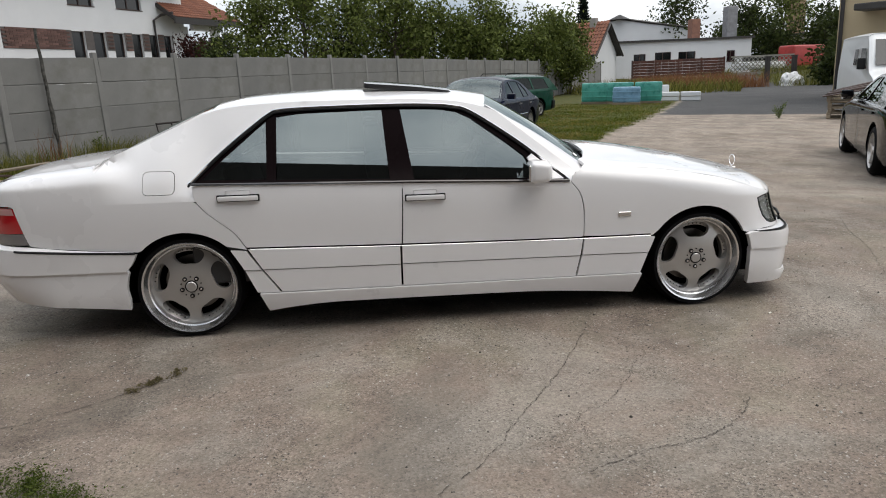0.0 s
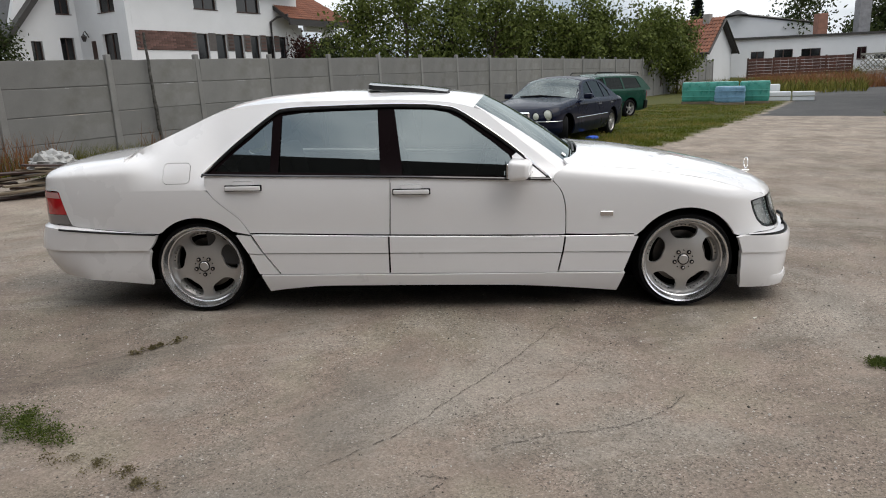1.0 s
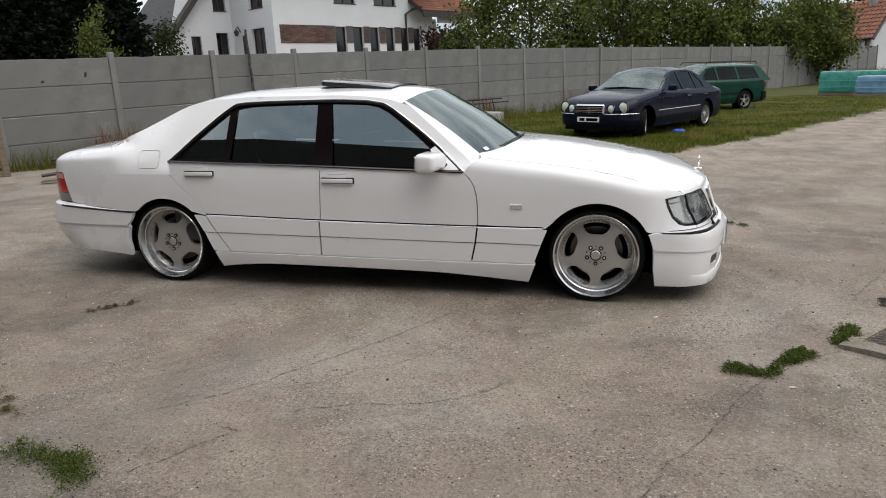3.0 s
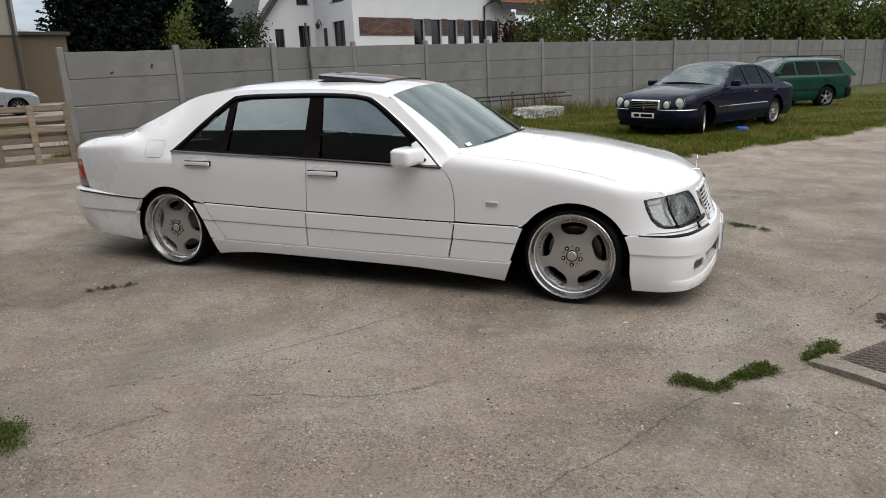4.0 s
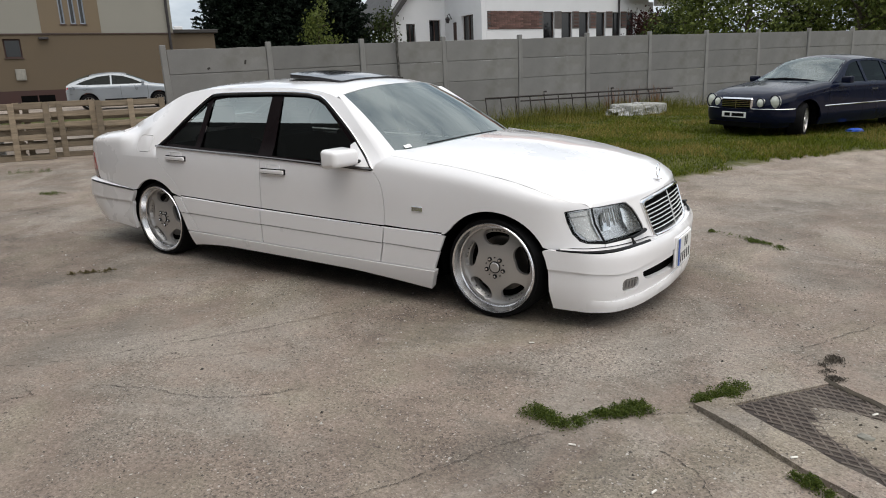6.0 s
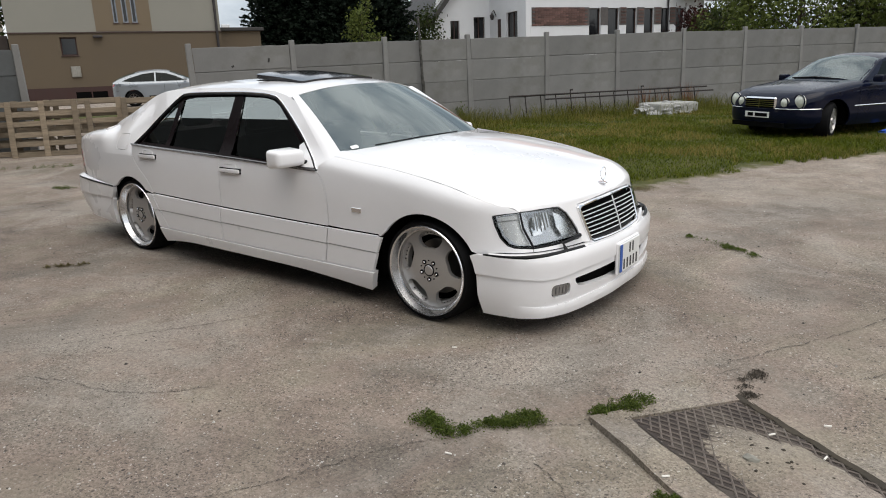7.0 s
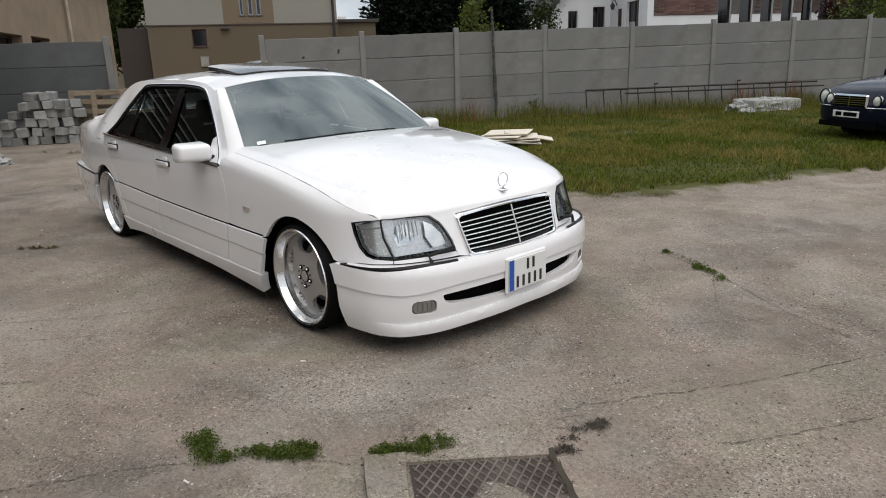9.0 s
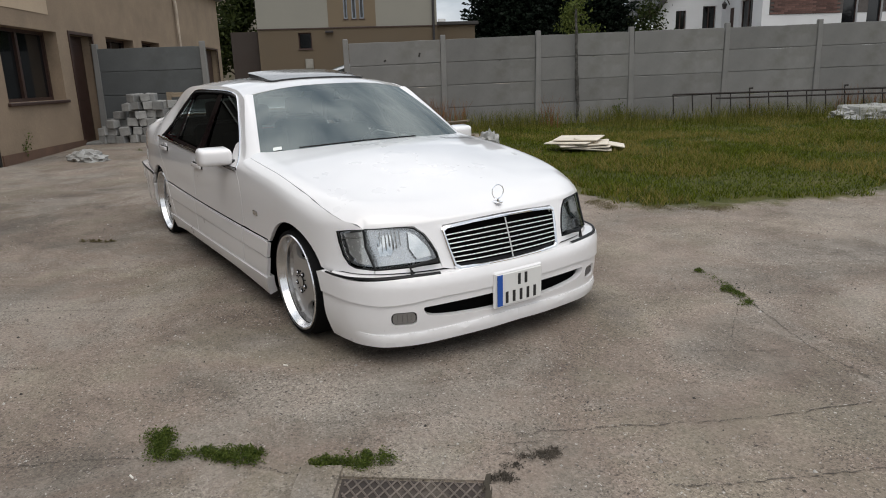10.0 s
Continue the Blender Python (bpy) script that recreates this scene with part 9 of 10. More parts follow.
def build_drain():
    """Sunken chequer-plate cover within a worn concrete kerb."""
    A, B = Vector((3.03, -0.505)), Vector((3.375, -0.095))
    d = Vector((0.83, -0.56)).normalized()
    w = (B - A)
    wn = w.normalized()
    L = 1.35
    drain = thing("drain_cover", "rusty chequer-plate drain cover half filled with dirt", "drain cover", pose(0, 0, 0))

    def place(u, v, h):
        p = A + wn * u + d * v
        return (p.x, p.y, slab_top(p.x, p.y) + h)

    W = w.length
    plate = bmesh.new()
    n, m = 8, 18
    grid = [[plate.verts.new(place(W * i / n, L * j / m, 0.006)) for i in range(n + 1)] for j in range(m + 1)]
    for j in range(m):
        for i in range(n):
            plate.faces.new((grid[j][i], grid[j][i + 1], grid[j + 1][i + 1], grid[j + 1][i]))
    cover = part("plate", plate, surface("dark_recessed_iron", (0.055, 0.043, 0.037), 0.85, 0.2, 0.35, 8, 80, 0.3, dirt=(0.13, 0.11, 0.09)), drain)
    ribs = bmesh.new()
    step = 0.042
    for sgn in (1, -1):
        k = -40
        while k < 70:
            # diagonal bars clipped to the plate
            pts = []
            for t in np.linspace(0, 1, 60):
                v = L * t
                u = k * step + sgn * v * 0.60
                if 0.008 < u < W - 0.008:
                    pts.append(place(u, v, 0.0085))
            if len(pts) > 1:
                add_tube(ribs, pts, 0.0042, 4, False)
            k += 1
    o = part("ribs", ribs, GRATE_IRON, cover)
    # kerb pieces on three sides
    def kerb(u0, u1, v0, v1, h0, h1, seed):
        bm = bmesh.new()
        k = 10
        rnd = np.random.default_rng(seed)
        rings = []
        for j in range(k + 1):
            t = j / k
            e = rnd.uniform(-0.008, 0.008, 4)
            u = [u0[0] + (u0[1] - u0[0]) * t + e[0], u1[0] + (u1[1] - u1[0]) * t + e[1]]
            v = [v0[0] + (v0[1] - v0[0]) * t, v1[0] + (v1[1] - v1[0]) * t]
            rings.append([bm.verts.new(place(u[0], v[0], -0.03)), bm.verts.new(place(u[0] + 0.006, v[0], h0 + e[2])), bm.verts.new(place(u[1] - 0.006, v[1], h1 + e[3])), bm.verts.new(place(u[1], v[1], -0.03))])
        for a, b in zip(rings, rings[1:]):
            for i in range(3):
                bm.faces.new((a[i], a[i + 1], b[i + 1], b[i]))
        bm.faces.new(rings[0])
        bm.faces.new(rings[-1])
        bmesh.ops.recalc_face_normals(bm, faces=bm.faces[:])
        part("kerb", bm, bpy.data.materials["yard_ground"], drain)
    kerb((-0.17, -0.17), (-0.008, -0.008), (-0.06, L), (-0.06, L), 0.026, 0.018, 1)
    kerb((W + 0.012, W + 0.012), (W + 0.16, W + 0.16), (0.02, L), (0.02, L), 0.012, 0.008, 2)
    bm = bmesh.new()
    pts = [(-0.05, -0.075), (W * 0.5, -0.095), (W + 0.02, -0.06), (W + 0.02, -0.012), (-0.05, -0.012)]
    top = [bm.verts.new(place(u, v, 0.010)) for u, v in pts]
    low = [bm.verts.new(place(u, v, -0.03)) for u, v in pts]
    bm.faces.new(top)
    for i in range(5):
        bm.faces.new((top[i], low[i], low[(i + 1) % 5], top[(i + 1) % 5]))
    bmesh.ops.recalc_face_normals(bm, faces=bm.faces[:])
    part("kerb", bm, bpy.data.materials["yard_ground"], drain)
    # dirt in the middle
    rnd = np.random.default_rng(4)
    n = 64
    outline = []
    for t in np.linspace(0, 2 * math.pi, n + 1)[:-1]:
        k = 1 + 0.16 * noise.noise((math.cos(t) * 1.4, math.sin(t) * 1.4, 7)) + 0.09 * noise.noise((math.cos(t) * 4.5, math.sin(t) * 4.5, 2)) + rnd.uniform(-0.03, 0.03)
        outline.append((W * 0.54 + W * 0.40 * math.copysign(abs(math.cos(t)) ** 0.7, math.cos(t)) * k, 0.78 + 0.62 * math.copysign(abs(math.sin(t)) ** 0.8, math.sin(t)) * k))
    bm = bmesh.new()
    c0 = bm.verts.new(place(W * 0.54, 0.78, 0.022))
    mid = [bm.verts.new(place(W * 0.54 + (u - W * 0.54) * 0.8, 0.78 + (v - 0.78) * 0.8, 0.019 + rnd.uniform(-0.003, 0.003))) for u, v in outline]
    rim = [bm.verts.new(place(u, v, 0.004)) for u, v in outline]
    for i in range(n):
        j = (i + 1) % n
        bm.faces.new((c0, mid[i], mid[j]))
        bm.faces.new((mid[i], rim[i], rim[j], mid[j]))
    part("dirt", bm, bpy.data.materials["yard_ground"], drain, smooth=True)
    # damp earth washed along the kerb, and crumbs on the dirt
    bm = bmesh.new()
    left, right = [], []
    for t in np.linspace(0, 1, 30):
        v = -0.05 + (L + 0.05) * t
        w0 = 0.004 + 0.016 * abs(noise.noise((t * 9, 0.3, 5)))
        left.append(bm.verts.new(place(W - w0 + 0.004 * rnd.normal(), v, 0.0095)))
        right.append(bm.verts.new(place(W + 0.016 + 0.004 * rnd.normal(), v, 0.016)))
    for i in range(29):
        bm.faces.new((left[i], left[i + 1], right[i + 1], right[i]))
    part("damp_earth", bm, EARTH, drain)
    crumb = mesh_of(crumpled(0.009, 0.007, 0.007, 8, None, 3, 0), "crumb")
    crumb.materials.append(EARTH)
    for k in range(26):
        ob = part("crumb", crumb, None, drain)
        r, t = rnd.uniform(0.0, 0.28), rnd.uniform(0, 6.28)
        ob.matrix_world = pose(*place(W * 0.55 + 0.45 * r * math.cos(t), 0.55 + r * math.sin(t), 0.018), 0, 0, rnd.uniform(0, 360)) @ Matrix.Scale(rnd.uniform(0.5, 1.3), 4)
    st = thing("stone", "pale broken stone on the drain cover", "stone", pose(*place(W * 0.42, 0.42, 0.018)))
    part("stone", crumpled(0.032, 0.022, 0.018, 3, KERB, 3, 1), PLASTER_GREY, st)


def cracks(name, lines, width, seed):
    """Irregular dark cracks in the concrete."""
    rnd = np.random.default_rng(seed)
    bm = bmesh.new()
    for pts in lines:
        path = spline(pts, 30)
        jx = np.convolve(rnd.normal(0, 0.007, len(path) + 4), np.ones(5) / 3.0, "valid") + rnd.normal(0, 0.0016, len(path))
        jy = np.convolve(rnd.normal(0, 0.007, len(path) + 4), np.ones(5) / 3.0, "valid") + rnd.normal(0, 0.0016, len(path))
        prev = None
        for i, (x, y) in enumerate(path):
            a, b = path[max(0, i - 1)], path[min(len(path) - 1, i + 1)]
            L = math.hypot(b[0] - a[0], b[1] - a[1]) or 1
            nx, ny = -(b[1] - a[1]) / L, (b[0] - a[0]) / L
            w = width * rnd.uniform(0.1, 1.0) ** 1.3
            px, py = x + jx[i], y + jy[i]
            l = bm.verts.new((px + nx * w, py + ny * w, slab_top(px + nx * w, py + ny * w) + 0.0035))
            r = bm.verts.new((px - nx * w, py - ny * w, slab_top(px - nx * w, py - ny * w) + 0.0035))
            if prev and rnd.random() > 0.16:
                bm.faces.new((prev[0], l, r, prev[1]))
            prev = (l, r)
    ob = part(name, bm, CRACK_DIRT)
    tagged(ob, "thin dark cracks across the worn concrete", "cracks", kind="stuff")


CRACK_LINES = [
    [(0.78, -0.30), (0.70, -0.45), (0.52, -0.76), (0.39, -0.97), (0.25, -1.17), (0.08, -1.41), (-0.12, -1.70), (-0.5, -2.05)],
    [(2.41, -1.10), (2.33, -1.21), (2.27, -1.31), (2.22, -1.41), (2.15, -1.57), (2.09, -1.69), (2.02, -1.81), (1.93, -1.92), (1.88, -2.03), (1.6, -2.6)],
    [(0.28, -1.81), (0.57, -1.70), (0.80, -1.65), (0.95, -1.58), (1.10, -1.47), (1.22, -1.33)],
    [(2.70, -0.76), (2.80, -0.70), (2.92, -0.60)],
    [(3.17, 0.22), (3.30, 0.43), (3.40, 0.62), (3.58, 0.91), (3.72, 1.18), (3.94, 1.68), (4.3, 2.3)],
    [(3.78, 0.44), (3.85, 0.54), (3.92, 0.65), (4.17, 1.13), (4.5, 1.7)],
    [(1.22, -0.36), (1.10, -0.27), (0.97, -0.16), (0.60, 0.10)],
    [(-1.5, -0.57), (-1.7, -0.77), (-2.1, -1.05), (-2.66, -1.2), (-3.4, -1.6)],
    [(2.2, 2.63), (2.56, 2.53), (2.9, 2.35), (3.41, 2.02), (3.73, 1.89), (4.2, 1.7)],
    [(-0.16, -2.41), (-0.05, -2.28), (0.01, -2.17), (0.11, -2.04)],
    [(2.86, -1.02), (3.02, -1.12), (3.12, -1.3), (3.3, -1.42)],
]
FINE_LINES = [
    [(1.34, -1.30), (1.51, -1.20), (1.64, -1.11)], [(0.36, -1.56), (0.38, -1.42), (0.41, -1.32)], [(-0.04, -1.99), (0.05, -2.02), (0.12, -2.02)],
    [(0.35, -1.44), (0.42, -1.34), (0.57, -1.26), (0.73, -1.05), (0.90, -0.79)], [(3.21, 0.14), (3.29, 0.28)], [(3.24, 0.07), (3.29, 0.12)], [(3.25, 0.20), (3.31, 0.17)], [(3.23, 0.17), (3.28, 0.14)],
    [(3.16, 1.70), (2.94, 2.09), (2.65, 2.64)], [(2.6, 1.2), (3.1, 1.5), (3.4, 1.9)], [(4.4, 3.0), (4.9, 3.4), (5.4, 3.5)], [(-2.2, 0.1), (-3.1, 0.0), (-4.0, 0.4)], [(-3.0, -0.6), (-4.2, -0.4), (-5.4, 0.3)], [(-3.6, 1.6), (-4.4, 2.6), (-5.2, 3.4)],
]


def leafy_patch(name, spots, seed, count, label, spread_by=0.06, tall=0.045, leaf=None):
    """Low weeds growing out of a crack: many small leaves along a line of spots."""
    rnd = np.random.default_rng(seed)
    pts = np.array(spline(spots, 10))
    clumps = max(12, count // 22)
    middle = pts[rnd.integers(0, len(pts), clumps)] + rnd.normal(0, spread_by * 0.55, (clumps, 2))
    share = rnd.random(clumps) ** 3 + 0.03
    pts = middle
    count = int(count * 2.4)
    idx = rnd.choice(clumps, count, p=share / share.sum())
    spread_by *= 0.30
    w = rnd.normal(0, spread_by, (count, 2)) * (0.5 + rnd.random((count, 1)))
    xy = pts[idx] + w
    prof = np.exp(-np.sum(w**2, axis=1) / (2 * (spread_by * 1.1) ** 2))
    z = np.array([slab_top(x, y) for x, y in xy]) + rnd.random(count) * tall * 0.7 * (0.2 + prof)
    me = quads_mesh(name, np.column_stack([xy, z + 0.006]), rnd.uniform(0.0025, 0.0065, count), rnd, 0.3)
    ob = part(name, me, leaf or WEED_LEAF)
    tagged(ob, label, "weeds", kind="stuff")


WEED_LEAF = leaf_material("weed_leaves", (0.032, 0.055, 0.010), (0.125, 0.155, 0.035))
DRY_LEAF = leaf_material("dry_weeds", (0.09, 0.075, 0.035), (0.20, 0.17, 0.09))


def edge_distances(poly, P):
    """Signed distances of many places to a polygon's edge, positive inside."""
    best = np.full(len(P), 1e9)
    hit = np.zeros(len(P), bool)
    for (ax, ay), (bx, by) in zip(poly, poly[1:] + poly[:1]):
        dx, dy = bx - ax, by - ay
        k = np.clip(((P[:, 0] - ax) * dx + (P[:, 1] - ay) * dy) / (dx * dx + dy * dy), 0, 1)
        best = np.minimum(best, np.hypot(P[:, 0] - ax - k * dx, P[:, 1] - ay - k * dy))
        if dy:
            hit ^= ((ay > P[:, 1]) != (by > P[:, 1])) & (P[:, 0] < dx * (P[:, 1] - ay) / dy + ax)
    return np.where(hit, best, -best)


def grass_blades(name, xy, heights, widths, seed, material, label, lean=0.35):
    """Single bent blades, three triangles each."""
    rnd = np.random.default_rng(seed)
    n = len(xy)
    a = rnd.uniform(0, 2 * math.pi, n)
    b = rnd.uniform(0, 2 * math.pi, n)
    depth = edge_distances(GRASS_AREA, xy)
    swell = np.where(depth < -3.0, 1.0, np.clip(depth, 0.0, 1.0))
    z0 = np.array([slab_top(x, y) + (0.03 * noise.noise((x * 1.3, y * 1.3, 5)) + 0.03) * k for (x, y), k in zip(xy, swell)]) - 0.003
    base = np.column_stack([xy, z0])
    side = np.column_stack([np.cos(a), np.sin(a), np.zeros(n)]) * widths[:, None]
    bend = np.column_stack([np.cos(b), np.sin(b), np.zeros(n)]) * (heights * rnd.uniform(0.1, lean * 2, n))[:, None]
    up = np.column_stack([np.zeros(n), np.zeros(n), heights])
    V = np.stack([base - side, base + side, base + up * 0.55 + bend * 0.35 + side * 0.7, base + up * 0.55 + bend * 0.35 - side * 0.7, base + up * 0.95 + bend], axis=1).reshape(-1, 3)
    faces = []
    for i in range(n):
        k = 5 * i
        faces.append((k, k + 1, k + 2, k + 3))
        faces.append((k + 3, k + 2, k + 4))
    me = bpy.data.meshes.new(name)
    me.from_pydata(V.tolist(), [], faces)
    ob = part(name, me, material)
    tagged(ob, label, "grass", kind="stuff")


def build_grass():
    rnd = np.random.default_rng(12)
    mow = leaf_material("grass_green", (0.026, 0.044, 0.004), (0.145, 0.168, 0.014))
    dry = leaf_material("grass_dry", (0.13, 0.11, 0.025), (0.32, 0.25, 0.08))
    tallm = leaf_material("grass_tall", (0.045, 0.058, 0.010), (0.20, 0.185, 0.045))
    rust = leaf_material("sorrel_rust", (0.14, 0.06, 0.03), (0.26, 0.13, 0.06))

    def scatter(count, x0, x1, y0, y1, keep):
        out = []
        while len(out) < count:
            pts = np.column_stack([rnd.uniform(x0, x1, 6000), rnd.uniform(y0, y1, 6000)])
            out += [p for p in pts if keep(p[0], p[1])]
        return np.array(out[:count])

    def lawn(count, bald):
        """Places on the lawn, thinner far away, in tufts with bald spots."""
        out = []
        have = 0
        while have < count:
            P = np.column_stack([rnd.uniform(-9.5, 14, 40000), rnd.uniform(3.4, 27, 40000)])
            near = np.maximum(np.hypot(P[:, 0] - 1, P[:, 1] - 3), 3.0)
            P = P[rnd.random(len(P)) < np.minimum(1.0, (6.0 / near) ** 1.2)]
            d = edge_distances(GRASS_AREA, P)
            P, d = P[d > -0.4], d[d > -0.4]
            keep = [e + 0.45 * noise.noise((x * 1.4, y * 1.4, 2)) + 0.25 * noise.noise((x * 5, y * 5, 8)) > 0.10 and noise.noise((x * 1.1, y * 1.1, 9)) + 0.5 * noise.noise((x * 4, y * 4, 3)) > bald for (x, y), e in zip(P, d)]
            P = P[np.array(keep)]
            out.append(P)
            have += len(P)
        return np.concatenate(out)[:count]

    xy = lawn(190000, -0.75)
    n = len(xy)
    h = np.array([0.030 + 0.050 * max(0.0, noise.noise((x * 0.6, y * 0.6, 1)) + 0.3) for x, y in xy]) * rnd.uniform(0.5, 1.6, n)
    grass_blades("lawn_grass", xy, h, rnd.uniform(0.0025, 0.006, n), 1, mow, "short patchy green grass on the yard edge", 0.8)
    xy = lawn(80000, -0.25)
    # the dry stalks stand in drifts
    xy = xy[np.array([noise.noise((x * 0.45, y * 0.9, 21)) + 0.4 * noise.noise((x * 1.7, y * 1.7, 5)) > -0.02 for x, y in xy])]
    n = len(xy)
    grass_blades("dry_grass", xy, rnd.uniform(0.03, 0.12, n), rnd.uniform(0.002, 0.0045, n), 2, dry, "dry yellowed grass stalks among the green", 0.6)

    def by_fence(x, y):
        d = -beyond_fence(x, y)
        return 0.05 < d < 3.2 and edge_distance(GRASS_AREA, x, y) > 0.0 and rnd.random() < math.exp(-d / 1.1) * (0.5 + noise.noise((x * 0.7, y * 0.7, 4)))

    xy = scatter(17000, -9.6, 8, 4.5, 34, by_fence)
    n = len(xy)
    grass_blades("tall_grass", xy, rnd.uniform(0.10, 0.48, n), rnd.uniform(0.0025, 0.006, n), 3, tallm, "tall rank grass along the foot of the fence", 0.4)

    def stalks(x, y):
        d = -beyond_fence(x, y)
        return 0.1 < d < 1.5 and noise.noise((x * 0.5, y * 0.5, 14)) + 0.6 * noise.noise((x * 2.1, y * 2.1, 6)) > 0.36

    xy = scatter(620, -8.5, 4, 6.5, 24, stalks)
    n = len(xy)
    grass_blades("sorrel_stalks", xy, rnd.uniform(0.35, 0.85, n), rnd.uniform(0.004, 0.008, n), 4, rust, "rust-brown sorrel stalks by the fence", 0.2)
    # verge beyond the drive
    xy = scatter(9000, 28, 60, 42, 76, lambda x, y: edge_distance(VERGE_AREA, x, y) > 0.2)
    n = len(xy)
    grass_blades("verge_grass", xy, rnd.uniform(0.3, 0.9, n), rnd.uniform(0.015, 0.03, n), 5, tallm, "long grass on the far verge", 0.5)
    xy = scatter(6000, 14, 33, 38, 58, lambda x, y: edge_distance(GRASS_AREA, x, y) > -3)
    n = len(xy)
    grass_blades("far_weeds", xy, rnd.uniform(0.3, 1.0, n), rnd.uniform(0.015, 0.03, n), 6, tallm, "rank weeds at the far end of the lawn", 0.5)
    xy = np.array([(22 + 8 * rnd.random(), 45 + 8 * rnd.random()) for _ in range(2500)])
    grass_blades("rust_weeds", xy, rnd.uniform(0.5, 1.4, 2500), rnd.uniform(0.02, 0.035, 2500), 7, rust, "rusty dock weeds at the end of the lawn", 0.4)


def build_weeds():
    leafy_patch("crack_weeds", [(2.27, -0.98), (2.36, -1.0), (2.45, -1.04)], 1, 1250, "low green weeds in a concrete crack", 0.05)
    leafy_patch("crack_weeds", [(2.45, -1.02), (2.55, -0.88), (2.64, -0.77), (2.70, -0.73)], 2, 2200, "low green weeds in a concrete crack", 0.04)
    leafy_patch("crack_weeds", [(2.90, -0.55), (2.96, -0.42), (3.02, -0.31)], 3, 1600, "low green weeds beside the drain kerb", 0.042)
    leafy_patch("crack_weeds", [(2.23, 2.65), (2.6, 2.5), (2.9, 2.32)], 4, 900, "sparse weeds in a long crack", 0.045, 0.03)
    leafy_patch("crack_weeds", [(-1.72, -0.80), (-1.6, -0.68), (-1.48, -0.56)], 5, 420, "sparse brownish weeds in a crack", 0.03, 0.03, DRY_LEAF)
    leafy_patch("crack_weeds", [(-2.1, -1.5), (-1.8, -1.62), (-1.55, -1.75)], 6, 2000, "green weeds on the concrete edge", 0.08, 0.05)
    leafy_patch("crack_weeds", [(-0.75, -2.36), (-0.5, -2.40), (-0.3, -2.46)], 7, 2000, "green weeds on the concrete edge", 0.08, 0.05)
    leafy_patch("crack_weeds", [(-1.5, -1.85), (-1.2, -2.0), (-0.98, -2.14)], 8, 420, "sparse weeds on the concrete", 0.05, 0.03, DRY_LEAF)
    leafy_patch("crack_weeds", [(-5.6, 1.1), (-5.5, 1.15)], 9, 500, "small tuft of weeds on the concrete", 0.08, 0.04)
    leafy_patch("crack_weeds", [(-9.0, 0.9), (-8.2, 1.6), (-7.6, 2.2)], 10, 900, "weeds in a joint of the concrete", 0.08, 0.08)
    leafy_patch("dry_litter", [(0.1, 3.85), (0.5, 3.85), (0.95, 4.2), (1.15, 4.5)], 11, 1800, "dry plant litter on the lawn edge", 0.12, 0.04, DRY_LEAF)
    leafy_patch("crack_weeds", [(3.3, -0.95), (3.5, -1.08)], 12, 900, "weeds beside the drain kerb", 0.035, 0.04)
    leafy_patch("dirt_crumbs", [(3.36, -0.06), (3.36, 0.04), (3.35, 0.14), (3.37, 0.24)], 13, 620, "dark earth crumbs by the drain", 0.040, 0.002, CRUMB)
    leafy_patch("dirt_crumbs", [(3.42, -0.12), (3.62, -0.26), (3.82, -0.40), (4.1, -0.58)], 14, 2000, "dark earth crumbs along the drain kerb", 0.03, 0.004, CRUMB)
    rnd = np.random.default_rng(31)
    # shrubby weeds at the workshop wall and fence
    for (x, y, h, n) in ((-9.3, -0.75, 0.75, 420), (-8.9, -0.85, 0.45, 260), (-7.5, 8.6, 0.55, 320), (-5.9, 11.0, 0.6, 260), (11.6, 14.9, 0.5, 260)):
        w = thing("tall_weed", "tall leafy weed at the foot of a wall", "weed", ground_pose(x, y, 0), group="tall weeds")
        bm = bmesh.new()
        cs = []
        for k in range(9):
            a, r = rnd.uniform(0, 6.28), rnd.uniform(0.05, 0.25)
            tip = Vector((math.cos(a) * r, math.sin(a) * r, h * rnd.uniform(0.6, 1.1)))
            add_tube(bm, [(0, 0, 0), tip * 0.5 + Vector((0, 0, 0.03)), tip], [0.006, 0.004, 0.002], 4, False)
            for t in rnd.uniform(0.2, 1.0, n // 9):
                cs.append(np.array(tip) * t + rnd.normal(0, 0.03, 3))
        part("stems", bm, WEED_LEAF, w)
        part("leaves", quads_mesh("leaves", np.array(cs), rnd.uniform(0.012, 0.03, len(cs)), rnd), WEED_LEAF, w)


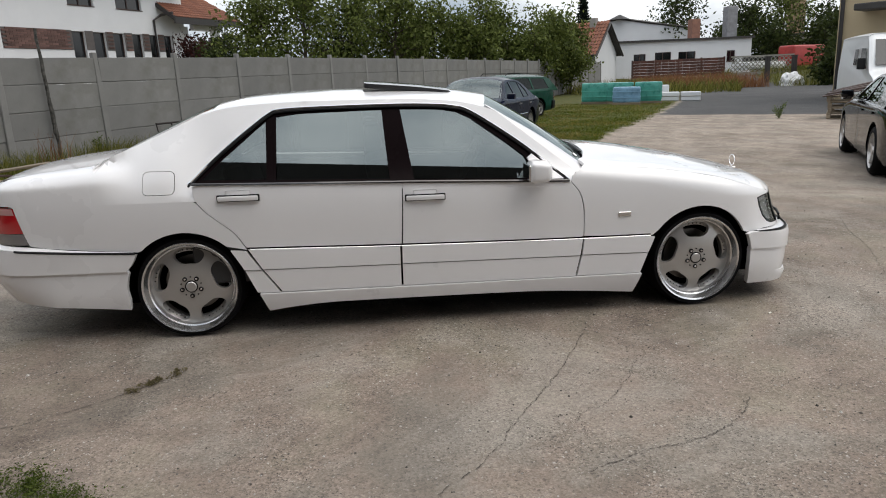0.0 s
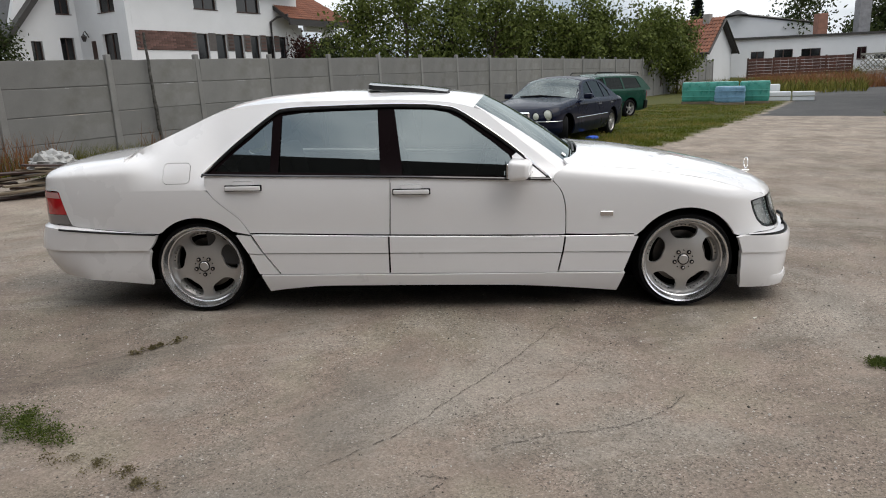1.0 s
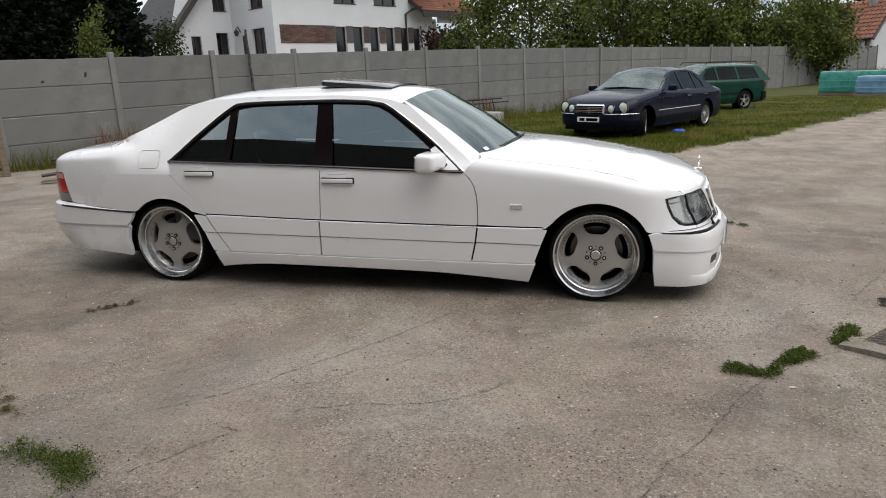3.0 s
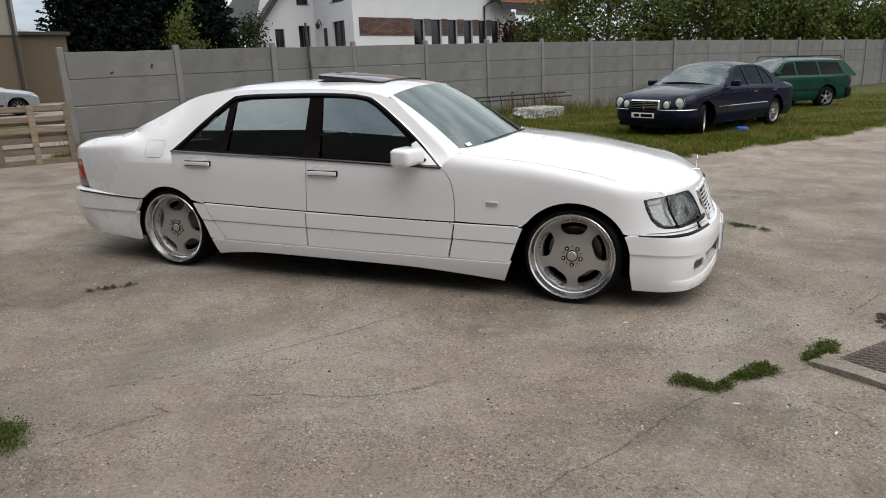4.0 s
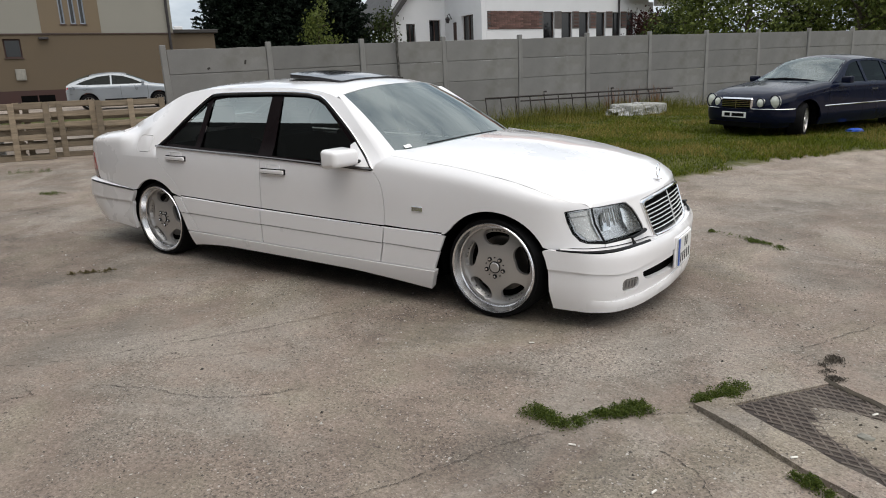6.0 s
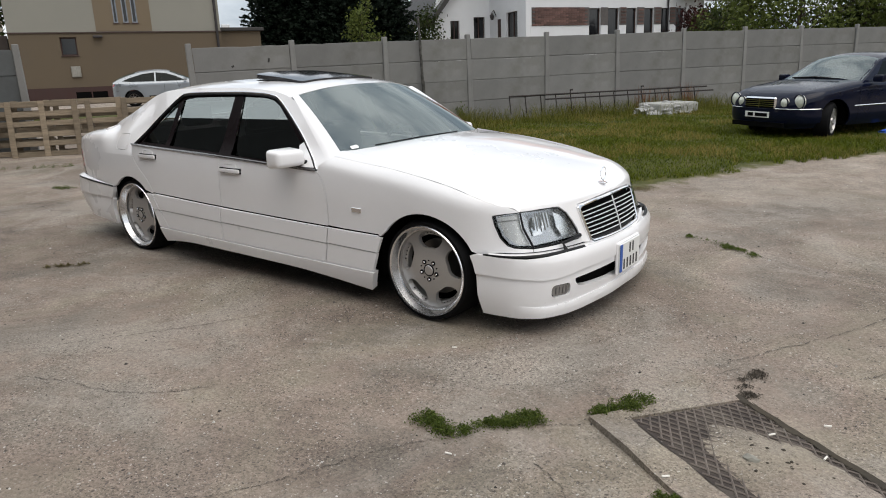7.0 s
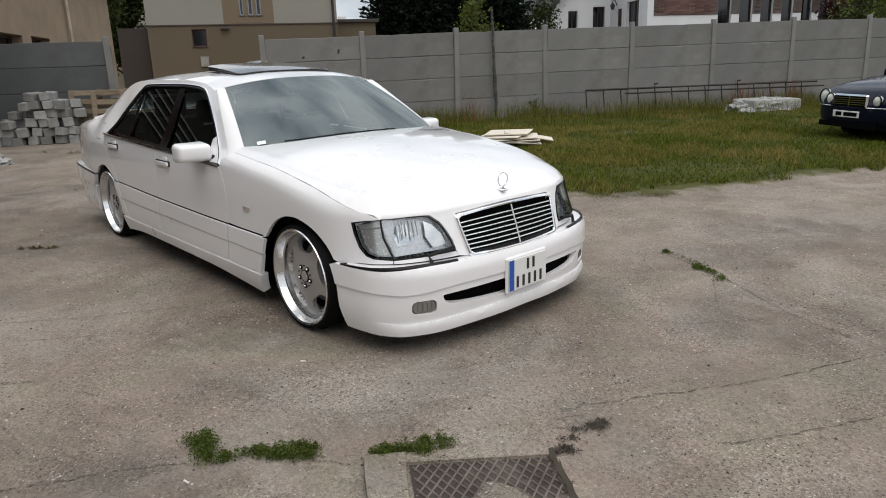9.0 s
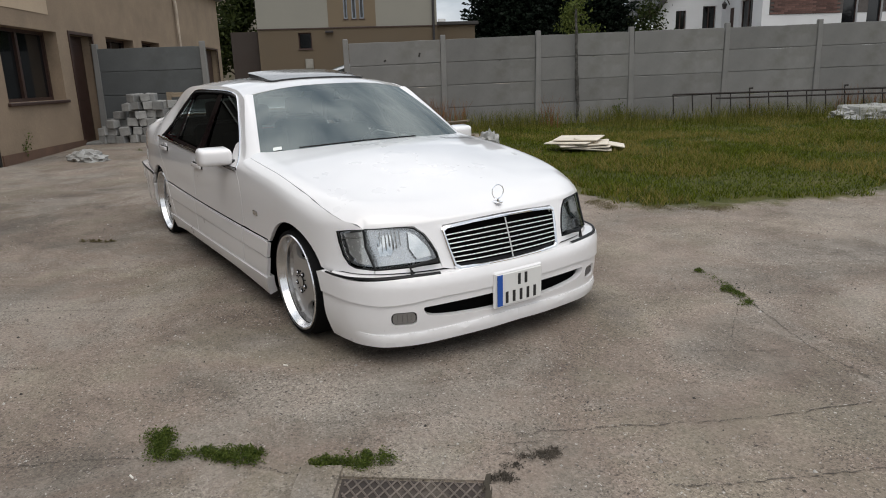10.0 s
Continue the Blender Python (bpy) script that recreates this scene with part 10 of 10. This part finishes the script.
def build_litter():
    """Pebbles, cigarette ends and crumbs on the concrete."""
    rnd = np.random.default_rng(17)
    tip = mesh_of(tube([(-0.014, 0, 0.004), (0.014, 0, 0.004)], 0.004, 6), "cigarette_end")
    tip.materials.append(plain("paper_white", (0.75, 0.72, 0.66), 0.8))
    for x, y, a in ((2.53, -1.15, 10), (2.475, -1.0, 30), (3.55, -0.35, 50), (3.75, -0.42, 80), (3.30, -0.86, 40), (3.72, -0.16, 20), (1.95, -0.3, 30), (2.9, -1.3, 70)):
        ob = new("cigarette_end", tip)
        ob.matrix_world = pose(x, y, slab_top(x, y) + 0.022 if 3.0 < x < 3.9 else slab_top(x, y) + 0.001, 0, 0, a)
        tagged(ob, "white cigarette end on the concrete", "cigarette end", "cigarette ends")
    n = 9000
    xy = np.column_stack([rnd.uniform(-5, 8, n), rnd.uniform(-3.0, 6.5, n)])
    keep = [i for i in range(n) if edge_distance(GRASS_AREA, *xy[i]) < -0.1]
    V, F = [], []
    for i in keep:
        x, y = xy[i]
        r = rnd.uniform(0.0025, 0.008) * (1.6 if rnd.random() < 0.05 else 1)
        z = slab_top(x, y)
        a = rnd.uniform(0, 6.28)
        k = len(V)
        for j in range(4):
            t = a + j * math.pi / 2
            V.append((x + r * math.cos(t) * rnd.uniform(0.6, 1.2), y + r * math.sin(t) * rnd.uniform(0.6, 1.2), z - 0.001))
        V.append((x, y, z + r * 0.8))
        F += [(k, k + 1, k + 4), (k + 1, k + 2, k + 4), (k + 2, k + 3, k + 4), (k + 3, k, k + 4)]
    me = bpy.data.meshes.new("pebbles")
    me.from_pydata(V, [], F)
    m, nt, b = nodes_of("pebble_stone")
    geo = nt.nodes.new("ShaderNodeNewGeometry")
    r = ramp(nt, geo.outputs["Random Per Island"], [(0.0, (0.03, 0.027, 0.024)), (0.6, (0.13, 0.115, 0.10)), (1.0, (0.55, 0.53, 0.50))])
    nt.links.new(r.outputs["Color"], b.inputs["Base Color"])
    b.inputs["Roughness"].default_value = 0.9
    tagged(part("pebbles", me, m), "scattered grit and small pebbles on the concrete", "pebbles", kind="stuff")


build_pallets()
build_blocks()
build_frame_rack()
build_bundles()
build_drain()
cracks("concrete_cracks", CRACK_LINES, 0.0034, 1)
cracks("hairline_cracks", FINE_LINES, 0.0025, 2)
build_grass()
build_weeds()
build_litter()
